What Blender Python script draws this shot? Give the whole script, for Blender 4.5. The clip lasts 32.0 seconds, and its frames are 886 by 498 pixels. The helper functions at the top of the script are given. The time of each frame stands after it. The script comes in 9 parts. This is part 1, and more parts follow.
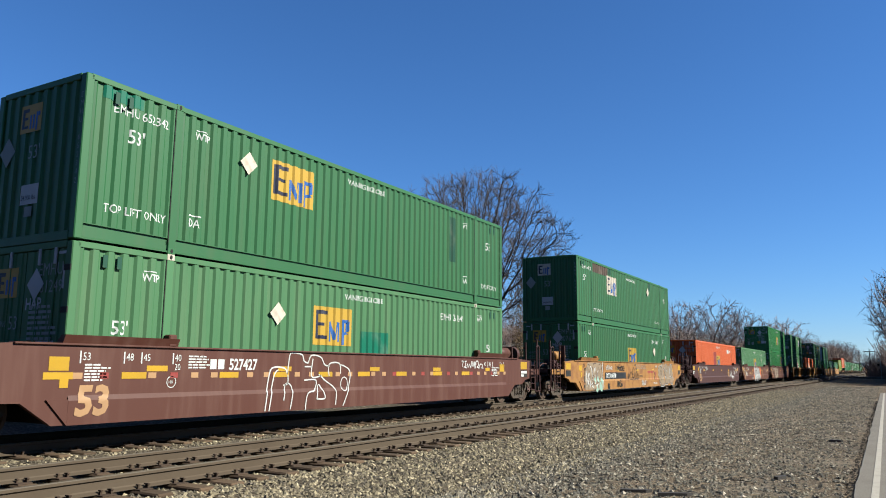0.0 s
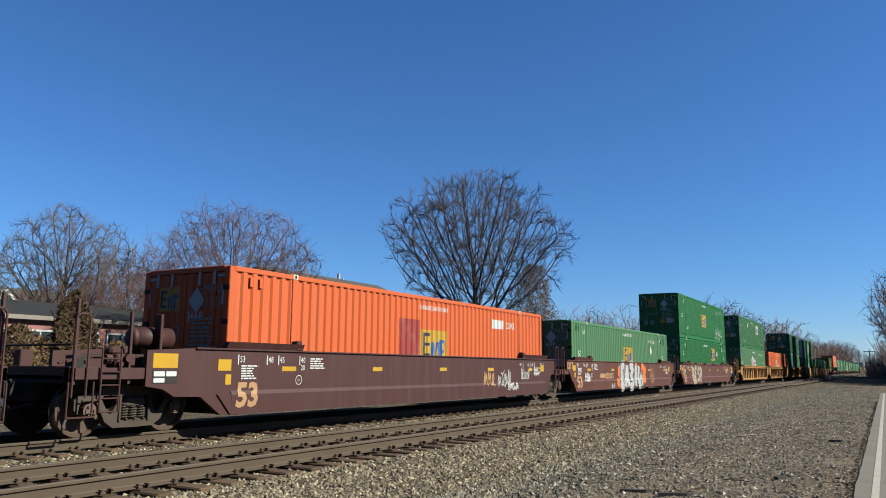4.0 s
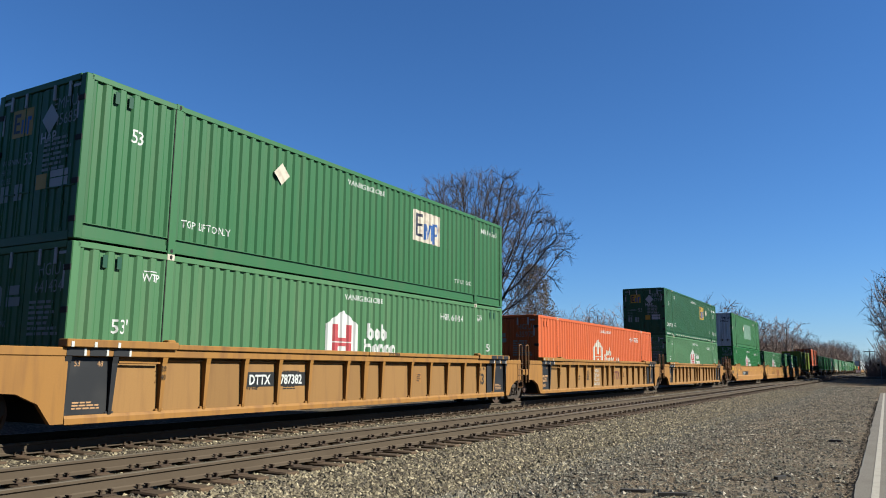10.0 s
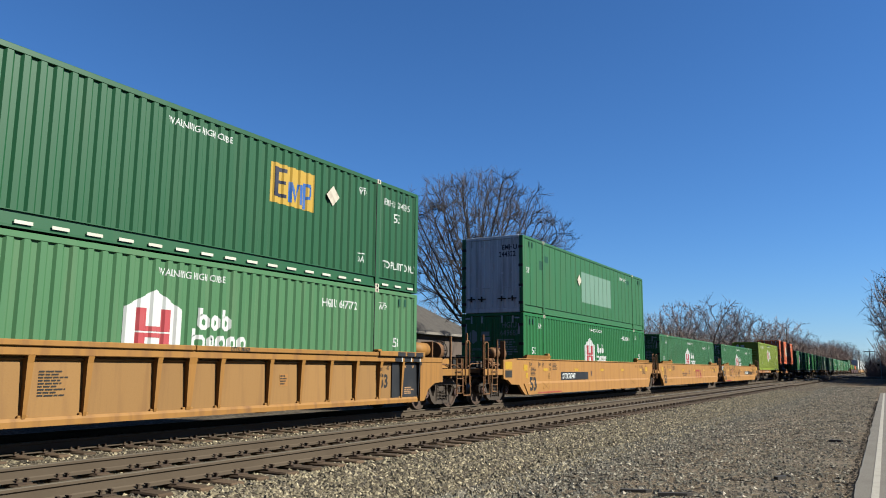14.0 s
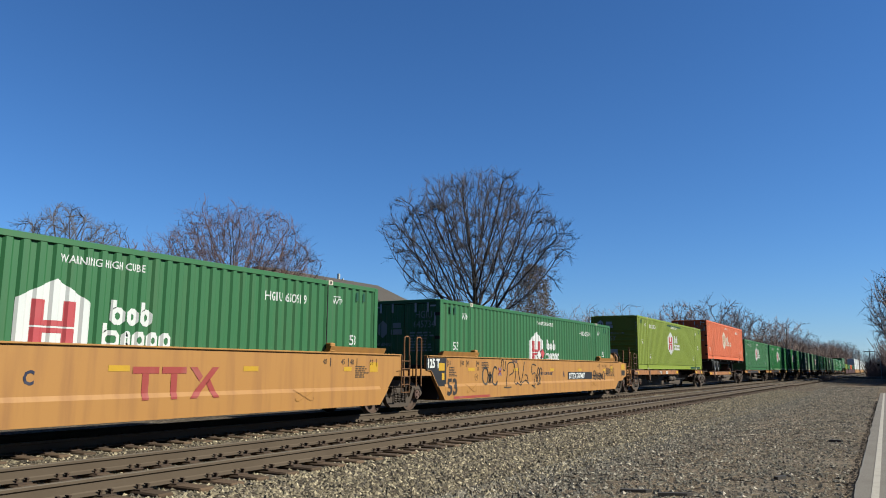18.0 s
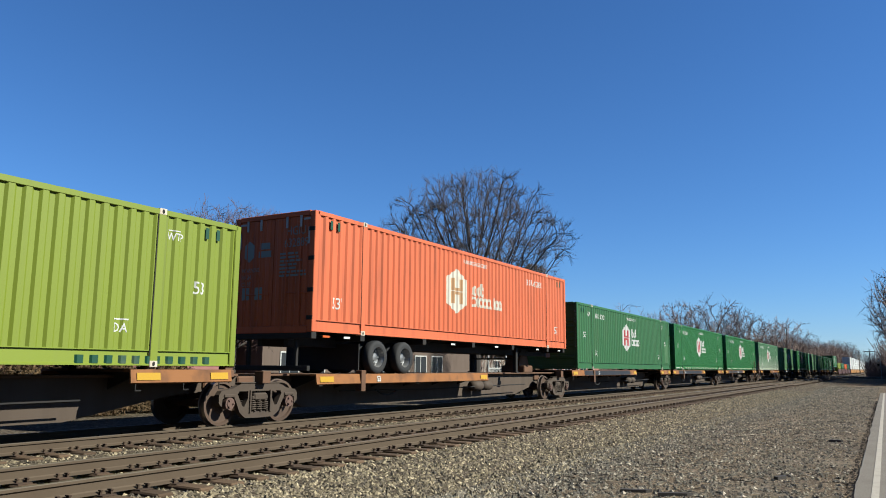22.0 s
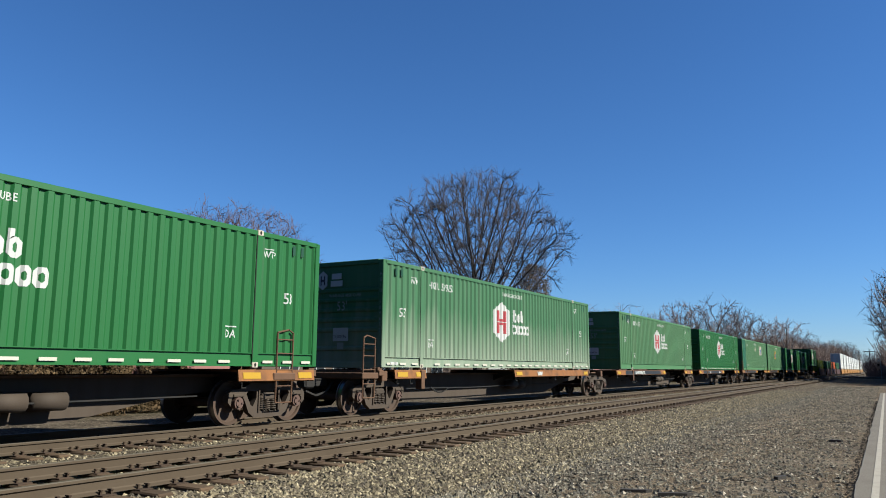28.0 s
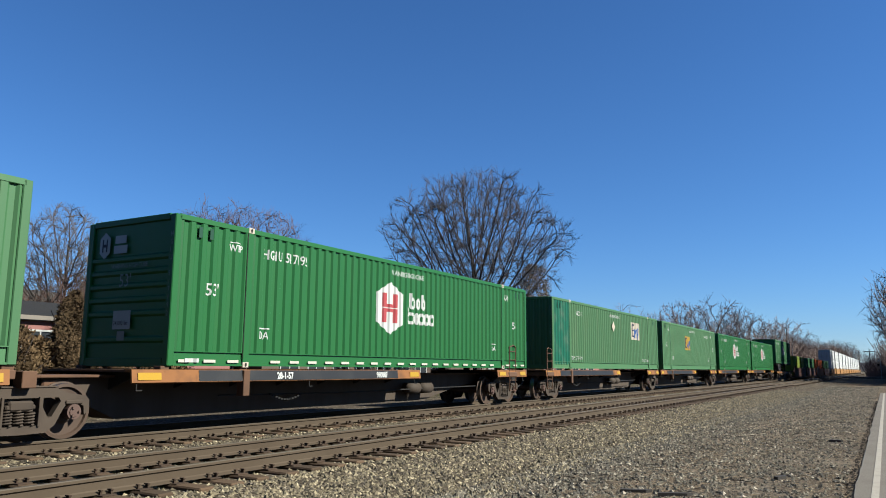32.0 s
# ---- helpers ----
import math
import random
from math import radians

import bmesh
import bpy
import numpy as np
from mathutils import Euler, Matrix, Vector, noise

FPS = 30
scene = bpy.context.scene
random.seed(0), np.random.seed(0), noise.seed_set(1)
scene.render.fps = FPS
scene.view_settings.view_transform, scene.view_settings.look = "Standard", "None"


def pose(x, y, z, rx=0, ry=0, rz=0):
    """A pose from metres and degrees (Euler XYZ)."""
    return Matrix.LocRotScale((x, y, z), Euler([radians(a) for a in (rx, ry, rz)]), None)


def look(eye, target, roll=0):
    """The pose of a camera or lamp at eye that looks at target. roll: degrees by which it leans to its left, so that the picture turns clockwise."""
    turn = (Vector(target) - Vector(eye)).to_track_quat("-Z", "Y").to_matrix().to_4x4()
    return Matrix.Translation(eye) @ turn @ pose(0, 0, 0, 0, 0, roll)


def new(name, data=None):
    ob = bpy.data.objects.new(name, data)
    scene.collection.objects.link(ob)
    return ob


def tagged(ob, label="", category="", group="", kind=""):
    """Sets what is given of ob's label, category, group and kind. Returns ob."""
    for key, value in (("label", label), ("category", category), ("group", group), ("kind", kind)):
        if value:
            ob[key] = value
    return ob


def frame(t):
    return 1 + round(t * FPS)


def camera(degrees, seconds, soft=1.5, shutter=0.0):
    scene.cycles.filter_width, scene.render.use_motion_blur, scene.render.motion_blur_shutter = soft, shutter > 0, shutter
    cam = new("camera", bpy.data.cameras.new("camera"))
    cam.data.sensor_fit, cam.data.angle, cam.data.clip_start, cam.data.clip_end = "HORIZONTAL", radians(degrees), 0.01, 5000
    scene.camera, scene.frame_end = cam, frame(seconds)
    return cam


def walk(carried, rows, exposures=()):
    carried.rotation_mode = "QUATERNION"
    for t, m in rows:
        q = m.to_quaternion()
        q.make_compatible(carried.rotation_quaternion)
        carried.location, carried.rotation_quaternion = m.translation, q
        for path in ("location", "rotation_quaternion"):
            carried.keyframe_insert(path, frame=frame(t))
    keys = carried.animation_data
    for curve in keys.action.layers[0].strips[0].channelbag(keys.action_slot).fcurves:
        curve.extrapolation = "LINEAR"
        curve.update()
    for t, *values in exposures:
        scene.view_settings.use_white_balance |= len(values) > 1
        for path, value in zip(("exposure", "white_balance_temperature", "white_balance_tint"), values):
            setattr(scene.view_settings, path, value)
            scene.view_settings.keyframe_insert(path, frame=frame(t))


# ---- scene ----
EYE = 1.55          # camera above the road
TRAIN_X = -12.675   # centre of the far track
NEAR_X = -8.19      # centre of the near track
RAIL_Z = 0.314      # rail top, far track
NEAR_RAIL_Z = 0.35  # rail top, near track

# the camera's own brightening and darkening, in stops
EXPOSURE = ((0.0, 0.17), (1.0, 0.12), (2.0, 0.10), (3.0, 0.0), (6.0, 0.02), (7.0, -0.04), (8.0, 0.16), (9.0, 0.10), (10.0, 0.02), (11.0, -0.08), (12.0, -0.16), (13.0, -0.02), (15.0, 0.06), (18.0, -0.09), (19.0, -0.06), (20.0, -0.10), (21.0, 0.03), (22.0, 0.06), (23.0, -0.12), (24.0, -0.02), (25.0, 0.04), (28.0, 0.0), (29.0, -0.08), (30.0, 0.0), (31.0, -0.02), (32.0, 0.05))
cam = camera(61.04, 32.0, 1.0)
walk(cam, [(0.0, pose(0, 0, EYE, 90 + 8.927, -0.466, 30.206)), (32.0, pose(0, 0, EYE, 90 + 8.927, -0.466, 30.206))], [(t, 1.54 + e, 4750, 8) for t, e in EXPOSURE])


def travelled(t):
    """Metres that the train has gone after t seconds."""
    return 10.9125 * t + 0.0060173 * t * t + 0.00013542 * t ** 3


# ---------------------------------------------------------------- light
SUN_EL, SUN_AZ = 36.0, 73.0   # azimuth from the track direction (+y) towards the road side (+x)
world = bpy.data.worlds.new("sky")
scene.world = world
world.use_nodes = True
wn = world.node_tree
sky = wn.nodes.new("ShaderNodeTexSky")
sky.sky_type = "NISHITA"
sky.sun_disc = False
sky.sun_elevation = radians(SUN_EL)
sky.sun_rotation = radians(SUN_AZ)
sky.altitude = 200
sky.air_density = 1.0
sky.dust_density = 0.0
sky.ozone_density = 5.0
wn.links.new(sky.outputs[0], wn.nodes["Background"].inputs[0])
wn.nodes["Background"].inputs[1].default_value = 0.0307
sun = new("sun", bpy.data.lights.new("sun", "SUN"))
sun.data.energy = 5.8
sun.data.angle = radians(0.53)
sun.data.color = (1.0, 0.80, 0.50)
sun_dir = Vector((math.cos(radians(SUN_EL)) * math.sin(radians(SUN_AZ)), math.cos(radians(SUN_EL)) * math.cos(radians(SUN_AZ)), math.sin(radians(SUN_EL))))
sun.matrix_world = look(sun_dir * 60, (0, 0, 0))


# ---------------------------------------------------------------- materials
def mat(name, base, rough=0.6, metal=0.0, dirt=(0.2, 0.17, 0.13), dirty=0.25, grain=0.12, scale=6.0, streak=False, bump=0.15, spread=0.06, spec=0.22, bloom=None):
    """A worn surface: base colour, dirt in patches or runs, fine grain, a shade of its own for each object."""
    m = bpy.data.materials.new(name)
    m.use_nodes = True
    nt = m.node_tree
    n, l = nt.nodes, nt.links
    b = n["Principled BSDF"]
    tc = n.new("ShaderNodeTexCoord")
    mp = n.new("ShaderNodeMapping")
    mp.inputs["Scale"].default_value = (1, 1, 0.09) if streak else (1, 1, 1)
    l.new(tc.outputs["Object"], mp.inputs[0])
    big = n.new("ShaderNodeTexNoise")
    big.inputs["Scale"].default_value = scale * (0.7 if streak else 0.25)
    big.inputs["Detail"].default_value = 6
    l.new(mp.outputs[0], big.inputs["Vector"])
    ramp = n.new("ShaderNodeMapRange")
    ramp.inputs[1].default_value, ramp.inputs[2].default_value = 0.48, 0.78
    ramp.inputs[3].default_value, ramp.inputs[4].default_value = 0.0, dirty
    l.new(big.outputs["Fac"], ramp.inputs[0])
    fine = n.new("ShaderNodeTexNoise")
    fine.inputs["Scale"].default_value = scale * 9
    fine.inputs["Detail"].default_value = 4
    l.new(tc.outputs["Object"], fine.inputs["Vector"])
    info = n.new("ShaderNodeObjectInfo")
    add = n.new("ShaderNodeMath")
    add.operation = "MULTIPLY_ADD"
    l.new(info.outputs["Random"], add.inputs[0])
    add.inputs[1].default_value, add.inputs[2].default_value = 2 * spread, 1.0 - spread - grain * 0.5
    gm = n.new("ShaderNodeMath")
    gm.operation = "MULTIPLY_ADD"
    l.new(fine.outputs["Fac"], gm.inputs[0])
    gm.inputs[1].default_value = grain
    l.new(add.outputs[0], gm.inputs[2])
    mix = n.new("ShaderNodeMix")
    mix.data_type = "RGBA"
    mix.inputs["A"].default_value = (*base, 1)
    mix.inputs["B"].default_value = (*dirt, 1)
    l.new(ramp.outputs[0], mix.inputs["Factor"])
    tint = mix.outputs["Result"]
    if bloom:
        foot = n.new("ShaderNodeSeparateXYZ")
        l.new(tc.outputs["Object"], foot.inputs[0])
        edge = n.new("ShaderNodeMath")
        edge.operation = "MULTIPLY_ADD"
        l.new(big.outputs["Fac"], edge.inputs[0])
        edge.inputs[1].default_value = -1.6
        l.new(foot.outputs["Z"], edge.inputs[2])
        rise = n.new("ShaderNodeMapRange")
        rise.inputs[1].default_value, rise.inputs[2].default_value = 0.9, -0.9
        rise.inputs[3].default_value, rise.inputs[4].default_value = 0.0, 0.85
        l.new(edge.outputs[0], rise.inputs[0])
        dust = n.new("ShaderNodeMix")
        dust.data_type = "RGBA"
        l.new(rise.outputs[0], dust.inputs["Factor"])
        l.new(tint, dust.inputs["A"])
        dust.inputs["B"].default_value = (*bloom, 1)
        tint = dust.outputs["Result"]
    hsv = n.new("ShaderNodeHueSaturation")
    l.new(tint, hsv.inputs["Color"])
    l.new(gm.outputs[0], hsv.inputs["Value"])
    l.new(hsv.outputs[0], b.inputs["Base Color"])
    rm = n.new("ShaderNodeMapRange")
    rm.inputs[3].default_value, rm.inputs[4].default_value = rough * 0.85, min(1.0, rough * 1.2)
    l.new(big.outputs["Fac"], rm.inputs[0])
    l.new(rm.outputs[0], b.inputs["Roughness"])
    b.inputs["Metallic"].default_value = metal
    b.inputs["Specular IOR Level"].default_value = spec
    if bump:
        bp = n.new("ShaderNodeBump")
        bp.inputs["Strength"].default_value = bump
        bp.inputs["Distance"].default_value = 0.01
        l.new(fine.outputs["Fac"], bp.inputs["Height"])
        l.new(bp.outputs[0], b.inputs["Normal"])
    return m


GREEN = mat("green_container_paint", (0.01855, 0.06085, 0.01964), 0.5, streak=True, dirty=0.35, dirt=(0.03409, 0.05, 0.02045), spread=0.10, bump=0.04)
GREEN_LIGHT = mat("faded_green_container_paint", (0.03437, 0.08286, 0.03136), 0.6, streak=True, dirty=0.4, dirt=(0.06818, 0.09548, 0.04772), spread=0.08, bump=0.04)
GREEN_DEEP = mat("deep_green_container_paint", (0.01193, 0.04454, 0.01595), 0.45, streak=True, dirty=0.2, dirt=(0.02045, 0.03863, 0.01591), spread=0.08, bump=0.04)
GREEN_VIVID = mat("bright_green_container_paint", (0.015, 0.06613, 0.01555), 0.42, streak=True, dirty=0.18, dirt=(0.01818, 0.05681, 0.01364), spread=0.05, bump=0.04)
GREEN_PALE = mat("chalky_green_container_paint", (0.026, 0.072, 0.030), 0.7, streak=True, dirty=0.4, dirt=(0.07, 0.1, 0.065), spread=0.05, bump=0.04, bloom=(0.15, 0.165, 0.125))
LIME = mat("lime_container_paint", (0.09176, 0.115, 0.005599), 0.55, streak=True, dirty=0.3, dirt=(0.07727, 0.0909, 0.01818), bump=0.04)
ORANGE = mat("orange_container_paint", (0.2455, 0.04727, 0.006364), 0.55, streak=True, dirty=0.3, dirt=(0.1727, 0.05455, 0.01818), spread=0.05, bump=0.04)
ORANGE_OLD = mat("weathered_orange_container_paint", (0.27, 0.062, 0.02), 0.6, streak=True, dirty=0.6, dirt=(0.09998, 0.03182, 0.01364), spread=0.03, bump=0.05)
WHITE_BOX = mat("white_container_paint", (0.3372, 0.3372, 0.3276), 0.5, streak=True, dirty=0.3, bump=0.03)
GREY_DOOR = mat("pale_grey_door_paint", (0.33, 0.335, 0.345), 0.6, streak=True, dirty=0.6, dirt=(0.06364, 0.05909, 0.05455), bump=0.04)
BROWN = mat("brown_wagon_paint", (0.0383, 0.0126, 0.007085), 0.6, dirty=0.75, dirt=(0.06136, 0.02954, 0.02045), streak=True, bump=0.05, spread=0.05)
BROWN_DARK = mat("dark_brown_wagon_paint", (0.02627, 0.00927, 0.007409), 0.6, dirty=0.4, dirt=(0.03709, 0.02163, 0.017), streak=True, bump=0.05)
YELLOW_CAR = mat("yellow_wagon_paint", (0.1642, 0.081, 0.01599), 0.6, dirty=0.6, dirt=(0.09548, 0.04182, 0.01364), streak=True, bump=0.05, spread=0.03)
YELLOW_WORN = mat("weathered_yellow_wagon_paint", (0.1396, 0.06665, 0.009036), 0.65, dirty=0.75, dirt=(0.06136, 0.02727, 0.009998), streak=True, bump=0.08, spread=0.05)
YELLOW_PANEL = mat("rusty_yellow_panel_paint", (0.128, 0.068, 0.017), 0.7, dirty=0.85, dirt=(0.05455, 0.02364, 0.01091), scale=4, streak=True, bump=0.12, spread=0.12)
YELLOW_RUST = mat("rusty_yellow_wagon_paint", (0.1437, 0.06931, 0.014), 0.7, dirty=0.95, dirt=(0.06818, 0.02473, 0.00927), scale=9, bump=0.08)
SPINE_RUST = mat("rusty_spine_steel", (0.06182, 0.03246, 0.017), 0.8, dirty=0.7, dirt=(0.03091, 0.01855, 0.01236), scale=8, bump=0.15)
IRON_RUST = mat("rusty_yellow_ironwork", (0.0864, 0.04, 0.01181), 0.75, dirty=0.9, dirt=(0.02727, 0.01546, 0.009998), scale=14, bump=0.15, spread=0.25)
SPINE_YELLOW = mat("worn_yellow_deck_edge", (0.1181, 0.04772, 0.009998), 0.7, dirty=0.95, dirt=(0.03182, 0.01636, 0.00909), scale=9, bump=0.12)
SPINE_BODY = mat("dusty_brown_sill_steel", (0.03863, 0.02818, 0.02), 0.8, dirty=0.5, dirt=(0.02273, 0.01682, 0.01227), streak=True, bump=0.1)
BLACK = mat("black_panel_paint", (0.008501, 0.008501, 0.009679), 0.5, dirty=0.3, dirt=(0.03477, 0.03091, 0.02705), bump=0.05)
GRIME = mat("black_grimy_steel", (0.008113, 0.007287, 0.006775), 0.75, dirty=0.6, dirt=(0.02705, 0.02122, 0.01736), bump=0.2)
TRUCK_STEEL = mat("brown_cast_steel", (0.03284, 0.02385, 0.01673), 0.8, dirty=0.7, dirt=(0.02045, 0.01546, 0.01181), scale=8, bump=0.25, spread=0.15)
WHEEL_STEEL = mat("dusty_wheel_steel", (0.04091, 0.0258, 0.01677), 0.7, dirty=0.6, dirt=(0.02273, 0.01636, 0.01227), scale=8, bump=0.15)
TREAD = mat("polished_wheel_tread", (0.1932, 0.1932, 0.2009), 0.28, metal=1.0, dirty=0.1, bump=0.02)
BEARING = mat("reddish_bearing_cap", (0.06, 0.036, 0.027), 0.6, dirty=0.5, dirt=(0.03863, 0.02318, 0.01932), bump=0.15)
RAIL_SIDE = mat("rusted_rail_steel", (0.042, 0.030, 0.018), 0.85, dirty=0.5, dirt=(0.028, 0.019, 0.012), scale=4, bump=0.2, spread=0.03)
RAIL_HEAD = mat("worn_rail_head", (0.06568, 0.05273, 0.03763), 0.5, metal=0.3, dirty=0.4, dirt=(0.04546, 0.03863, 0.03182), bump=0.05)
TIE = mat("weathered_tie_timber", (0.046, 0.029, 0.0155), 0.9, dirty=0.8, dirt=(0.082, 0.054, 0.027), scale=10, bump=0.5, spread=0.3)
PLATE = mat("rusted_tie_plate", (0.03068, 0.01891, 0.01082), 0.85, dirty=0.6, dirt=(0.02273, 0.01636, 0.01181), scale=14, bump=0.3, spread=0.2)
WHITE = mat("white_lettering_paint", (0.276, 0.276, 0.264), 0.6, dirty=0.25, dirt=(0.18, 0.18, 0.162), bump=0.0, spread=0.03)
CREAM = mat("cream_casting_paint", (0.27, 0.24, 0.192), 0.6, dirty=0.7, dirt=(0.12, 0.072, 0.048), scale=20, bump=0.05)
FADED_TAN = mat("faded_tan_emblem_paint", (0.09548, 0.04772, 0.02045), 0.6, dirty=0.7, dirt=(0.04546, 0.01818, 0.01136), scale=12, bump=0.0)
TAN_LETTER = mat("tan_lettering_paint", (0.1918, 0.1114, 0.04955), 0.6, dirty=0.4, dirt=(0.0927, 0.05272, 0.03091), bump=0.0)
YELLOW = mat("yellow_panel_paint", (0.2182, 0.1364, 0.00909), 0.5, dirty=0.3, dirt=(0.15, 0.09998, 0.02273), bump=0.0)
YELLOW_TAPE = mat("yellow_reflective_tape", (0.2273, 0.1364, 0.003636), 0.35, dirty=0.3, dirt=(0.1364, 0.07727, 0.01818), bump=0.0)
NAVY = mat("dark_navy_paint", (0.007727, 0.009679, 0.02318), 0.5, bump=0.0)
BLUE = mat("blue_letter_paint", (0.01546, 0.04955, 0.17), 0.5, bump=0.0)
RED = mat("faded_red_stripe_paint", (0.1773, 0.025, 0.02818), 0.6, dirty=0.4, dirt=(0.1909, 0.07273, 0.06818), bump=0.0)
DARK_RED = mat("dark_faded_red_paint", (0.05455, 0.01273, 0.01364), 0.7, dirty=0.4, dirt=(0.06364, 0.02727, 0.01364), bump=0.0)
RED_DULL = mat("dull_red_wagon_paint", (0.1236, 0.01855, 0.01391), 0.6, bump=0.0)
CREAM_LOGO = mat("faded_cream_paint", (0.282, 0.264, 0.222), 0.6, dirty=0.5, dirt=(0.27, 0.168, 0.102), streak=True, bump=0.0)
PATCH = mat("grey_repaint_patch", (0.06818, 0.1114, 0.08045), 0.6, dirty=0.3, dirt=(0.0927, 0.1236, 0.1018), bump=0.0)
PATCH_SLOT_DARK = mat("dark_green_repaint_and_slot_shade", (0.003709, 0.02782, 0.01391), 0.6, bump=0.0)
TEAL = mat("teal_repaint_patch", (0.003091, 0.05864, 0.03091), 0.6, bump=0.0)
SPRAY_WHITE = mat("white_spray_paint", (0.27, 0.264, 0.252), 0.7, dirty=0.3, dirt=(0.18, 0.162, 0.15), scale=10, bump=0.0)
SPRAY_SILVER = mat("silver_grey_spray_paint", (0.2, 0.195, 0.19), 0.6, dirty=0.7, dirt=(0.11, 0.105, 0.1), streak=True, scale=9, bump=0.0)
SPRAY_CREAM = mat("cream_spray_paint", (0.1722, 0.14, 0.104), 0.7, dirty=0.8, dirt=(0.085, 0.06, 0.045), streak=True, scale=16, bump=0.0)
SPRAY_BLACK = mat("black_spray_paint", (0.004637, 0.004327, 0.004327), 0.7, bump=0.0)
SPRAY_ORANGE = mat("orange_spray_paint", (0.2318, 0.06182, 0.01236), 0.7, dirty=0.4, dirt=(0.1546, 0.04018, 0.01236), bump=0.0)
SPRAY_MINT = mat("mint_spray_paint", (0.13, 0.1918, 0.1546), 0.7, bump=0.0)
SPRAY_BROWN = mat("dark_brown_spray_paint", (0.03863, 0.02364, 0.01591), 0.7, dirty=0.5, bump=0.0)
SPRAY_TAN = mat("pale_tan_spray_paint", (0.1227, 0.0909, 0.05681), 0.7, dirty=0.5, dirt=(0.0909, 0.05455, 0.02727), bump=0.0)
SPRAY_GREY = mat("grey_spray_paint", (0.13, 0.1236, 0.1114), 0.7, dirty=0.4, bump=0.0)
RUBBER = mat("dusty_tyre_rubber", (0.01159, 0.01159, 0.01236), 0.8, dirty=0.5, dirt=(0.03477, 0.03287, 0.03091), bump=0.2)
ALLOY = mat("grey_wheel_disc_steel", (0.1622, 0.1622, 0.1622), 0.4, metal=0.7, dirty=0.3, bump=0.05)
DOOR_MARK = mat("grey_white_marking_film", (0.23, 0.235, 0.24), 0.55, bump=0.0)
FADED_MARK = mat("faded_end_lettering", (0.13, 0.145, 0.14), 0.6, bump=0.0)
SMEAR = mat("pale_green_spray_paint", (0.05, 0.17, 0.065), 0.6, dirty=0.8, dirt=(0.016, 0.07, 0.02), scale=14, bump=0.0)
AMBER = mat("amber_side_marker", (0.2318, 0.04955, 0.006182), 0.3, bump=0.0)


# ---------------------------------------------------------------- mesh helpers
def link_mesh(name, me, material, parent=None, label="", m=None):
    ob = new(name, me)
    if material is not None and not me.materials:
        me.materials.append(material)
    if parent is not None:
        ob.parent = parent
    if m is not None:
        ob.matrix_basis = m
    if label:
        ob["label"] = label
    return ob


def to_mesh(name, bm, smooth=False):
    bmesh.ops.recalc_face_normals(bm, faces=bm.faces)
    me = bpy.data.meshes.new(name)
    bm.to_mesh(me)
    bm.free()
    if smooth:
        for f in me.polygons:
            f.use_smooth = True
    return me


def part(name, bm, material, parent=None, label="", m=None, smooth=False):
    return link_mesh(name, to_mesh(name, bm, smooth), material, parent, label, m)


def thing(name, m, label, category, group="", kind=""):
    ob = new(name)
    ob.empty_display_size = 0.3
    ob.matrix_basis = m
    return tagged(ob, label, category, group, kind)


def add_box(bm, lo, hi, bevel=0.0):
    r = bmesh.ops.create_cube(bm, size=1.0)
    for v in r["verts"]:
        v.co = Vector([lo[i] + (v.co[i] + 0.5) * (hi[i] - lo[i]) for i in range(3)])
    if bevel:
        es = list({e for v in r["verts"] for e in v.link_edges})
        bmesh.ops.bevel(bm, geom=es, offset=bevel, segments=1, affect="EDGES")
    return bm


def box(lo, hi, bevel=0.0):
    return add_box(bmesh.new(), lo, hi, bevel)


def add_cyl(bm, a, b, r, seg=10, r2=None):
    a, b = Vector(a), Vector(b)
    d = b - a
    m = Matrix.Translation((a + b) / 2) @ d.to_track_quat("Z", "Y").to_matrix().to_4x4()
    bmesh.ops.create_cone(bm, cap_ends=True, segments=seg, radius1=r, radius2=r if r2 is None else r2, depth=d.length, matrix=m)
    return bm


def cyl(a, b, r, seg=10, r2=None):
    return add_cyl(bmesh.new(), a, b, r, seg, r2)


def add_prism(bm, outline, lo, hi, axis="x"):
    """A closed outline of (u, v) points swept from lo to hi along an axis. axis x: (y, z); y: (x, z); z: (x, y)."""
    def at(u, v, w):
        return {"x": (w, u, v), "y": (u, w, v), "z": (u, v, w)}[axis]
    a = [bm.verts.new(at(u, v, lo)) for u, v in outline]
    b = [bm.verts.new(at(u, v, hi)) for u, v in outline]
    bm.faces.new(a)
    bm.faces.new(list(reversed(b)))
    for i in range(len(a)):
        j = (i + 1) % len(a)
        bm.faces.new((a[j], a[i], b[i], b[j]))
    return bm


def prism(outline, lo, hi, axis="x"):
    return add_prism(bmesh.new(), outline, lo, hi, axis)


def add_path(bm, pts, r, seg=6):
    for a, b in zip(pts, pts[1:]):
        add_cyl(bm, a, b, r, seg)
    return bm


MESHES = {}


def kept(key, make, smooth=False):
    """A mesh that alike parts share."""
    if key not in MESHES:
        MESHES[key] = to_mesh(str(key[0] if isinstance(key, tuple) else key), make(), smooth)
    return MESHES[key]


def shared(name, key, make, material, parent, label="", m=None, smooth=False):
    return link_mesh(name, kept((key, material.name), make, smooth), material, parent, label, m)


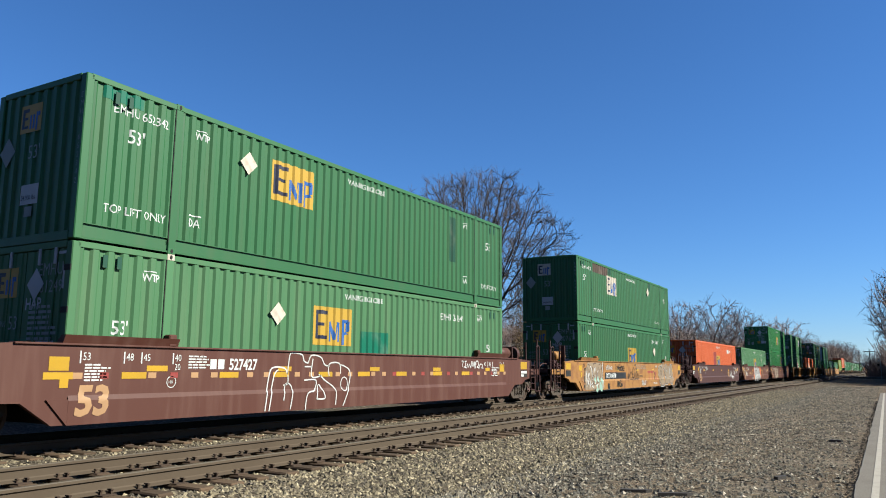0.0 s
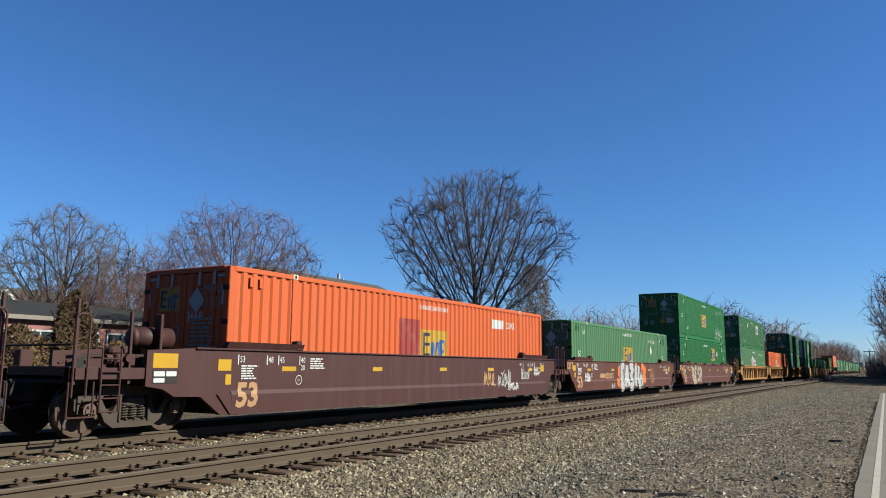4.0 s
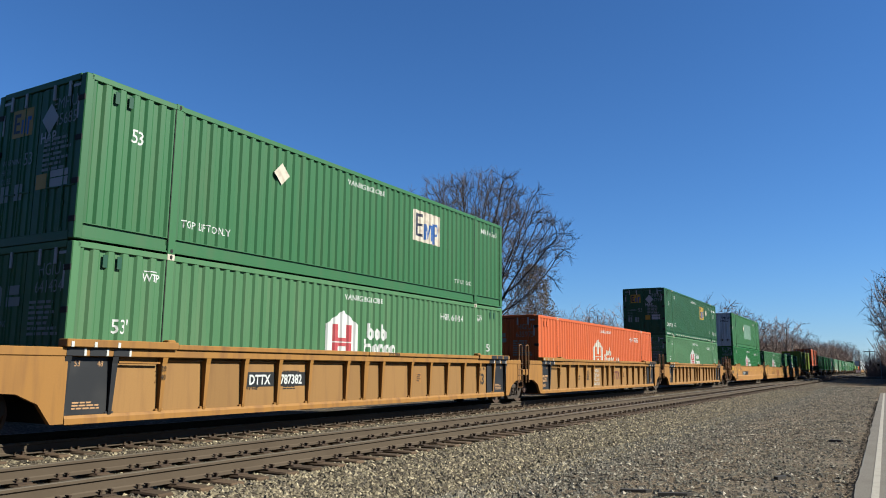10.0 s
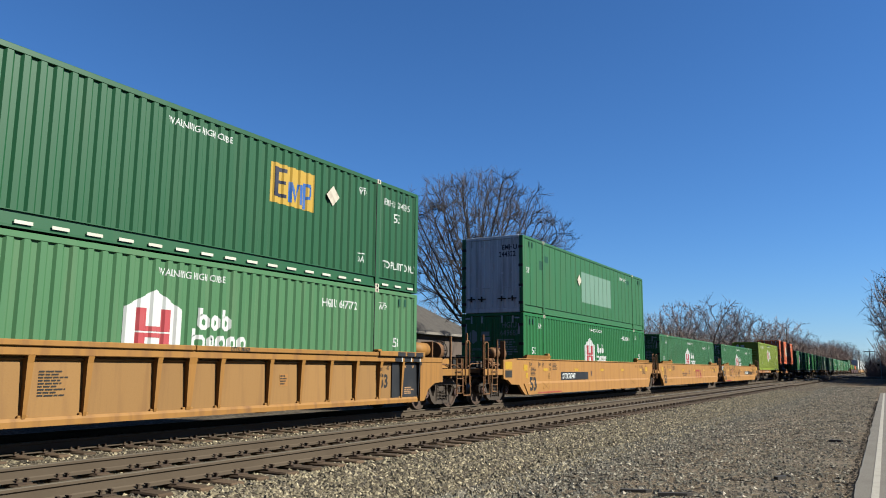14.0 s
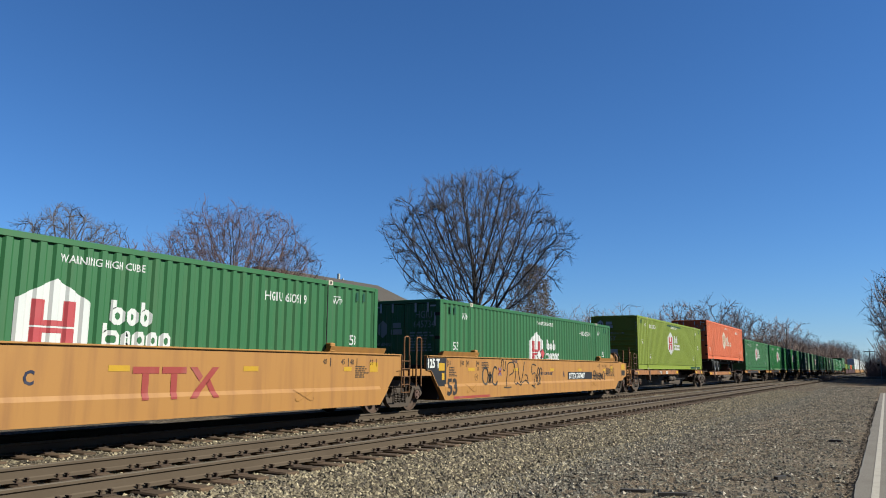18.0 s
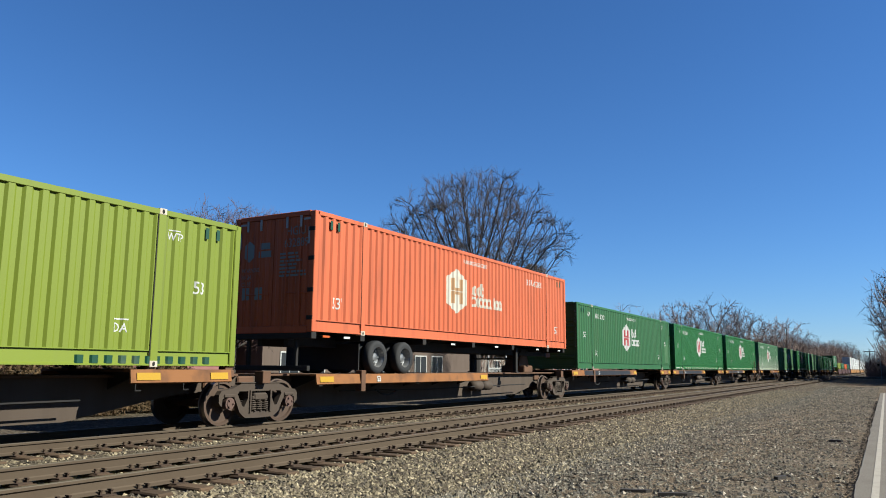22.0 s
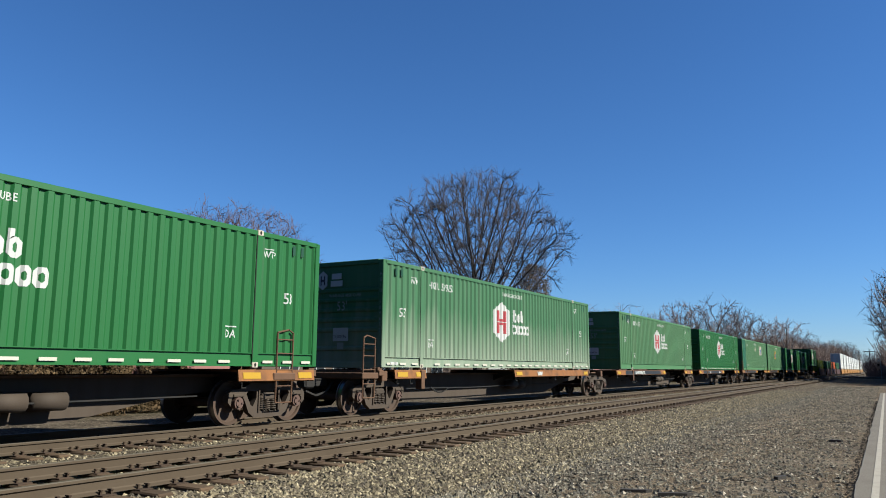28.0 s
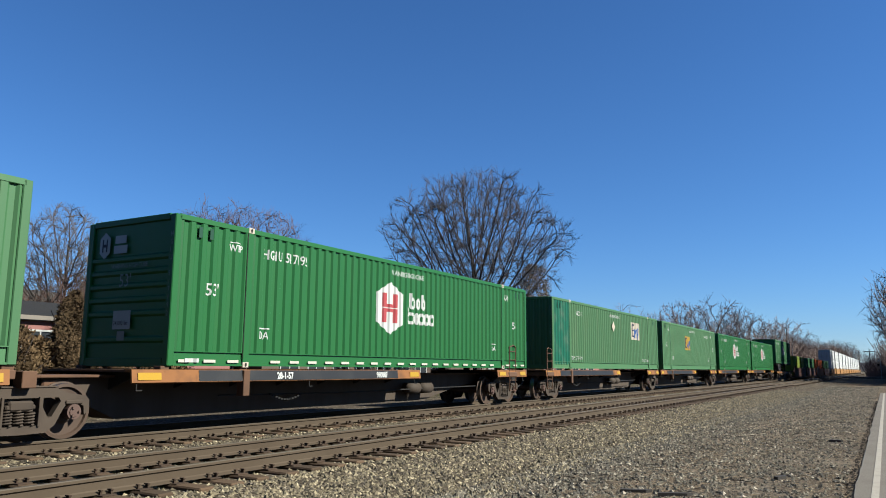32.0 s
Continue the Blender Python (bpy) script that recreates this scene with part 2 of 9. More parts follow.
# ---------------------------------------------------------------- flat paint: letters, bars, logos
def letters(text, height, bold=0.0):
    cu = bpy.data.curves.new("lettering", "FONT")
    cu.body = text
    cu.size = height / 0.72
    cu.offset = bold
    cu.resolution_u = 2
    cu.fill_mode = "FRONT"
    ob = bpy.data.objects.new("lettering", cu)
    me = bpy.data.meshes.new_from_object(ob)
    bm = bmesh.new()
    me.transform(Matrix.Diagonal((0.84, 1, 1, 1)))
    bm.from_mesh(me)
    bpy.data.objects.remove(ob)
    bpy.data.curves.remove(cu)
    bpy.data.meshes.remove(me)
    return bm


def bars(spec):
    """Plain rectangles (u0, v0, u1, v1)."""
    bm = bmesh.new()
    for u0, v0, u1, v1 in spec:
        bm.faces.new([bm.verts.new((u, v, 0)) for u, v in ((u0, v0), (u1, v0), (u1, v1), (u0, v1))])
    return bm


def poly(*rings):
    bm = bmesh.new()
    for ring in rings:
        bm.faces.new([bm.verts.new((u, v, 0)) for u, v in ring])
    return bm


def fine_print(w, h, rows, rng):
    spec = []
    step = h / rows
    for i in range(rows):
        u = 0.0
        end = w * rng.uniform(0.6, 1.0)
        while u < end:
            d = rng.uniform(0.12, 0.3) * w
            spec.append((u, h - (i + 0.75) * step, min(u + d, end), h - (i + 0.2) * step))
            u += d + 0.04 * w
    return bars(spec)


def ribbon(bm, pts, width):
    """A flat painted stroke along a smooth line through the points."""
    line = []
    n = len(pts)
    for i in range(n - 1):
        p0, p1, p2, p3 = pts[max(i - 1, 0)], pts[i], pts[i + 1], pts[min(i + 2, n - 1)]
        for k in range(5):
            t = k / 5
            line.append(tuple(0.5 * (2 * p1[c] + (p2[c] - p0[c]) * t + (2 * p0[c] - 5 * p1[c] + 4 * p2[c] - p3[c]) * t * t + (3 * p1[c] - p0[c] - 3 * p2[c] + p3[c]) * t ** 3) for c in (0, 1)))
    line.append(pts[-1])
    left, right = [], []
    for i, q in enumerate(line):
        a, b = line[max(i - 1, 0)], line[min(i + 1, len(line) - 1)]
        d = Vector((b[0] - a[0], b[1] - a[1]))
        d = d.normalized() if d.length > 1e-6 else Vector((1, 0))
        left.append(bm.verts.new((q[0] - d.y * width / 2, q[1] + d.x * width / 2, 0)))
        right.append(bm.verts.new((q[0] + d.y * width / 2, q[1] - d.x * width / 2, 0)))
    for i in range(len(line) - 1):
        bm.faces.new((left[i], right[i], right[i + 1], left[i + 1]))


def tag_strokes(seed, count, w, h):
    """Abstract coils, arches and dashes of a tag, each a list of points in a w x h field."""
    rng = random.Random(seed)
    cell = w / (count + 0.6)
    coil, out = [], []
    for i in range(count):
        tall = rng.uniform(0.55, 1.0)
        kind = rng.randrange(3)
        if kind == 0:      # a coil
            shape = [(0.0, 0.1), (0.55, 0.3), (0.85, 0.75), (0.6, 1.0), (0.3, 0.7), (0.45, 0.2), (0.95, 0.05)]
        elif kind == 1:    # an arch that turns back under itself
            shape = [(0.0, 0.1), (0.1, 0.7), (0.4, 1.0), (0.75, 0.75), (0.7, 0.25), (0.35, 0.12), (0.95, 0.0)]
        else:              # a steep wave
            shape = [(0.0, 0.05), (0.25, 0.95), (0.45, 0.15), (0.7, 0.85), (0.9, 0.1)]
        coil += [((i + 0.1 + u) * cell + rng.uniform(-0.05, 0.05) * cell, h * (0.04 + 0.9 * v * tall + rng.uniform(0, 0.04))) for u, v in shape]
        if rng.random() < 0.4:
            y = h * rng.uniform(0.1, 0.9)
            out.append([(i * cell, y), ((i + 0.5) * cell, y + rng.uniform(-0.1, 0.1) * h), ((i + 1.1) * cell, y + rng.uniform(-0.1, 0.1) * h)])
    out.append(coil)
    return [[(min(max(x, 0.0), w), min(max(y, 0.0), h)) for x, y in s] for s in out]


def fat_piece(seed, count, w, h, width):
    """Overlapping slanted slabs with stub arms, laid on thick one over the other."""
    rng = random.Random(seed)
    bm = bmesh.new()
    cell = w / count
    k = 0
    for i in range(count):
        lean, u = rng.uniform(-0.15, 0.3), (i + rng.uniform(0.25, 0.4)) * cell
        lines = [[(u, 0.0), (u + lean * 0.4, h * 0.5), (u + lean * 0.7, h * rng.uniform(0.85, 1.0))]]
        for v in rng.sample((0.08, 0.5, 0.92), 2):
            L = cell * rng.uniform(0.35, 0.62)
            lines.append([(u + lean * v * 0.7, h * v), (u + lean * v * 0.7 + L * 0.6, h * (v + rng.uniform(-0.05, 0.05))), (u + lean * v * 0.7 + L, h * min(1.0, max(0.0, v + rng.uniform(-0.3, 0.3))))])
        for s in lines:
            n0 = len(bm.verts)
            ribbon(bm, s, width)
            bm.verts.ensure_lookup_table()
            for q in bm.verts[n0:]:
                q.co.z += 0.0004 * k
            k += 1
    return bm


def graffiti(parent, name, seed, count, w, h, width, material, x, y, z, slant=0.0):
    bm = bmesh.new()
    for s in tag_strokes(seed, count, w, h):
        ribbon(bm, [(u + slant * v, v) for u, v in s], width)
    return part(name, bm, material, parent, "", SIDE(x, y, z))


def SIDE(x, y, z):
    """Flat paint on a wall that faces the road: u runs along the track, v up."""
    return Matrix(((0, 0, 1, x), (1, 0, 0, y), (0, 1, 0, z), (0, 0, 0, 1)))


def END(x, y, z):
    """Flat paint on a wall that faces back along the track: u runs to the road side, v up."""
    return Matrix(((1, 0, 0, x), (0, 0, -1, y), (0, 1, 0, z), (0, 0, 0, 1)))


# ---------------------------------------------------------------- containers, 53 feet long
CL, CW, CH = 16.154, 1.2955, 2.908
LIFT = 1.981   # lift posts this far from each end


def wall_profile(pitch, ridge, slope, deep):
    """Breaks (y, depth) of the folded side sheet between the posts."""
    pts = [(0.0, -0.03), (0.15, -0.03)]
    for a, b in ((0.15, LIFT - 0.08), (LIFT + 0.08, CL - LIFT - 0.08), (CL - LIFT + 0.08, CL - 0.15)):
        n = max(1, round((b - a) / pitch))
        step = (b - a) / n
        for i in range(n):
            y = a + i * step
            r, s = ridge * step, slope * step
            pts += [(y + 0.5 * r, -0.01), (y + 0.5 * r + s, -deep), (y + step - 0.5 * r - s, -deep), (y + step - 0.5 * r, -0.01)]
        pts += [(b - 0.001, -0.01), (b, -0.03)] if b < CL - 0.2 else [(b, -0.03), (CL, -0.03)]
        if b < CL - 0.2:
            pts.append((b + 0.159, -0.03))
    return pts


FOLDED = wall_profile(0.275, 0.36, 0.16, 0.05)
POSTED = wall_profile(0.61, 0.10, 0.03, 0.028)


def depth_at(profile, y):
    return float(np.interp(y, [p[0] for p in profile], [p[1] for p in profile]))


def sheet(profile, z0, z1):
    bm = bmesh.new()
    low = [bm.verts.new((d, y, z0)) for y, d in profile]
    top = [bm.verts.new((d, y, z1)) for y, d in profile]
    for i in range(len(low) - 1):
        bm.faces.new((low[i], low[i + 1], top[i + 1], top[i]))
    return bm


def on_wall(box_ob, name, bm, material, y, z, profile, label="", lift=0.004, key=None):
    """Flat paint (u, v) laid over the folds of the side sheet, from (y, z) on."""
    us = [v.co.x for v in bm.verts]
    lo, hi = min(us) + y, max(us) + y
    for b, _ in profile:
        if lo + 0.003 < b < hi - 0.003:
            geom = list(bm.verts) + list(bm.edges) + list(bm.faces)
            bmesh.ops.bisect_plane(bm, geom=geom, plane_co=(b - y, 0, 0), plane_no=(1, 0, 0))
    for v in bm.verts:
        v.co.z = depth_at(profile, y + v.co.x) + lift
    me = bpy.data.meshes.new(name)
    bm.to_mesh(me)
    bm.free()
    return link_mesh(name, me, material, box_ob, label, SIDE(CW, y, z))


def disc(bm, u, v, r, n=14):
    bm.faces.new([bm.verts.new((u + r * math.cos(2 * math.pi * i / n), v + r * math.sin(2 * math.pi * i / n), 0)) for i in range(n)])


def square_logo(box_ob, y, z, s, panel, profile):
    """A square panel with one dark comb-like shape and two blue ones."""
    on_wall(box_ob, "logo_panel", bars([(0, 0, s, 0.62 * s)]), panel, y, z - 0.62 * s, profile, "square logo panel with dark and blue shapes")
    h = 0.62 * s
    on_wall(box_ob, "logo_shape", bars([(0.07 * s, 0.16 * h, 0.15 * s, 0.9 * h), (0.1505 * s, 0.80 * h, 0.36 * s, 0.9 * h), (0.1505 * s, 0.5 * h, 0.31 * s, 0.58 * h), (0.1505 * s, 0.16 * h, 0.36 * s, 0.25 * h)]), NAVY, y, z - h, profile, lift=0.007)
    on_wall(box_ob, "logo_shape", poly([(0.40 * s, 0.1 * h), (0.46 * s, 0.1 * h), (0.46 * s, 0.62 * h), (0.40 * s, 0.62 * h)], [(0.463 * s, 0.62 * h), (0.463 * s, 0.42 * h), (0.53 * s, 0.15 * h), (0.57 * s, 0.15 * h), (0.57 * s, 0.3 * h)], [(0.573 * s, 0.3 * h), (0.573 * s, 0.15 * h), (0.64 * s, 0.62 * h), (0.60 * s, 0.62 * h)], [(0.643 * s, 0.62 * h), (0.643 * s, 0.1 * h), (0.70 * s, 0.1 * h), (0.70 * s, 0.62 * h)], [(0.74 * s, 0.02 * h), (0.80 * s, 0.02 * h), (0.80 * s, 0.7 * h), (0.74 * s, 0.7 * h)], [(0.803 * s, 0.7 * h), (0.803 * s, 0.62 * h), (0.9 * s, 0.6 * h), (0.93 * s, 0.7 * h)], [(0.87 * s, 0.6 * h), (0.87 * s, 0.36 * h), (0.94 * s, 0.4 * h), (0.94 * s, 0.68 * h)], [(0.803 * s, 0.36 * h), (0.803 * s, 0.28 * h), (0.93 * s, 0.32 * h), (0.868 * s, 0.38 * h)]), BLUE, y, z - h, profile, lift=0.007)


def word_ring(bm, u, v, w, h, stroke, cap=0.0):
    """A rounded ring, with a raised stub where cap is given."""
    def ring(e):
        x0, x1, y0, y1, c = u + e, u + w - e, v + e, v + h - e, max(0.02, 0.07 - e * 0.4)
        return [bm.verts.new((x, y, 0)) for x, y in ((x0 + c, y0), (x1 - c, y0), (x1, y0 + c), (x1, y1 - c), (x1 - c, y1), (x0 + c, y1), (x0, y1 - c), (x0, y0 + c))]
    a, b = ring(0.0), ring(stroke)
    for i in range(8):
        bm.faces.new((a[i], a[(i + 1) % 8], b[(i + 1) % 8], b[i]))
    if cap:
        bm.faces.new([bm.verts.new((x, y, 0)) for x, y in ((u + 0.004, v + h - 0.06), (u + stroke * 1.2, v + h - 0.01), (u + stroke * 1.2, v + h + cap), (u + 0.004, v + h + cap))])


def hex_logo(box_ob, y, z, paint, stripes, profile, tail):
    """A tall pale hexagon with two rows of bars, and rounded pale blocks beside it."""
    w, h = 1.28, 1.40
    on_wall(box_ob, "logo_hexagon", poly([(0, 0.22 * h), (0.5 * w, 0), (w, 0.22 * h), (w, 0.78 * h), (0.5 * w, h), (0, 0.78 * h)]), paint, y, z, profile, "pale hexagon with barred shapes")
    b = []
    for k in (0.30, 0.70):
        b += [((k - 0.085) * w, 0.51 * h, (k + 0.085) * w, 0.78 * h), ((k - 0.085) * w, 0.22 * h, (k + 0.085) * w, 0.49 * h)]
    b += [(0.387 * w, 0.51 * h, 0.613 * w, 0.575 * h), (0.387 * w, 0.425 * h, 0.613 * w, 0.49 * h)]
    on_wall(box_ob, "logo_stripe", bars(b), stripes, y, z, profile, lift=0.007)
    # two rows of rounded blocks in place of words
    bm = bmesh.new()
    rows = ((0.78, 0.0, (0.30, 0.25, 0.26)), (0.36, -0.12, (0.36, 0.2, 0.27, 0.25, 0.27))) if tail == "short" else ((0.68, 0.12, (0.27, 0.22, 0.26)), (0.33, 0.0, (0.36, 0.18, 0.25, 0.25, 0.27, 0.1, 0.0, 0.12, 0.24, 0.22, 0.1)))
    for v, u, widths in rows:
        u += 1.6
        for i, d in enumerate(widths):
            if d > 0.13:
                word_ring(bm, u, v - 0.04, d - 0.005, 0.33, 0.085, 0.12 if d > 0.255 and d != 0.27 else 0.0)
            elif d:
                bm.faces.new([bm.verts.new((a, c, 0)) for a, c in ((u, v - 0.04), (u + d * 0.7, v - 0.04), (u + d * 0.7, v + (0.36 if d == 0.12 else 0.06)), (u, v + (0.36 if d == 0.12 else 0.06)))])
            u += d + 0.025
    on_wall(box_ob, "logo_word_block", bm, paint, y, z, profile, lift=0.005)


def house_logo(box_ob, y, z, paint, stripes, profile, tail):
    w = 1.28
    on_wall(box_ob, "logo_house", poly([(0, 0), (w, 0), (w, 0.92), (0.5 * w, 1.27), (0, 0.92)]), paint, y, z, profile, "pale gabled shape with barred pattern")
    b = []
    for k in (0.29, 0.71):
        b += [((k - 0.085) * w, 0.51, (k + 0.085) * w, 0.92), ((k - 0.085) * w, 0.05, (k + 0.085) * w, 0.48)]
    b += [(0.377 * w, 0.51, 0.623 * w, 0.60), (0.377 * w, 0.40, 0.623 * w, 0.48)]
    on_wall(box_ob, "logo_stripe", bars(b), stripes, y, z, profile, lift=0.007)
    bm = bmesh.new()
    rows = ((0.62, 0.05, (0.30, 0.25, 0.26)), (0.22, -0.08, (0.36, 0.2, 0.27, 0.25, 0.27))) if tail == "short" else ((0.56, 0.12, (0.27, 0.22, 0.26)), (0.22, 0.0, (0.36, 0.18, 0.25, 0.25, 0.27, 0.1, 0.0, 0.12, 0.24, 0.22, 0.1)))
    for v, u, widths in rows:
        u += 1.6
        for d in widths:
            if d > 0.13:
                word_ring(bm, u, v - 0.03, d - 0.005, 0.3, 0.085, 0.12 if d > 0.255 and d != 0.27 else 0.0)
            elif d:
                bm.faces.new([bm.verts.new((a, c, 0)) for a, c in ((u, v - 0.03), (u + d * 0.7, v - 0.03), (u + d * 0.7, v + (0.32 if d == 0.12 else 0.05)), (u, v + (0.32 if d == 0.12 else 0.05)))])
            u += d + 0.025
    on_wall(box_ob, "logo_word_block", bm, paint, y, z, profile, lift=0.005)


# for flat dark ovals on solid castings, painted as the shade of their holes
HOLE = mat("casting_slot_shadow_steel", (0.00909, 0.008182, 0.007273), 0.9, bump=0.0)


def casting_at(box_ob, x, y, z, paint, label=""):
    sgn = 1 if x > 0 else -1
    shared("corner_casting", "corner_casting", lambda: box((-0.085, -0.085, 0), (0.085, 0.085, 0.118), 0.008), paint, box_ob, label, pose(x - sgn * 0.085, y, z))


def door_end(box_ob, paint, spec, rng):
    """Two door leaves with four lock rods, hinges and markings."""
    for s in (-1, 1):
        x0, x1 = (0.012, 1.16) if s > 0 else (-1.16, -0.012)
        def leaf():
            ring = [(x0, 0.075), (x0, 0.03)]
            for k in range(5):
                a = x0 + 0.06 + k * (x1 - x0 - 0.12) / 5
                ring += [(a + 0.02, 0.03), (a + 0.05, 0.012), (a + 0.15, 0.012), (a + 0.18, 0.03)]
            ring += [(x1, 0.03), (x1, 0.075)]
            return prism(ring, 0.17, 2.77, "z")
        shared("door", "door_leaf%d" % s, leaf, paint, box_ob)
        for k in (0.30, 0.74):
            x = s * (k + 0.12) if s > 0 else -(k + 0.12)
            def rod():
                bm = cyl((0, -0.012, 0.12), (0, -0.012, 2.80), 0.019, 8)
                for zz in (0.16, 0.62, 1.45, 2.3, 2.72):
                    add_box(bm, (-0.05, -0.02, zz), (0.05, 0.012, zz + 0.07))
                add_cyl(bm, (0, -0.03, 0.95), (0.34, -0.03, 0.93), 0.014, 6)
                return bm
            shared("lock_rod", "lock_rod", rod, spec.get("rod", paint), box_ob, "", pose(x, 0.03, 0))
            shared("rod_keeper", "rod_keeper", lambda: box((-0.03, -0.03, 2.52), (0.03, 0.0, 2.80), 0.006), DOOR_MARK, box_ob, "pale top keeper of a lock rod", pose(x, 0.012, 0))
        for zz in (0.35, 1.0, 1.75, 2.45):
            shared("hinge", "hinge%d" % s, lambda: box((-0.09, -0.02, -0.05), (0.09, 0.02, 0.05), 0.006), GRIME, box_ob, "", pose(s * 1.2, 0.012, zz))
    shared("door_header", "door_header", lambda: box((-1.13, 0.0, 2.785), (1.13, 0.12, CH - 0.004), 0.01), paint, box_ob)
    shared("door_sill", "door_sill", lambda: box((-1.13, 0.0, 0.004), (1.13, 0.12, 0.165), 0.01), paint, box_ob)
    y = 0.008
    if spec.get("plain_end"):
        code, digits = spec["number"].split(" ", 1)
        part("lettering", letters(code, 0.2, 0.006), NAVY, box_ob, "", END(0.42, y - 0.002, 2.36))
        part("lettering", letters(digits, 0.2, 0.006), NAVY, box_ob, "", END(0.30, y - 0.002, 2.10))
        for x in (-0.86, -0.42, 0.42, 0.86):
            bm = box((x - 0.17, -0.035, 0.5), (x + 0.17, -0.01, 0.54), 0.006)
            add_box(bm, (x - 0.03, -0.04, 0.42), (x + 0.03, -0.008, 0.62), 0.006)
            part("rod_handle", bm, GRIME, box_ob, "dark crossed lock handle")
        return
    for x, w in ((-1.13, 0.2), (0.93, 0.2)):
        part("marking_strip", bars([(0, 0, w, 0.05)]), DOOR_MARK, box_ob, "", END(x, y, 2.68))
    for x in (-1.13, 1.08):
        part("marking_strip", bars([(0, 0, 0.05, 0.4)]), DOOR_MARK, box_ob, "", END(x, y, 2.1))
    if spec["logo"][0] == "square":
        part("logo_panel", bars([(0, 0, 0.62, 0.52)]), YELLOW, box_ob, "", END(-0.80, y, 2.0))
        part("logo_shape", bars([(0.05, 0.08, 0.12, 0.45), (0.122, 0.08, 0.24, 0.13), (0.122, 0.38, 0.24, 0.45), (0.122, 0.24, 0.22, 0.29)]), NAVY, box_ob, "", END(-0.80, y - 0.004, 2.0))
        part("logo_shape", bars([(0.28, 0.06, 0.33, 0.32), (0.37, 0.06, 0.42, 0.32), (0.46, 0.02, 0.51, 0.36), (0.515, 0.28, 0.57, 0.36)]), BLUE, box_ob, "", END(-0.80, y - 0.004, 2.0))
        part("placard", poly([(0, -0.28), (0.24, 0), (0, 0.28), (-0.24, 0)]), DOOR_MARK, box_ob, "pale diamond placard holder", END(0.36, y - 0.012, 2.2))
        part("lettering", letters("53", 0.24), FADED_MARK, box_ob, "", END(-0.36, y, 1.45))
        part("lettering", letters("HAP", 0.2, 0.006), DOOR_MARK, box_ob, "", END(0.1, y, 1.78)) if spec.get("hap") else None
        part("label_panel", bars([(0, 0, 0.3, 0.27)]), YELLOW, box_ob, "", END(0.08, y, 0.95))
        part("label_panel", bars([(0, 0, 0.5, 0.16), (0, 0.18, 0.5, 0.3)]), DOOR_MARK, box_ob, "", END(0.48, y, 0.95))
    else:
        part("logo_hexagon", poly([(0, 0.12), (0.16, 0), (0.32, 0.12), (0.32, 0.42), (0.16, 0.54), (0, 0.42)]), FADED_MARK, box_ob, "", END(-0.95, y, 1.75))
        part("logo_word_block", bars([(0, 0.2, 0.34, 0.36), (-0.03, 0, 0.38, 0.16)]), FADED_MARK, box_ob, "", END(-0.45, y, 1.85))
    number = spec.get("number", "")
    if number:
        code, digits = number.split(" ", 1)
        part("lettering", letters(code, 0.22), FADED_MARK, box_ob, "", END(0.40, y - 0.004, 2.34))
        part("lettering", letters(digits, 0.22), FADED_MARK, box_ob, "", END(0.34, y - 0.004, 2.05))
    for i, word in enumerate(("WARNING", "HIGH", "CUBE")):
        part("lettering", letters(word, 0.11), FADED_MARK, box_ob, "", END(-1.02, y, 1.5 - 0.17 * i))
    part("small_print", fine_print(0.85, 0.62, 7, rng), FADED_MARK, box_ob, "", END(0.22, y - 0.002, 1.32 if spec["logo"][0] != "square" else 1.24))
    for x in (-0.98, -0.56):
        part("label_panel", bars([(0, 0, 0.24, 0.3)]), FADED_MARK, box_ob, "", END(x, y, 0.82))


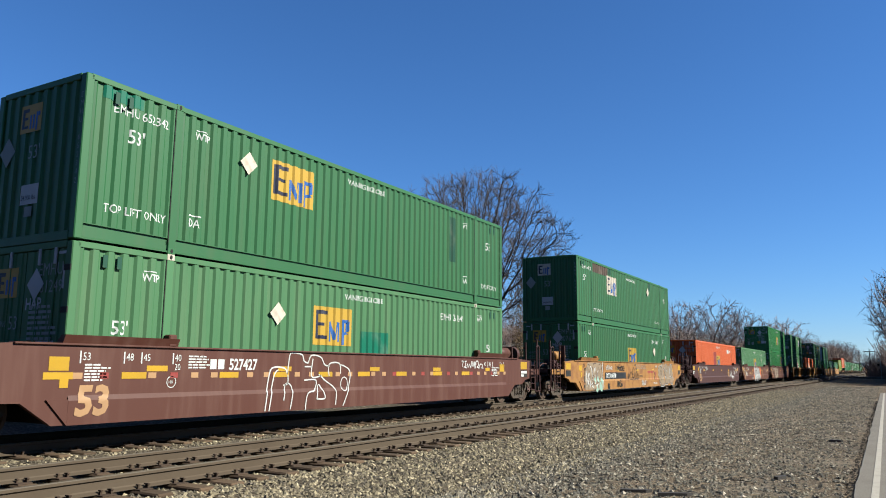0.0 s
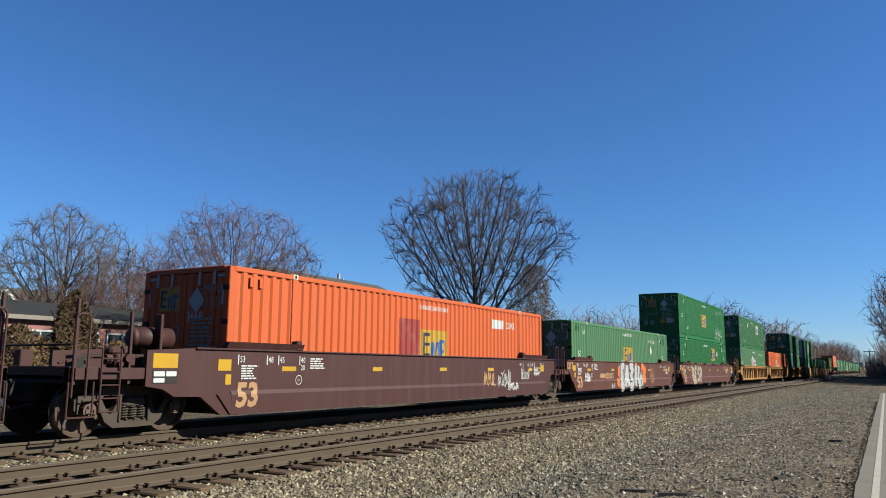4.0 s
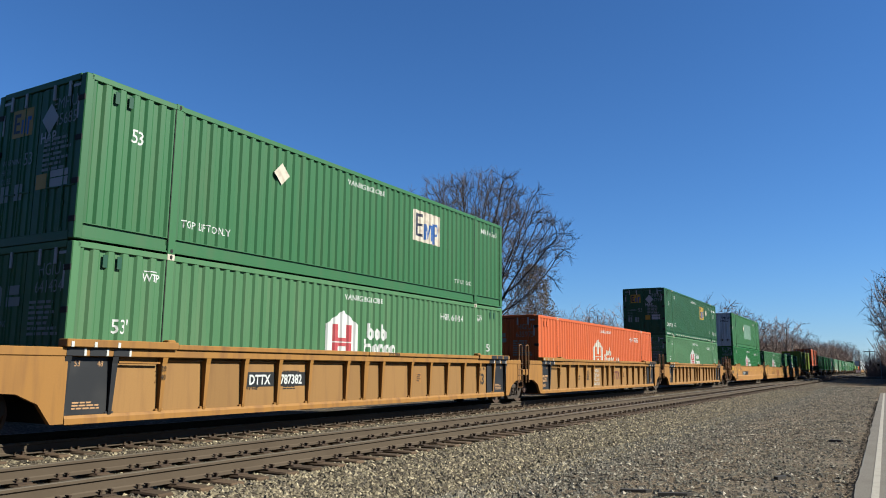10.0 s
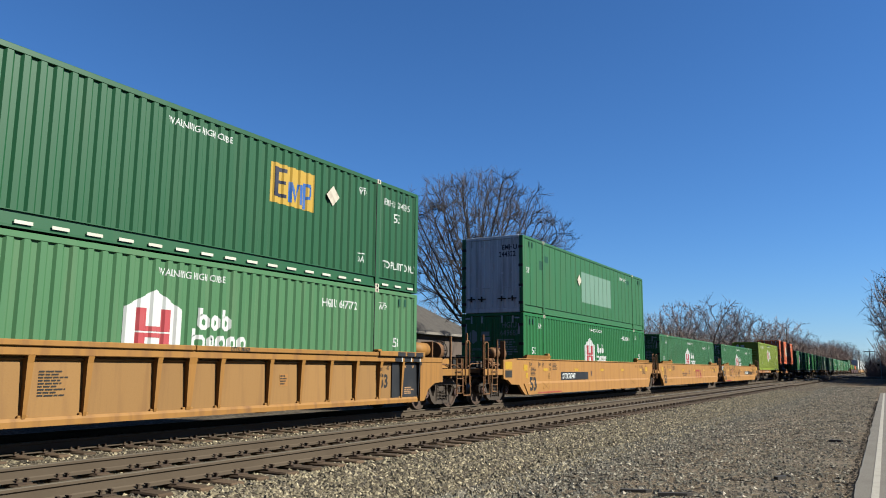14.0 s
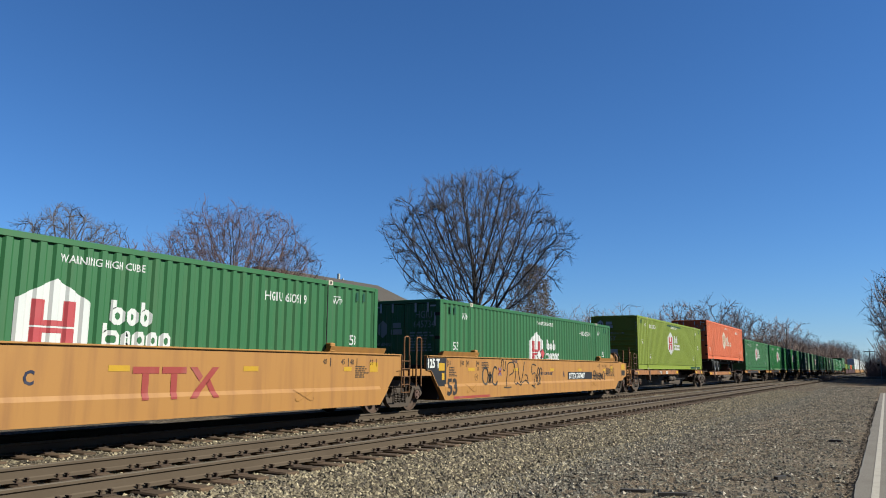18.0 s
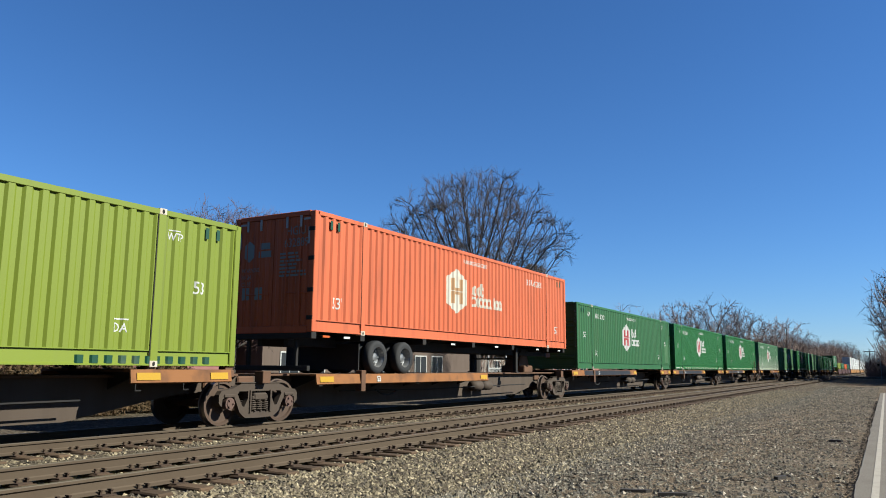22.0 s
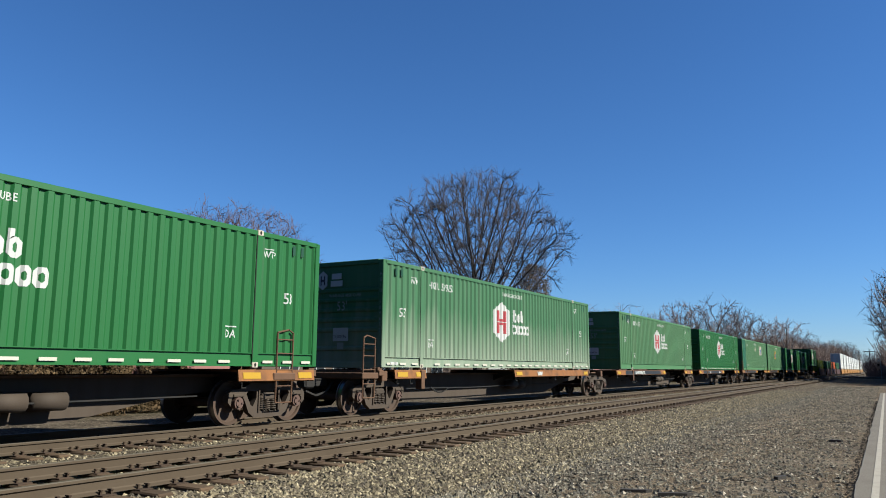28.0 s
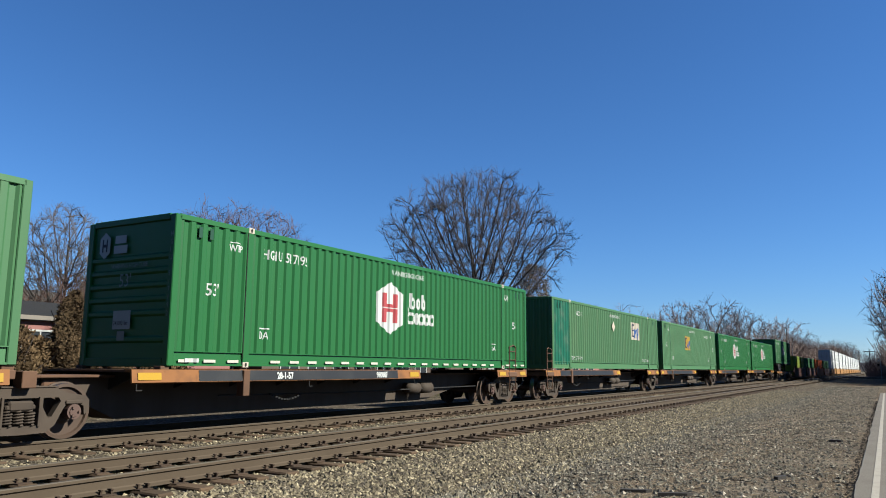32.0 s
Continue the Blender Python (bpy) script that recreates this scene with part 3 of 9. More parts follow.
def front_end(box_ob, paint, spec, rng):
    """A closed end wall: upright folds or lying ribs, with its markings."""
    def wall():
        if spec["end"] == "ribs":
            ring = [(0.07, 0.15), (0.05, 0.15)]
            for zz in (0.45, 0.95, 1.22, 1.49, 1.76, 2.03):
                ring += [(0.05, zz), (0.012, zz + 0.04), (0.012, zz + 0.10), (0.05, zz + 0.14)]
            return prism(ring + [(0.05, 2.80), (0.07, 2.80)], -1.14, 1.14, "x")
        ring = [(-1.14, 0.07), (-1.14, 0.05)]
        for k in range(8):
            a = -1.1 + k * 0.275
            ring += [(a + 0.03, 0.05), (a + 0.07, 0.012), (a + 0.17, 0.012), (a + 0.21, 0.05)]
        return prism(ring + [(1.14, 0.05), (1.14, 0.07)], 0.15, 2.80, "z")
    shared("end_wall", "end_" + spec["end"], wall, paint, box_ob)
    shared("end_header", "door_header", lambda: box((-1.13, 0.0, 2.785), (1.13, 0.12, CH - 0.004), 0.01), paint, box_ob)
    shared("end_sill", "door_sill", lambda: box((-1.13, 0.0, 0.004), (1.13, 0.12, 0.165), 0.01), paint, box_ob)
    y = 0.006
    part("lettering", letters("53'", 0.26), FADED_MARK, box_ob, "", END(-0.25, y, 1.55))
    if spec["logo"][0] == "square":
        part("logo_panel", bars([(0, 0, 0.62, 0.52)]), spec["logo"][3], box_ob, "", END(-0.55, y, 2.05))
        part("logo_shape", bars([(0.05, 0.08, 0.12, 0.45), (0.122, 0.08, 0.24, 0.13), (0.122, 0.38, 0.24, 0.45), (0.122, 0.24, 0.22, 0.29)]), NAVY, box_ob, "", END(-0.55, y - 0.004, 2.05))
        part("logo_shape", bars([(0.28, 0.06, 0.33, 0.32), (0.37, 0.06, 0.42, 0.32), (0.46, 0.02, 0.51, 0.36), (0.515, 0.28, 0.57, 0.36)]), BLUE, box_ob, "", END(-0.55, y - 0.004, 2.05))
        part("placard", poly([(0, -0.28), (0.24, 0), (0, 0.28), (-0.24, 0)]), FADED_MARK, box_ob, "", END(-0.88, y - 0.006, 1.75))
    else:
        part("logo_hexagon", poly([(0, 0.12), (0.16, 0), (0.32, 0.12), (0.32, 0.42), (0.16, 0.54), (0, 0.42)]), DOOR_MARK, box_ob, "", END(-0.92, y, 2.13))
        part("logo_stripe", bars([(0.08, 0.14, 0.12, 0.4), (0.2, 0.14, 0.24, 0.4), (0.122, 0.24, 0.198, 0.3)]), NAVY, box_ob, "", END(-0.92, y - 0.004, 2.13))
        part("logo_word_block", bars([(0, 0.2, 0.34, 0.36), (-0.03, 0, 0.38, 0.16)]), DOOR_MARK, box_ob, "", END(-0.45, y, 2.22))
        part("lettering", letters("WARNING HIGH CUBE", 0.09), FADED_MARK, box_ob, "", END(-0.52, y, 1.92))
    part("label_panel", bars([(0, 0, 0.52, 0.36)]), DOOR_MARK, box_ob, "", END(-0.35, y, 0.72))
    part("lettering", letters("24,000 lbs", 0.09), NAVY, box_ob, "", END(-0.33, y - 0.004, 0.80))
    part("label_panel", bars([(0, 0, 0.22, 0.18)]), FADED_MARK, box_ob, "", END(-0.2, y, 0.50))
    # the number down the corner post
    number = spec.get("number", "")
    bm = bmesh.new()
    for i, ch in enumerate(number):
        if ch != " ":
            t = letters(ch, 0.1)
            me = bpy.data.meshes.new("t")
            t.to_mesh(me)
            t.free()
            me.transform(Matrix.Translation((0, -0.15 * i, 0)))
            bm.from_mesh(me)
            bpy.data.meshes.remove(me)
    if number:
        link_mesh("lettering", to_mesh("lettering", bm), FADED_MARK, box_ob, "", END(1.18, -0.003, 2.45))
    else:
        bm.free()


def container(spec):
    """A 53-foot container. spec: paint, label, logo, number, end, and the small differences."""
    rng = random.Random(spec.get("seed", 1))
    paint = spec["paint"]
    prof = POSTED if spec.get("posted") else FOLDED
    name = "refrigerated_container" if spec.get("posted") else "shipping_container"
    root = thing(name, pose(0, 0, 0), spec["label"], "container", "containers of the freight train")
    far = spec.get("far", False)
    z0, z1 = 0.30, 2.80
    kind = "posted" if spec.get("posted") else "folded"
    shared("side_wall", "side_wall_" + kind, lambda: sheet(prof, z0, z1), paint, root, "", pose(CW, 0, 0))
    shared("side_wall", "side_wall_" + kind, lambda: sheet(prof, z0, z1), paint, root, "", pose(-CW, CL, 0, 0, 0, 180))
    shared("floor", "box_floor", lambda: box((-1.2, 0.1, 0.05), (1.2, CL - 0.1, 0.15)), GRIME, root)
    shared("roof", "box_roof", lambda: box((-1.24, 0.06, 2.83), (1.24, CL - 0.06, 2.885), 0.01), paint, root)
    for s in (-1, 1):
        shared("top_rail", "top_rail%d" % s, lambda: box((CW - 0.055, 0.1, 2.79), (CW, CL - 0.1, 2.895), 0.008), paint, root, "", pose(0, 0, 0) if s > 0 else pose(0, CL, 0, 0, 0, 180))
        def rail():
            bm = bmesh.new()
            return add_prism(bm, [(CW - 0.07, 0.312), (CW - 0.002, 0.305), (CW - 0.002, 0.29), (CW - 0.04, 0.285), (CW - 0.036, 0.07), (CW - 0.006, 0.055), (CW - 0.006, 0.03), (CW - 0.07, 0.03)], 0.12, CL - 0.12, "y")
        shared("bottom_rail", "bottom_rail%d" % s, rail, paint, root, "", pose(0, 0, 0) if s > 0 else pose(0, CL, 0, 0, 0, 180))
        for y in (0.0, CL):
            a, b = (0.0, 0.155) if y == 0 else (CL - 0.155, CL)
            lo, hi = (CW - 0.16, CW) if s > 0 else (-CW, -CW + 0.16)
            shared("corner_post", "corner_post%d%d" % (s, y > 0), lambda: box((lo, a, 0.02), (hi, b, CH - 0.02), 0.015), paint, root)
        for y in (LIFT, CL - LIFT):
            lo, hi = (CW - 0.05, CW + 0.002) if s > 0 else (-CW - 0.002, -CW + 0.05)
            shared("lift_post", "lift_post%d%d" % (s, y > 8), lambda: box((lo, y - 0.085, 0.1), (hi, y + 0.085, 2.80), 0.01), paint, root)
            if not far and s > 0:
                shared("seam", "seam%d" % (y > 8), lambda: box((CW, y - 0.10 if y < 8 else y - 0.105, 0.2), (CW + 0.006, y - 0.088, 2.8)), GRIME, root)
            if far:
                continue
            casting_at(root, s * (CW + 0.006), y, CH - 0.118 + 0.004, CREAM if (s > 0 and not far and not spec.get("no_cream")) else paint, "pale lift casting")
            casting_at(root, s * (CW + 0.006), y, 0.0, CREAM if (s > 0 and spec.get("low_cream")) else paint)
            if s > 0 and not far:
                shared("casting_slot", "casting_slot", lambda: prism([(0.03 * math.cos(a * math.pi / 6), 0.06 + 0.042 * math.sin(a * math.pi / 6)) for a in range(12)], 0, 0.003, "x"), HOLE, root, "", pose(CW + 0.0065, y, CH - 0.114))
                shared("casting_slot", "casting_slot", lambda: bmesh.new(), HOLE, root, "", pose(CW + 0.0065, y, 0.0))
    shared("end_wall", "far_end", lambda: box((-1.14, CL - 0.07, 0.02), (1.14, CL - 0.02, CH - 0.03), 0.01), paint, root)
    if far:
        shared("door", "plain_doors", lambda: box((-1.14, 0.03, 0.02), (1.14, 0.08, CH - 0.03), 0.01), spec.get("door_paint", paint), root)
        for x in (-0.86, -0.42, 0.42, 0.86):
            shared("lock_rod", "plain_rod", lambda: cyl((0, 0.015, 0.12), (0, 0.015, 2.80), 0.02, 6), paint, root, "", pose(x, 0, 0))
        return root
    # the end that faces back along the track
    if spec["end"] == "doors":
        door_end(root, spec.get("door_paint", paint), spec, rng)
    else:
        front_end(root, paint, spec, rng)
    W = lambda nm, bm, mt, y, z, lab="", lift=0.004: on_wall(root, nm, bm, mt, y, z, prof, lab, lift)
    logo = spec["logo"]
    if logo[0] == "square":
        square_logo(root, logo[1], logo[2], 1.46, logo[3], prof)
    elif logo[0] == "hex":
        hex_logo(root, logo[1], logo[2], logo[3], logo[4], prof, logo[5])
    elif logo[0] == "house":
        house_logo(root, logo[1], logo[2], logo[3], logo[4], prof, logo[5])
    ink = spec.get("ink", WHITE)
    if spec.get("warn", True):
        W("lettering", letters("WARNING HIGH CUBE", 0.135, 0.002), ink, 7.28, 2.51)
    for text, y, z, h in spec.get("texts", ()):
        W("lettering", letters(text, h, 0.001 if h < 0.2 else 0.003), ink, y, z)
    if spec.get("caps", True):
        for y in (1.42, CL - 1.42 - 0.4) if not spec.get("wtp_in") else (2.42, CL - 2.85):
            W("lettering", letters("WTP", 0.145, 0.003), ink, y, 2.36)
            W("lettering_bar", bars([(0.02, 0, 0.3, 0.02)]), ink, y, 2.53)
        for y in (2.34, CL - 2.85):
            W("lettering", letters("DA", 0.165, 0.002), ink, y, 0.60)
            W("lettering_bar", bars([(0, 0, 0.3, 0.025)]), ink, y, 0.81)
    for y, z in spec.get("diamonds", ()):
        shared("placard", "placard", lambda: prism([(0, -0.25), (0.25, 0), (0, 0.25), (-0.25, 0)], 0.0, 0.006, "x"), CREAM, root, "diamond placard holder", pose(CW + 0.012, y, z))
    # forklift loops near the top corners; dark green bars paint the shade inside
    for y in (0.62, 0.90, CL - 0.62, CL - 0.90):
        shared("lashing_slot", "lashing_slot", lambda: box((0, -0.045, 0), (0.012, 0.045, 0.22), 0.004), PATCH_SLOT_DARK if paint not in (ORANGE,) else ORANGE, root, "", pose(CW - 0.012, y, 2.5))
    if spec.get("dashes"):
        n = 26
        W("reflective_dashes", bars([(0, 0, 0.34, 0.075)]), WHITE, 0.4, 0.095, lift=0.02)
        for i in range(n):
            y = 0.25 + i * 0.615
            if abs(y - LIFT + 0.15) < 0.3 or abs(y - CL + LIFT + 0.15) < 0.3:
                continue
            shared("reflective_dash", "reflective_dash", lambda: box((0, 0, 0), (0.004, 0.30, 0.055)), CREAM_LOGO, root, "", pose(CW - 0.004, y, 0.095))
    for y0, z0_, y1, z1_, mt in spec.get("patches", ()):
        W("repaint_patch", bars([(0, 0, y1 - y0, z1_ - z0_)]), mt, y0, z0_, "", 0.003)
    for y, z, w, h, seed, n in spec.get("tags", ()):
        for k in range(n):
            c, top = (k + 0.5) * w / n, h * (0.82, 1.0, 0.8, 0.9)[k % 4]
            bm = bmesh.new()
            ribbon(bm, [(c + 0.62 * w / n * math.cos(a) * (1.0 if math.sin(a) > 0 else 0.8), top * (0.5 + 0.5 * math.sin(a))) for a in [2 * math.pi * q / 9 + 0.3 * k for q in range(10)]], 0.032)
            ribbon(bm, [(c - 0.1, top * 0.3), (c, top * 0.62), (c + 0.08, top * 0.35)], 0.03)
            W("graffiti", bm, SPRAY_WHITE, y, z, "white sprayed bubble outline", 0.006 + 0.0006 * k)
    for y, z, w, h in spec.get("smears", ()):
        ring = [(w * (0.5 + 0.5 * math.cos(a)), h * (0.5 + 0.5 * math.sin(a) * (0.55 + 0.45 * math.sin(3 * a + 1)))) for a in [2 * math.pi * q / 22 for q in range(22)]]
        W("paint_smear", poly(ring), SMEAR, y, z, "pale green sprayed smear", 0.005)
    return root


# ---------------------------------------------------------------- trucks (bogies)
WHEEL_R = 0.46
AXLE = 0.89        # half the wheelbase
ROLLING = []       # wheel pairs with their place along the train


def wheel_mesh():
    bm = bmesh.new()
    for s in (-1, 1):
        # tyre, flange and dished disc, turned round the axle
        prof = [(0.60, 0.10), (0.72, 0.10), (0.72, 0.17), (0.69, 0.20), (0.705, 0.37), (0.70, 0.40), (0.66, 0.40), (0.66, 0.485), (0.685, 0.487), (0.695, WHEEL_R), (0.795, WHEEL_R - 0.006), (0.80, 0.40), (0.755, 0.385), (0.75, 0.21), (0.79, 0.17), (0.79, 0.10)]
        n = 28
        rings = []
        for i in range(n):
            a = 2 * math.pi * i / n
            rings.append([bm.verts.new((s * x, r * math.cos(a), r * math.sin(a))) for x, r in prof])
        for i in range(n):
            p, q = rings[i], rings[(i + 1) % n]
            for k in range(len(prof) - 1):
                bm.faces.new((p[k], p[k + 1], q[k + 1], q[k]))
    add_cyl(bm, (-0.72, 0, 0), (0.72, 0, 0), 0.095, 12)
    add_cyl(bm, (0.72, 0, 0), (1.0, 0, 0), 0.075, 10)
    add_cyl(bm, (-1.0, 0, 0), (-0.72, 0, 0), 0.075, 10)
    return bm


def cap_mesh():
    bm = bmesh.new()
    add_cyl(bm, (0.93, 0, 0), (1.06, 0, 0), 0.125, 16)
    add_cyl(bm, (1.06, 0, 0), (1.075, 0, 0), 0.085, 12)
    for k in range(3):
        a = 2 * math.pi * k / 3
        add_cyl(bm, (1.06, 0.072 * math.cos(a), 0.072 * math.sin(a)), (1.10, 0.072 * math.cos(a), 0.072 * math.sin(a)), 0.022, 6)
    return bm


def frame_mesh():
    """One cast side frame with its two windows, spring seat and axle jaws."""
    bm = bmesh.new()
    half = [(0.0, 0.86), (0.55, 0.86), (0.80, 0.76), (1.10, 0.72), (1.17, 0.64), (1.17, 0.48), (1.09, 0.40), (1.07, 0.55), (0.99, 0.585), (0.76, 0.585), (0.70, 0.50), (0.58, 0.26), (0.42, 0.15), (0.0, 0.14)]
    outer = half + [(-y, z) for y, z in reversed(half[1:-1])]
    tri = [(0.36, 0.70), (0.62, 0.70), (0.66, 0.64), (0.52, 0.40), (0.46, 0.38), (0.36, 0.55)]
    mid = [(-0.29, 0.70), (0.29, 0.70), (0.29, 0.27), (-0.29, 0.27)]
    holes = [tri, [(-y, z) for y, z in tri], mid]
    me_verts = []
    for ring in [outer] + holes:
        vs = [bm.verts.new((0.90, y, z)) for y, z in ring]
        es = [bm.edges.new((vs[i], vs[(i + 1) % len(vs)])) for i in range(len(vs))]
        me_verts.append(vs)
    bmesh.ops.triangle_fill(bm, use_beauty=True, use_dissolve=False, edges=list(bm.edges))
    # drop any face filled inside a hole
    def inside(p, ring):
        c = False
        for i in range(len(ring)):
            (y1, z1), (y2, z2) = ring[i], ring[i - 1]
            if (z1 > p[1]) != (z2 > p[1]) and p[0] < (y2 - y1) * (p[1] - z1) / (z2 - z1) + y1:
                c = not c
        return c
    dead = [f for f in bm.faces if any(inside((f.calc_center_median().y, f.calc_center_median().z), h) for h in holes) or not inside((f.calc_center_median().y, f.calc_center_median().z), outer)]
    bmesh.ops.delete(bm, geom=dead, context="FACES_ONLY")
    r = bmesh.ops.extrude_face_region(bm, geom=list(bm.faces))
    for v in r["geom"]:
        if isinstance(v, bmesh.types.BMVert):
            v.co.x += 0.13
    # raised lips along the top and round the axle jaws
    add_box(bm, (0.88, -0.6, 0.86), (1.05, 0.6, 0.885), 0.008)
    for s in (-1, 1):
        add_box(bm, (0.88, s * AXLE - 0.15, 0.585), (1.06, s * AXLE + 0.15, 0.65), 0.012)
        add_box(bm, (0.90, s * 0.30 - 0.02, 0.25), (1.06, s * 0.30 + 0.02, 0.72), 0.006)
    return bm


def spring_mesh():
    bm = bmesh.new()
    turns, seg = 5, 9
    pts = [(0.98 + 0.07 * math.cos(2 * math.pi * i / seg), 0.07 * math.sin(2 * math.pi * i / seg), 0.28 + 0.22 * i / (turns * seg)) for i in range(turns * seg + 1)]
    rings = []
    for k, q in enumerate(pts):
        c = Vector(q)
        out = Vector((q[0] - 0.98, q[1], 0)).normalized()
        rings.append([bm.verts.new(c + out * 0.018), bm.verts.new(c + Vector((0, 0, 0.018))), bm.verts.new(c - out * 0.018), bm.verts.new(c - Vector((0, 0, 0.018)))])
    for p, q in zip(rings, rings[1:]):
        for k in range(4):
            bm.faces.new((p[k], p[(k + 1) % 4], q[(k + 1) % 4], q[k]))
    return bm


def bolster_mesh():
    bm = box((-1.06, -0.2, 0.50), (1.06, 0.2, 0.66), 0.03)
    add_box(bm, (-0.95, -0.24, 0.60), (0.95, 0.24, 0.72), 0.03)
    add_cyl(bm, (0, 0, 0.70), (0, 0, 0.82), 0.22, 14)
    for s in (-1, 1):
        add_cyl(bm, (-0.9, s * 0.42, 0.42), (0.9, s * 0.42, 0.42), 0.05, 8)   # brake beams
    return bm


def truck(car, y, place):
    """A two-axle truck under a wagon, at y in the wagon's space."""
    ob = shared("truck", "truck_bolster", bolster_mesh, TRUCK_STEEL, car, "brown cast-steel truck with coil springs", pose(0, y, 0))
    for s in (0, 180):
        shared("side_frame", "side_frame", frame_mesh, TRUCK_STEEL, ob, "", pose(0, 0, 0, 0, 0, s))
        for k in (-0.18, 0.0, 0.18) if place < 400 and s == 0 else ():
            shared("coil_spring", "coil_spring", spring_mesh, TRUCK_STEEL, ob, "", pose(0, k, 0, 0, 0, s))
        shared("friction_wedge", "friction_wedge", lambda: box((0.93, -0.24, 0.52), (1.045, 0.24, 0.60), 0.02), TRUCK_STEEL, ob, "", pose(0, 0, 0, 0, 0, s))
    for s in (-1, 1):
        wheels = shared("wheelset", "wheelset", wheel_mesh, WHEEL_STEEL, ob, "two steel wheels on one axle", pose(0, s * AXLE, WHEEL_R))
        me = wheels.data
        if len(me.materials) < 3:
            me.materials.append(TREAD)
            me.materials.append(BEARING)
            for f in me.polygons:
                r = math.hypot(f.center[1], f.center[2])
                if r > 0.445 and abs(f.normal[0]) < 0.5:
                    f.material_index = 1
        for side in (0, 180):
            shared("bearing_cap", "bearing_cap", cap_mesh, BEARING, ob, "reddish roller bearing end cap", pose(0, s * AXLE, WHEEL_R, 0, 0, side))
        ROLLING.append((wheels, s * AXLE, place + y + s * AXLE))
    return ob


def ladder(car, x, y, z0, z1, material, w=0.36, rungs=5):
    bm = bmesh.new()
    add_cyl(bm, (x, y, z0), (x, y, z1), 0.018, 6)
    add_cyl(bm, (x, y + w, z0), (x, y + w, z1), 0.018, 6)
    for i in range(rungs):
        zz = z0 + (z1 - z0) * (i + 0.02) / (rungs - 0.2)
        add_cyl(bm, (x, y, zz), (x, y + w, zz), 0.014, 6)
    return part("ladder", bm, material, car)


def grab_posts(car, x, y, material, top=2.05):
    bm = bmesh.new()
    add_path(bm, [(x, y, 0.7), (x, y, top - 0.06), (x, y + 0.05, top), (x, y + 0.2, top), (x, y + 0.25, top - 0.06), (x, y + 0.25, 0.7)], 0.02, 6)
    part("grab_iron", bm, material, car, "tall bent grab iron")


# ---------------------------------------------------------------- well wagons
def coupler(car, y, s):
    bm = box((-0.09, min(y, y + s * 0.85), 0.72), (0.09, max(y, y + s * 0.85), 0.92), 0.02)
    add_box(bm, (-0.17, min(y + s * 0.6, y + s * 0.95), 0.68), (0.17, max(y + s * 0.6, y + s * 0.95), 0.98), 0.04)
    part("coupler", bm, GRIME, car)
    bm = bmesh.new()
    add_path(bm, [(0.25, y, 0.85), (0.3, y + s * 0.3, 0.6), (0.28, y + s * 0.7, 0.5), (0.2, y + s * 1.0, 0.62)], 0.03, 6)
    part("air_hose", bm, GRIME, car)


def end_platform(car, y0, y1, paint, style):
    """The deck over a truck at one end of a well wagon."""
    lo, hi = min(y0, y1), max(y0, y1)
    bm = box((-1.25, lo, 0.92), (1.25, hi, 1.06), 0.01)
    add_box(bm, (-0.35, lo, 0.62), (0.35, hi, 0.92), 0.01)
    part("end_deck", bm, GRIME, car, "dark grimy deck over the truck")
    for s in (-1, 1):
        part("end_sill", box((min(s * 1.27, s * 1.40), lo, 0.98), (max(s * 1.27, s * 1.40), hi, 1.18), 0.01), paint, car)
    if hi - lo > 2:
        for k in range(3):
            y = lo + (k + 0.5) * (hi - lo) / 3
            part("brake_pipe", cyl((-1.1 + 0.3 * k, y - 0.4, 1.12), (0.9, y + 0.3, 1.14), 0.03, 6), GRIME, car)


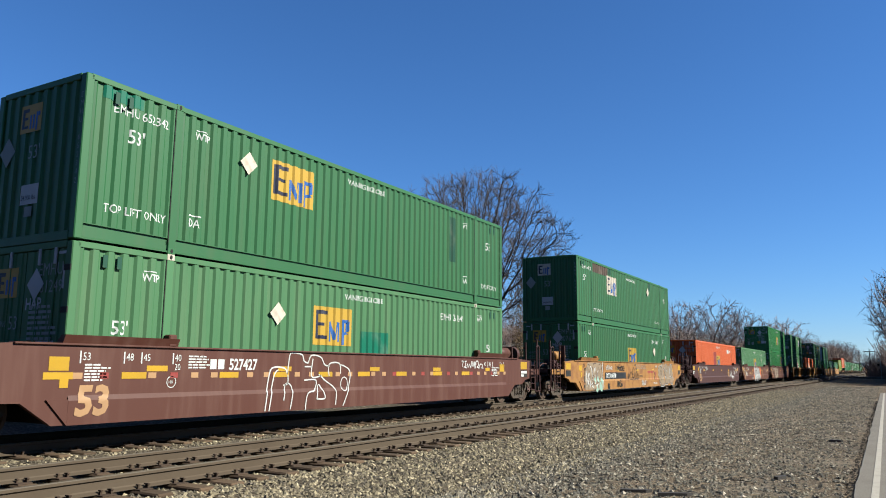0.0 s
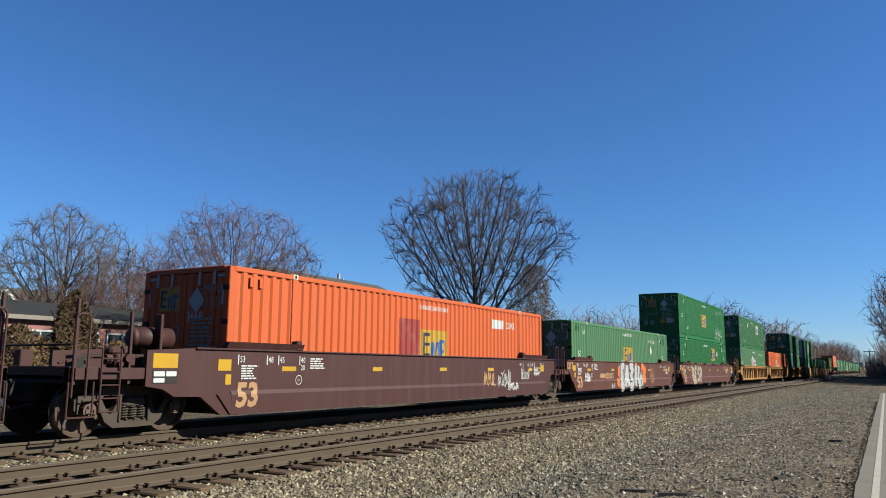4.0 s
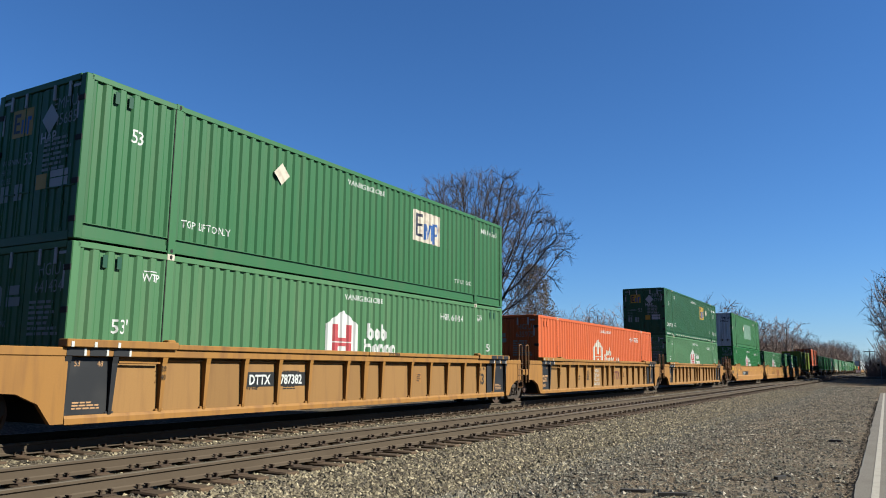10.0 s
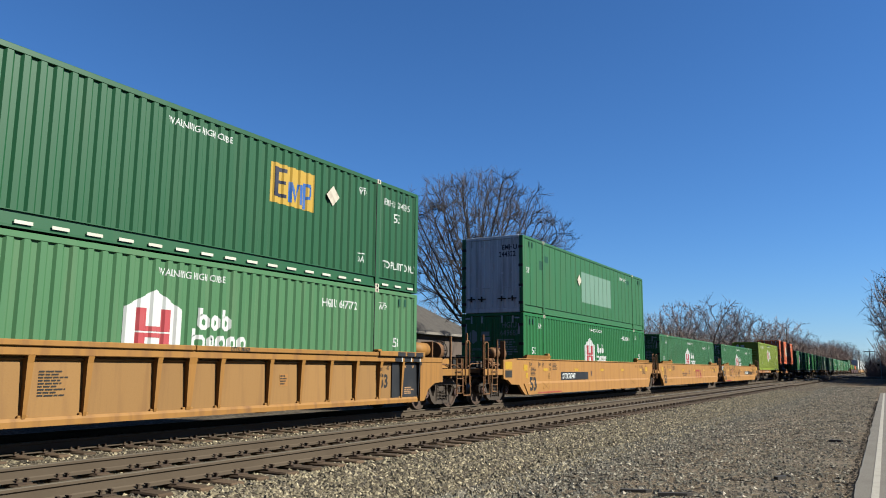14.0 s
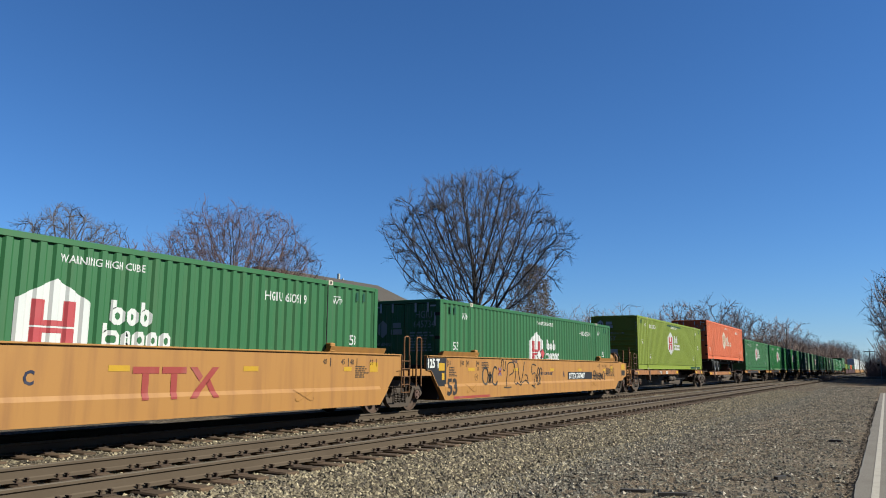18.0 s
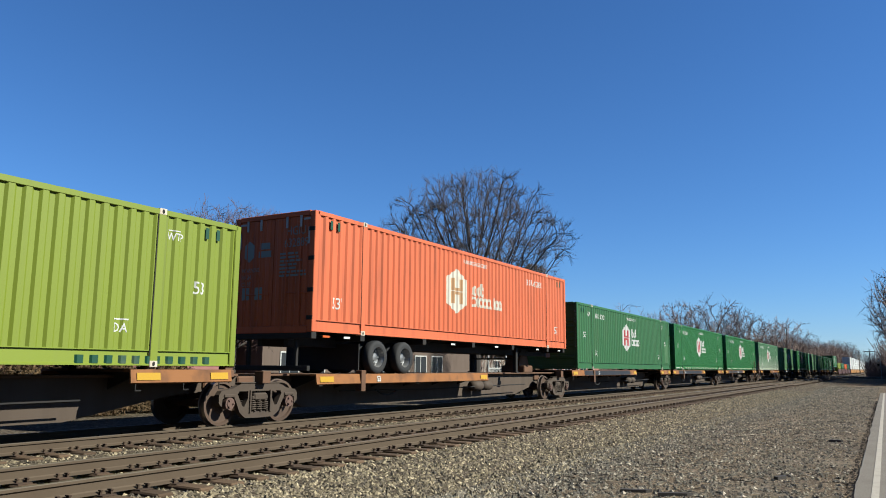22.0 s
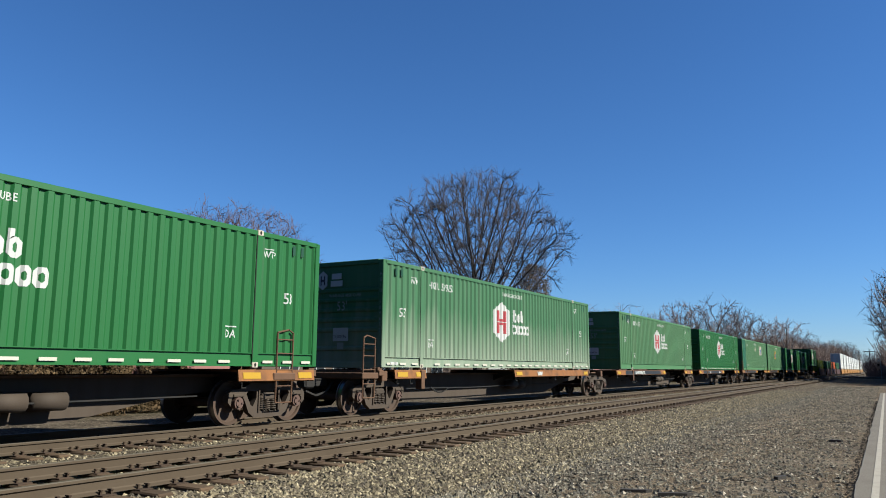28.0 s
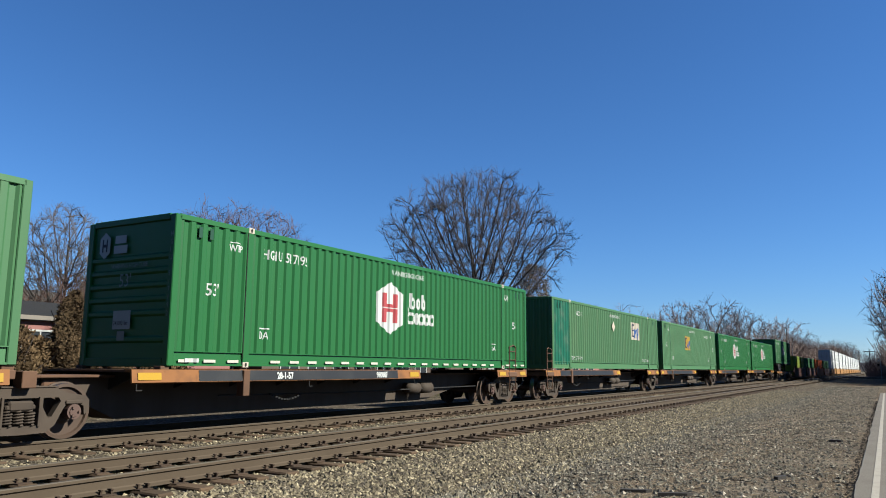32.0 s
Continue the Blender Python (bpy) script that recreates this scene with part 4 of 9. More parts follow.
def smooth_side(car, s, paint, n0, n1):
    """A plate side: sloped ends over the trucks, a crease and raised lips at both ends."""
    x0, x1 = 1.33, 1.43
    short = [(-0.95, 1.55), (-0.95, 1.14), (-0.72, 1.12), (-0.06, 0.36), (0.06, 0.27)]
    long = [(-1.98, 1.49), (-1.98, 0.86), (-1.6, 0.8), (-1.34, 0.66), (-0.72, 0.64), (-0.2, 0.28)]
    a, b = (n0, n1) if s > 0 else (n1, n0)
    near, far = (long if k == "truck" else short for k in (a, b))
    ends = [(-0.9, 1.55)] + near + [(CL - u, v) for u, v in reversed(far)] + [(CL + 0.9, 1.55)]
    ends = [q for k, q in enumerate(ends) if not (abs(q[1] - 1.55) < 0.001 and k in (0, len(ends) - 1) and (near if k == 0 else far) is short)]
    def plate():
        bm = bmesh.new()
        add_prism(bm, ends, x0, x1, "x")
        # lower half leans out to a crease
        add_prism(bm, [(x1 - 0.01, 0.275), (x1 + 0.03, 0.275), (x1 + 0.035, 0.66), (x1 + 0.0005, 0.74), (x1 - 0.01, 0.74)], 0.04, CL - 0.04, "y")
        for e in (0, 1):
            ring = [(-0.33, 0.68), (0.04, 0.68), (0.04, 0.275)]
            add_prism(bm, ring if e == 0 else [(CL - a, b) for a, b in reversed(ring)], x1 - 0.01, x1 + 0.03, "x")
        return bm
    m = pose(0, 0, 0) if s > 0 else pose(0, CL, 0, 0, 0, 180)
    side = shared("side_plate", "smooth_side_%s_%s" % (a, b), plate, paint, car, "", m)
    shared("top_flange", "smooth_flange", lambda: box((x0 - 0.05, -0.9, 1.53), (x1 + 0.04, CL + 0.9, 1.565), 0.008), paint, car, "", m)
    for y in (0.0, CL - 2.2):
        def lip():
            bm = bmesh.new()
            a, b = (-0.12, 2.14) if y == 0 else (CL - 2.14, CL + 0.12)
            return add_prism(bm, [(x0 - 0.04, 1.56), (x1 + 0.01, 1.56), (x1 + 0.07, 1.70), (x1 - 0.03, 1.70), (x0 - 0.04, 1.60)], a, b, "y")
        shared("end_lip", "smooth_lip%d" % (y > 0), lip, paint, car, "raised flared guide lip", m)
    for y in (2.02, CL - 2.02):
        shared("lock_bracket", "lock_bracket", lambda: box((1.30, -0.09, 1.56), (1.46, 0.09, 1.78), 0.02), paint, car, "", (pose(0, y, 0) if s > 0 else pose(0, y, 0, 0, 0, 180)))
    return side


def ribbed_side(car, s, paint, black):
    """A side of box chords with deep posts that taper inwards to the foot, set-back panels, round cut-outs over the trucks."""
    m = pose(0, 0, 0) if s > 0 else pose(0, CL, 0, 0, 0, 180)
    x1, x0 = 1.455, 1.312
    shared("top_chord", "rib_top", lambda: box((1.30, -1.2, 1.36), (x1, CL + 1.2, 1.50), 0.012), paint, car, "", m)
    for i, (u, v) in enumerate(((-0.1, 2.1), (2.12, CL / 2 - 0.01), (CL / 2 + 0.01, CL - 2.12), (CL - 2.1, CL + 0.1))):
        shared("top_guide", "rib_cap%d" % i, lambda: box((1.29, u, 1.505), (x1 + (0.045 if i in (1, 2) else 0.075), v, 1.60 if i in (1, 2) else 1.635), 0.012), paint, car, "yellow guide strip section", m)
    def low():
        bm = bmesh.new()
        return add_prism(bm, [(1.30, 0.28), (1.385, 0.28), (1.385, 0.37), (1.36, 0.42), (1.30, 0.42)], 0.05, CL - 0.05, "y")
    shared("bottom_chord", "rib_bottom", low, paint, car, "", m)
    half = [0.75, 2.13, 3.14, 4.15, 5.17, 6.19, CL / 2 - 0.86, CL / 2]
    ys = sorted([CL / 2 - h for h in half] + [CL / 2] + [CL / 2 + h for h in half])
    edges = [-0.2] + ys[1:-1] + [CL + 0.2]
    for u, v in zip(edges, edges[1:]):
        w = v - u
        shared("side_panel", "rib_panel%d" % round(w * 100), lambda: box((1.302, 0.004, 0.40), (x0, w - 0.004, 1.38)), YELLOW_PANEL, car, "", pose(0, u, 0) if s > 0 else pose(0, CL - u, 0, 0, 0, 180))
    for i, y in enumerate(ys):
        mt = black if s > 0 and (y < 1.0 or i == len(ys) - 1) else paint
        wide = abs(y - CL / 2) < 0.1
        def post():
            k = 1.7 if wide else 1.0
            bm = bmesh.new()
            add_prism(bm, [(x0 - 0.004, 0.405), (1.372, 0.405), (1.385, 0.47), (1.43, 1.25), (x1 - 0.004, 1.365), (x0 - 0.004, 1.365)], -0.048 * k, 0.048 * k, "y")
            for v in bm.verts:
                f = (v.co.z - 0.4) / 0.96
                v.co.y *= 0.62 + 0.55 * f
            for t in (-1, 1):
                add_box(bm, (x0 - 0.004, t * 0.05 * k - 0.035, 0.40), (1.36, t * 0.05 * k + 0.035, 0.46), 0.01)
            return bm
        shared("side_post", "rib_post%d" % wide, post, mt, car, "", pose(0, y, 0) if s > 0 else pose(0, CL - y, 0, 0, 0, 180))
    bm = bmesh.new()
    add_path(bm, [(x0 + 0.03, 1.95, 1.31), (x0 + 0.03, CL - 1.95, 1.31)], 0.018, 6)
    shared("air_pipe", "rib_pipe", lambda: bm, paint, car, "", m)
    for y in (0.0, CL):
        def arch():
            bm = bmesh.new()
            pts = [(-1.20, 1.37), (-1.25, 0.80), (-1.1, 0.80), (-0.8, 0.78), (-0.45, 0.62), (-0.22, 0.30), (0.0, 0.30), (0.0, 1.37)]
            if y > 0:
                pts = [(CL - a, b) for a, b in pts]
            return add_prism(bm, pts, 1.345, x1 - 0.02, "x")
        shared("end_cheek", "rib_arch%d" % (y > 0), arch, paint, car, "rounded cheek plate over the truck", m)
    if s > 0:
        shared("black_panel", "rib_black", lambda: box((x0 + 0.001, -0.38, 0.42), (1.345, 0.38, 1.35), 0.004), black, car, "black stencil panel", pose(0, 0.43, 0))
        shared("black_panel", "rib_black_rear", lambda: box((x0 + 0.001, -0.62, 0.42), (1.347, 0.62, 1.35), 0.004), black, car, "black stencil panel", pose(0, CL - 0.66, 0))
        for k, y in enumerate((CL - 1.3, CL - 0.85, CL - 0.4)):
            shared("black_band", "rib_band", lambda: box((x1 + 0.002, 0, 1.37), (x1 + 0.008, 0.3, 1.495)), black, car, "", pose(0, y, 0))
            shared("white_band", "rib_white", lambda: box((x1 + 0.01, 0, 1.37), (x1 + 0.015, 0.04, 1.495)), WHITE, car, "", pose(0, y + 0.3, 0))
            shared("black_band", "rib_band_high", lambda: box((x1 + 0.076, 0, 1.51), (x1 + 0.08, 0.36, 1.62)), black, car, "", pose(0, y + 0.02, 0))
        for k, y in enumerate((-0.05, 0.36, 0.80)):
            shared("black_band", "rib_band", lambda: box((x1 + 0.002, 0, 1.37), (x1 + 0.008, 0.3, 1.495)), black, car, "", pose(0, y, 0))
            shared("white_band", "rib_white", lambda: box((x1 + 0.01, 0, 1.37), (x1 + 0.015, 0.04, 1.495)), WHITE, car, "", pose(0, y + 0.3, 0))
            shared("white_band", "rib_white2", lambda: box((x1 + 0.077, 0, 1.51), (x1 + 0.082, 0.05, 1.595)), WHITE, car, "", pose(0, y + 0.02, 0))


def on_plate(car, name, bm, material, y, z, x=1.4365, label=""):
    """Flat paint on a smooth wagon side, laid over the crease of the plate. x only orders the coats."""
    for b in (0.66, 0.74):
        geom = list(bm.verts) + list(bm.edges) + list(bm.faces)
        bmesh.ops.bisect_plane(bm, geom=geom, plane_co=(0, b - z, 0), plane_no=(0, 1, 0))
    coat = 0.004 + max(0.0, x - (1.470 if x > 1.46 else 1.4365)) * 0.5
    for v in bm.verts:
        v.co.z += float(np.interp(z + v.co.y, [0.66, 0.74], [1.4655, 1.4305])) + coat
    me = bpy.data.meshes.new(name)
    bm.to_mesh(me)
    bm.free()
    return link_mesh(name, me, material, car, label, SIDE(0, y, z))


def well_wagon(place, spec, front, rear):
    """A 53-foot well wagon. front and rear: how the ends join, 'truck' (own truck, coupler), 'shared' (half of a shared joint with the truck), 'none'."""
    paint = spec["paint"]
    car = thing("well_wagon", pose(TRAIN_X, place, RAIL_Z), spec["label"], "railcar", "well wagons of the freight train")
    rng = random.Random(spec["seed"])
    ribbed = spec.get("ribbed", False)
    for s in (1, -1):
        if ribbed:
            ribbed_side(car, s, paint, BLACK)
        else:
            smooth_side(car, s, paint, front, rear)
    # floor beams of the well and the bulkheads
    for y in (0.3, 2.0, 6.0, 10.1, 14.1, CL - 0.35):
        shared("floor_beam", "well_beam", lambda: box((-1.34, -0.12, 0.26), (1.34, 0.12, 0.355), 0.01), paint, car, "", pose(0, y, 0))
    for s, joint in ((-1, front), (1, rear)):
        if spec.get("plain") and joint == "shared":
            if s < 0:
                end_platform(car, -0.12, -1.6, paint, ribbed)
                truck(car, -1.75, place)
            continue
        y = -0.12 if s < 0 else CL + 0.12
        def bulk():
            return box((-1.32, -0.05, 0.3), (1.32, 0.05, 1.30), 0.01)
        shared("bulkhead", "well_bulkhead", bulk, GRIME, car, "", pose(0, y, 0))
        if joint == "truck":
            e = -3.42 if s < 0 else CL + 3.02
            end_platform(car, y, e, paint if not spec.get("dark_ends") else BROWN_DARK, ribbed)
            coupler(car, e - s * 0.48, s)
            truck(car, -1.87 if s < 0 else CL + 1.85, place)
            x = 1.42
            grab_posts(car, x, e + (0.05 if s < 0 else -0.35), spec.get("irons", paint))
            grab_posts(car, -x, e + (0.05 if s < 0 else -0.35), spec.get("irons", paint))
            ladder(car, x + 0.02, e + (0.55 if s < 0 else -0.95), 0.45, 1.5, spec.get("irons", paint))
            bm = bmesh.new()
            add_path(bm, [(1.40, e, 0.95), (1.40, e, 0.38), (1.40, e - s * 0.45, 0.38), (1.40, e - s * 0.45, 0.95)], 0.018, 6)
            part("sill_step", bm, spec.get("irons", paint), car)
            irons = spec.get("irons", paint)
            for yy, zz in ((e - s * 0.12, 2.3), (e - s * 1.15, 2.15)):
                part("end_post", box((1.30, yy - 0.025, 0.9), (1.36, yy + 0.025, zz), 0.005), irons, car)
            part("end_beam", box((-1.4, min(e, e - s * 0.12), 0.98), (1.4, max(e, e - s * 0.12), 1.2), 0.01), irons, car)
            part("handrail", cyl((-1.3, e - s * 0.08, 1.55), (1.3, e - s * 0.08, 1.55), 0.018, 6), GRIME, car)
            for k in range(7):
                w, yy, xx = rng.uniform(0.08, 0.28), e - s * rng.uniform(0.35, abs(e - y) - 0.2), rng.uniform(-0.9, 1.15)
                part("gear_box", box((xx, yy - w * 0.6, 1.05), (xx + w, yy + w * 0.6, 1.05 + rng.uniform(0.12, 0.5)), 0.015), (GRIME, irons, TRUCK_STEEL)[k % 3], car)
            for k in range(3):
                xx, zz = rng.uniform(0.5, 1.2), rng.uniform(1.15, 1.4)
                bm = bmesh.new()
                add_path(bm, [(xx, e - s * 0.2, zz - 0.1), (xx, e - s * 0.5, zz), (xx + 0.1, (e + y) / 2, zz + 0.02), (xx, y - s * 0.05, zz - 0.05)], 0.022, 6)
                part("air_pipe", bm, (irons, GRIME)[k % 2], car)
            part("side_gusset", prism([(y, 1.18), (y, 1.5), (y + s * 0.45, 1.18)], 1.36, 1.40, "x"), irons, car)
            if s > 0:
                bm = cyl((0.75, e - 1.17, 1.72), (0.75, e - 0.97, 1.72), 0.27, 18)
                add_box(bm, (0.6, e - 1.13, 1.06), (0.9, e - 1.01, 1.6), 0.02)
                part("brake_housing", bm, irons, car, "round handbrake housing", None, False)
                bm = bmesh.new()
                c = Vector((0.78, e - 0.89, 1.74))
                ring = [c + Vector((0.29 * math.cos(q * math.pi / 10), 0, 0.29 * math.sin(q * math.pi / 10))) for q in range(21)]
                add_path(bm, ring, 0.018, 5)
                for q in range(0, 20, 4):
                    add_cyl(bm, c, ring[q], 0.014, 5)
                part("brake_wheel", bm, TRUCK_STEEL, car, "rusty spoked handbrake wheel")
                part("air_reservoir", cyl((0.9, CL + 0.22, 1.74), (0.9, CL + 1.1, 1.74), 0.2, 16), paint, car, "painted air tank lying along the deck", None, True)
                part("bracket_plate", box((0.75, CL + 1.1, 1.06), (1.15, CL + 1.16, 1.98), 0.01), irons, car)
            else:
                bm = cyl((0.95, -1.95, 1.72), (0.95, -1.15, 1.72), 0.2, 16)
                add_cyl(bm, (0.95, -2.02, 1.72), (0.95, -1.95, 1.72), 0.13, 16, 0.2)
                part("air_reservoir", bm, irons if irons is not BROWN_DARK else paint, car, "", None, True)
                part("bracket_plate", box((1.12, -1.62, 1.06), (1.3, -1.56, 2.15), 0.01), irons, car)
                bm = box((1.0, -2.5, 1.2), (1.3, -2.1, 1.42), 0.03)
                add_cyl(bm, (1.15, -2.62, 1.32), (1.15, -2.45, 1.32), 0.09, 10)
                add_cyl(bm, (1.3, -2.3, 1.34), (1.38, -2.3, 1.34), 0.07, 10)
                add_cyl(bm, (1.3, -2.44, 1.24), (1.36, -2.44, 1.24), 0.05, 8)
                add_box(bm, (0.95, -2.55, 1.4), (1.2, -2.15, 1.54), 0.04)
                part("brake_valve", bm, irons, car, "cast brake valve cluster")
        elif joint == "shared":
            e = -1.62 if s < 0 else CL + 1.55
            end_platform(car, y, e, paint, ribbed)
            if s < 0:
                truck(car, -1.75, place)
                bm = box((-0.3, -2.2, 0.72), (0.3, -1.2, 0.98), 0.03)
                part("articulated_joint", bm, GRIME, car)
                grab_posts(car, 1.42, -1.5, spec.get("irons", paint))
            else:
                grab_posts(car, 1.42, CL + 1.1, spec.get("irons", paint))
                ladder(car, 1.44, CL + 0.95, 0.55, 1.55, spec.get("irons", paint), 0.4)
    if spec.get("plain"):
        return car
    X = 1.4705 if not ribbed else 1.39
    zx = {True: 1.376, False: 1.4335}[ribbed]
    def mark(name, bm, material, y, z, label="", x=None):
        if ribbed:
            part(name, bm, material, car, label, SIDE(x or 1.349, y, z))
        else:
            on_plate(car, name, bm, material, y, z, x or 1.4365, label)
    ink = spec.get("ink", WHITE)
    small = spec.get("small_ink", ink)
    if not ribbed:
        for y, t in ((0.25, "53"), (1.07, "48"), (1.42, "45"), (2.10, "40")):
            mark("lettering", letters(t, 0.13), small, y, 1.30)
            mark("lettering_bar", bars([(0, 0, 0.025, 0.2)]), small, y - 0.05, 1.25)
            mark("lettering", letters(t, 0.13), small, CL - y - 0.25, 1.28)
            mark("lettering_bar", bars([(0, 0, 0.025, 0.2)]), small, CL - y + 0.02, 1.23)
        mark("lettering", letters("20", 0.12), small, 2.10, 1.14)
        bm = letters("53", 0.47, 0.025)
        for v in bm.verts:
            v.co.x = v.co.x * 1.15 + v.co.y * 0.12
        mark("lettering", bm, spec.get("big_ink", ink), 0.14, 0.43)
        mark("small_print", fine_print(0.55, 0.26, 5, rng), small, 2.42, 1.16)
        mark("small_print", fine_print(0.5, 0.30, 6, rng), small, 0.3, 0.95)
        mark("small_print", fine_print(0.6, 0.3, 6, rng), small, CL - 1.1, 0.95)
        ring = bmesh.new()
        ribbon(ring, [(0.1 * math.cos(a * math.pi / 4), 0.1 * math.sin(a * math.pi / 4)) for a in range(9)], 0.014)
        mark("stencil_ring", ring, small, 2.05, 0.93)
        mark("lettering", letters("110", 0.06), small, 1.98, 0.90)
        for y, w in spec.get("tape", ((1.5, 0.45), (4.85, 0.42), (8.2, 0.42), (11.3, 0.42), (14.6, 0.3))):
            mark("reflective_tape", bars([(0, 0, w, 0.10)]), YELLOW_TAPE, y, 1.12)
        mark("yellow_label", bars([(0, 0, 0.34, 0.22)]), YELLOW_TAPE, -0.32 if not spec.get("plate125") else -0.30, 1.13, x=1.44)
        mark("yellow_label", bars([(0, 0, 0.15, 0.2)]), YELLOW_TAPE, -0.12, 0.86, x=1.4395)
        mark("yellow_label", bars([(0, 0, 0.35, 0.24)]), YELLOW_TAPE, CL - 0.5, 1.1)
        for joint, u in ((front, -1.85), (rear, CL + 1.2)):
            if joint == "truck":
                mark("yellow_label", bars([(0, 0, 0.55, 0.26)]), YELLOW_TAPE, u, 1.18)
                mark("stencil_board", bars([(0, 0, 0.55, 0.24)]), GRIME, u, 0.9, "framed dark stencil board")
                mark("stencil_board", bars([(0.3, 0.13, 0.53, 0.22), (0.03, 0.13, 0.27, 0.22), (0.03, 0.02, 0.27, 0.1)]), small, u, 0.9, x=1.4405)
        if spec.get("plate125"):
            mt = spec["plate125"]
            part("stencil_plate", prism([(-0.98, 1.50), (-0.98, 1.16), (-0.70, 1.13), (-0.02, 0.37), (0.14, 0.34), (0.14, 1.16), (0.16, 1.50)], 1.4275, 1.4325, "x"), mt, car, "dark stencil plate")
            mark("lettering", letters("125 T", 0.25, 0.016), spec.get("plate_ink", WHITE), -0.95, 1.22, x=1.44)
    else:
        if spec["seed"] != 6:
            mark("lettering", letters("125T", 0.24, 0.012), TAN_LETTER, 0.12, 0.72)
        else:
            for k in range(2):
                mark("number_panel", bars([(0, 0, 0.9, 0.3)]), BLACK, 3.98 + 1.0 * k, 0.80, "black number panel", x=1.3165)
            mark("lettering", letters("DTTX", 0.2, 0.008), WHITE, 4.12, 0.85, x=1.319)
            mark("lettering", letters("787382", 0.2, 0.008), WHITE, 5.06, 0.85, x=1.319)
        mark("lettering", letters("48", 0.1), TAN_LETTER, 0.58, 1.2)
        mark("lettering", letters("53", 0.1), TAN_LETTER, 0.16, 1.2)
        mark("small_print", fine_print(0.5, 0.14, 3, rng), TAN_LETTER, 0.18, 0.5)
        mark("small_print", fine_print(0.5, 0.2, 4, rng), TAN_LETTER, CL - 0.68, 0.5)
        mark("lettering", letters("48", 0.1), TAN_LETTER, CL - 0.72, 1.2)
        mark("lettering", letters("53", 0.1), TAN_LETTER, CL - 0.32, 1.2)
        mark("lettering", letters("53", 0.34, 0.015), GRIME, CL - 1.82, 0.7, x=1.318)
        for u in (1.81, CL - 1.97):
            mark("lettering", letters("20", 0.10), GRIME, u, 1.12, x=1.436)
            mark("lettering", letters("40", 0.10), GRIME, u, 0.97, x=1.432)
        mark("lettering", letters("45", 0.10), GRIME, CL - 1.5, 1.15, x=1.318)
        mark("lettering", letters("DTTX %d" % (787540 + 11 * spec["seed"]), 0.075, 0.003), GRIME, 8.95, 1.52, x=1.503)
        mark("lettering", letters("L 53' 1-3/4\"", 0.07, 0.002), GRIME, 4.02, 0.86, x=1.318)
        mark("lettering", letters("W 8' 9-7/8\"", 0.07, 0.002), GRIME, 4.02, 0.74, x=1.318)
        mark("small_print", fine_print(0.5, 0.42, 9, rng), GRIME, 5.15, 0.72, x=1.318)
        mark("stencil_block", bars([(0, 0, 0.26, 0.26)]), YELLOW_RUST, 10.58, 0.80, x=1.317)
        mark("small_print", fine_print(0.22, 0.22, 4, rng), GRIME, 10.6, 0.82, x=1.319)
        for u in (9.02,) if spec["seed"] == 7 else ():
            mark("red_block_shapes", poly([(0, 0.31), (0.28, 0.31), (0.28, 0.38), (0, 0.38)], [(0.10, 0), (0.18, 0), (0.18, 0.308), (0.10, 0.308)], [(0.31, 0.31), (0.59, 0.31), (0.59, 0.38), (0.31, 0.38)], [(0.41, 0), (0.49, 0), (0.49, 0.308), (0.41, 0.308)], [(0.60, 0), (0.69, 0), (0.96, 0.38), (0.87, 0.38)], [(0.64, 0.38), (0.73, 0.38), (0.80, 0.27), (0.75, 0.21)], [(0.81, 0.18), (0.86, 0.24), (0.97, 0), (0.88, 0)]), DARK_RED, u, 0.72, "dark faded red block shapes", x=1.318)
        if spec["seed"] == 7:
            for row in range(4):
                bm = bmesh.new()
                for q in tag_strokes(300 + row, 6, 1.0, 0.17):
                    ribbon(bm, q, 0.016)
                mark("graffiti", bm, SPRAY_WHITE, 6.05, 1.05 - row * 0.19, "pale scribbled rows", x=1.318)
        for y in (2.0, CL - 2.0):
            shared("lock_bracket", "lock_bracket", lambda: box((1.30, -0.09, 1.56), (1.46, 0.09, 1.78), 0.02), paint, car, "", pose(0, y, -0.1))
        bm = bmesh.new()
        add_path(bm, [(1.40, 0.95, 1.27), (1.40, 1.8, 1.26)], 0.02, 6)
        part("brake_pipe", bm, paint, car)
    return car


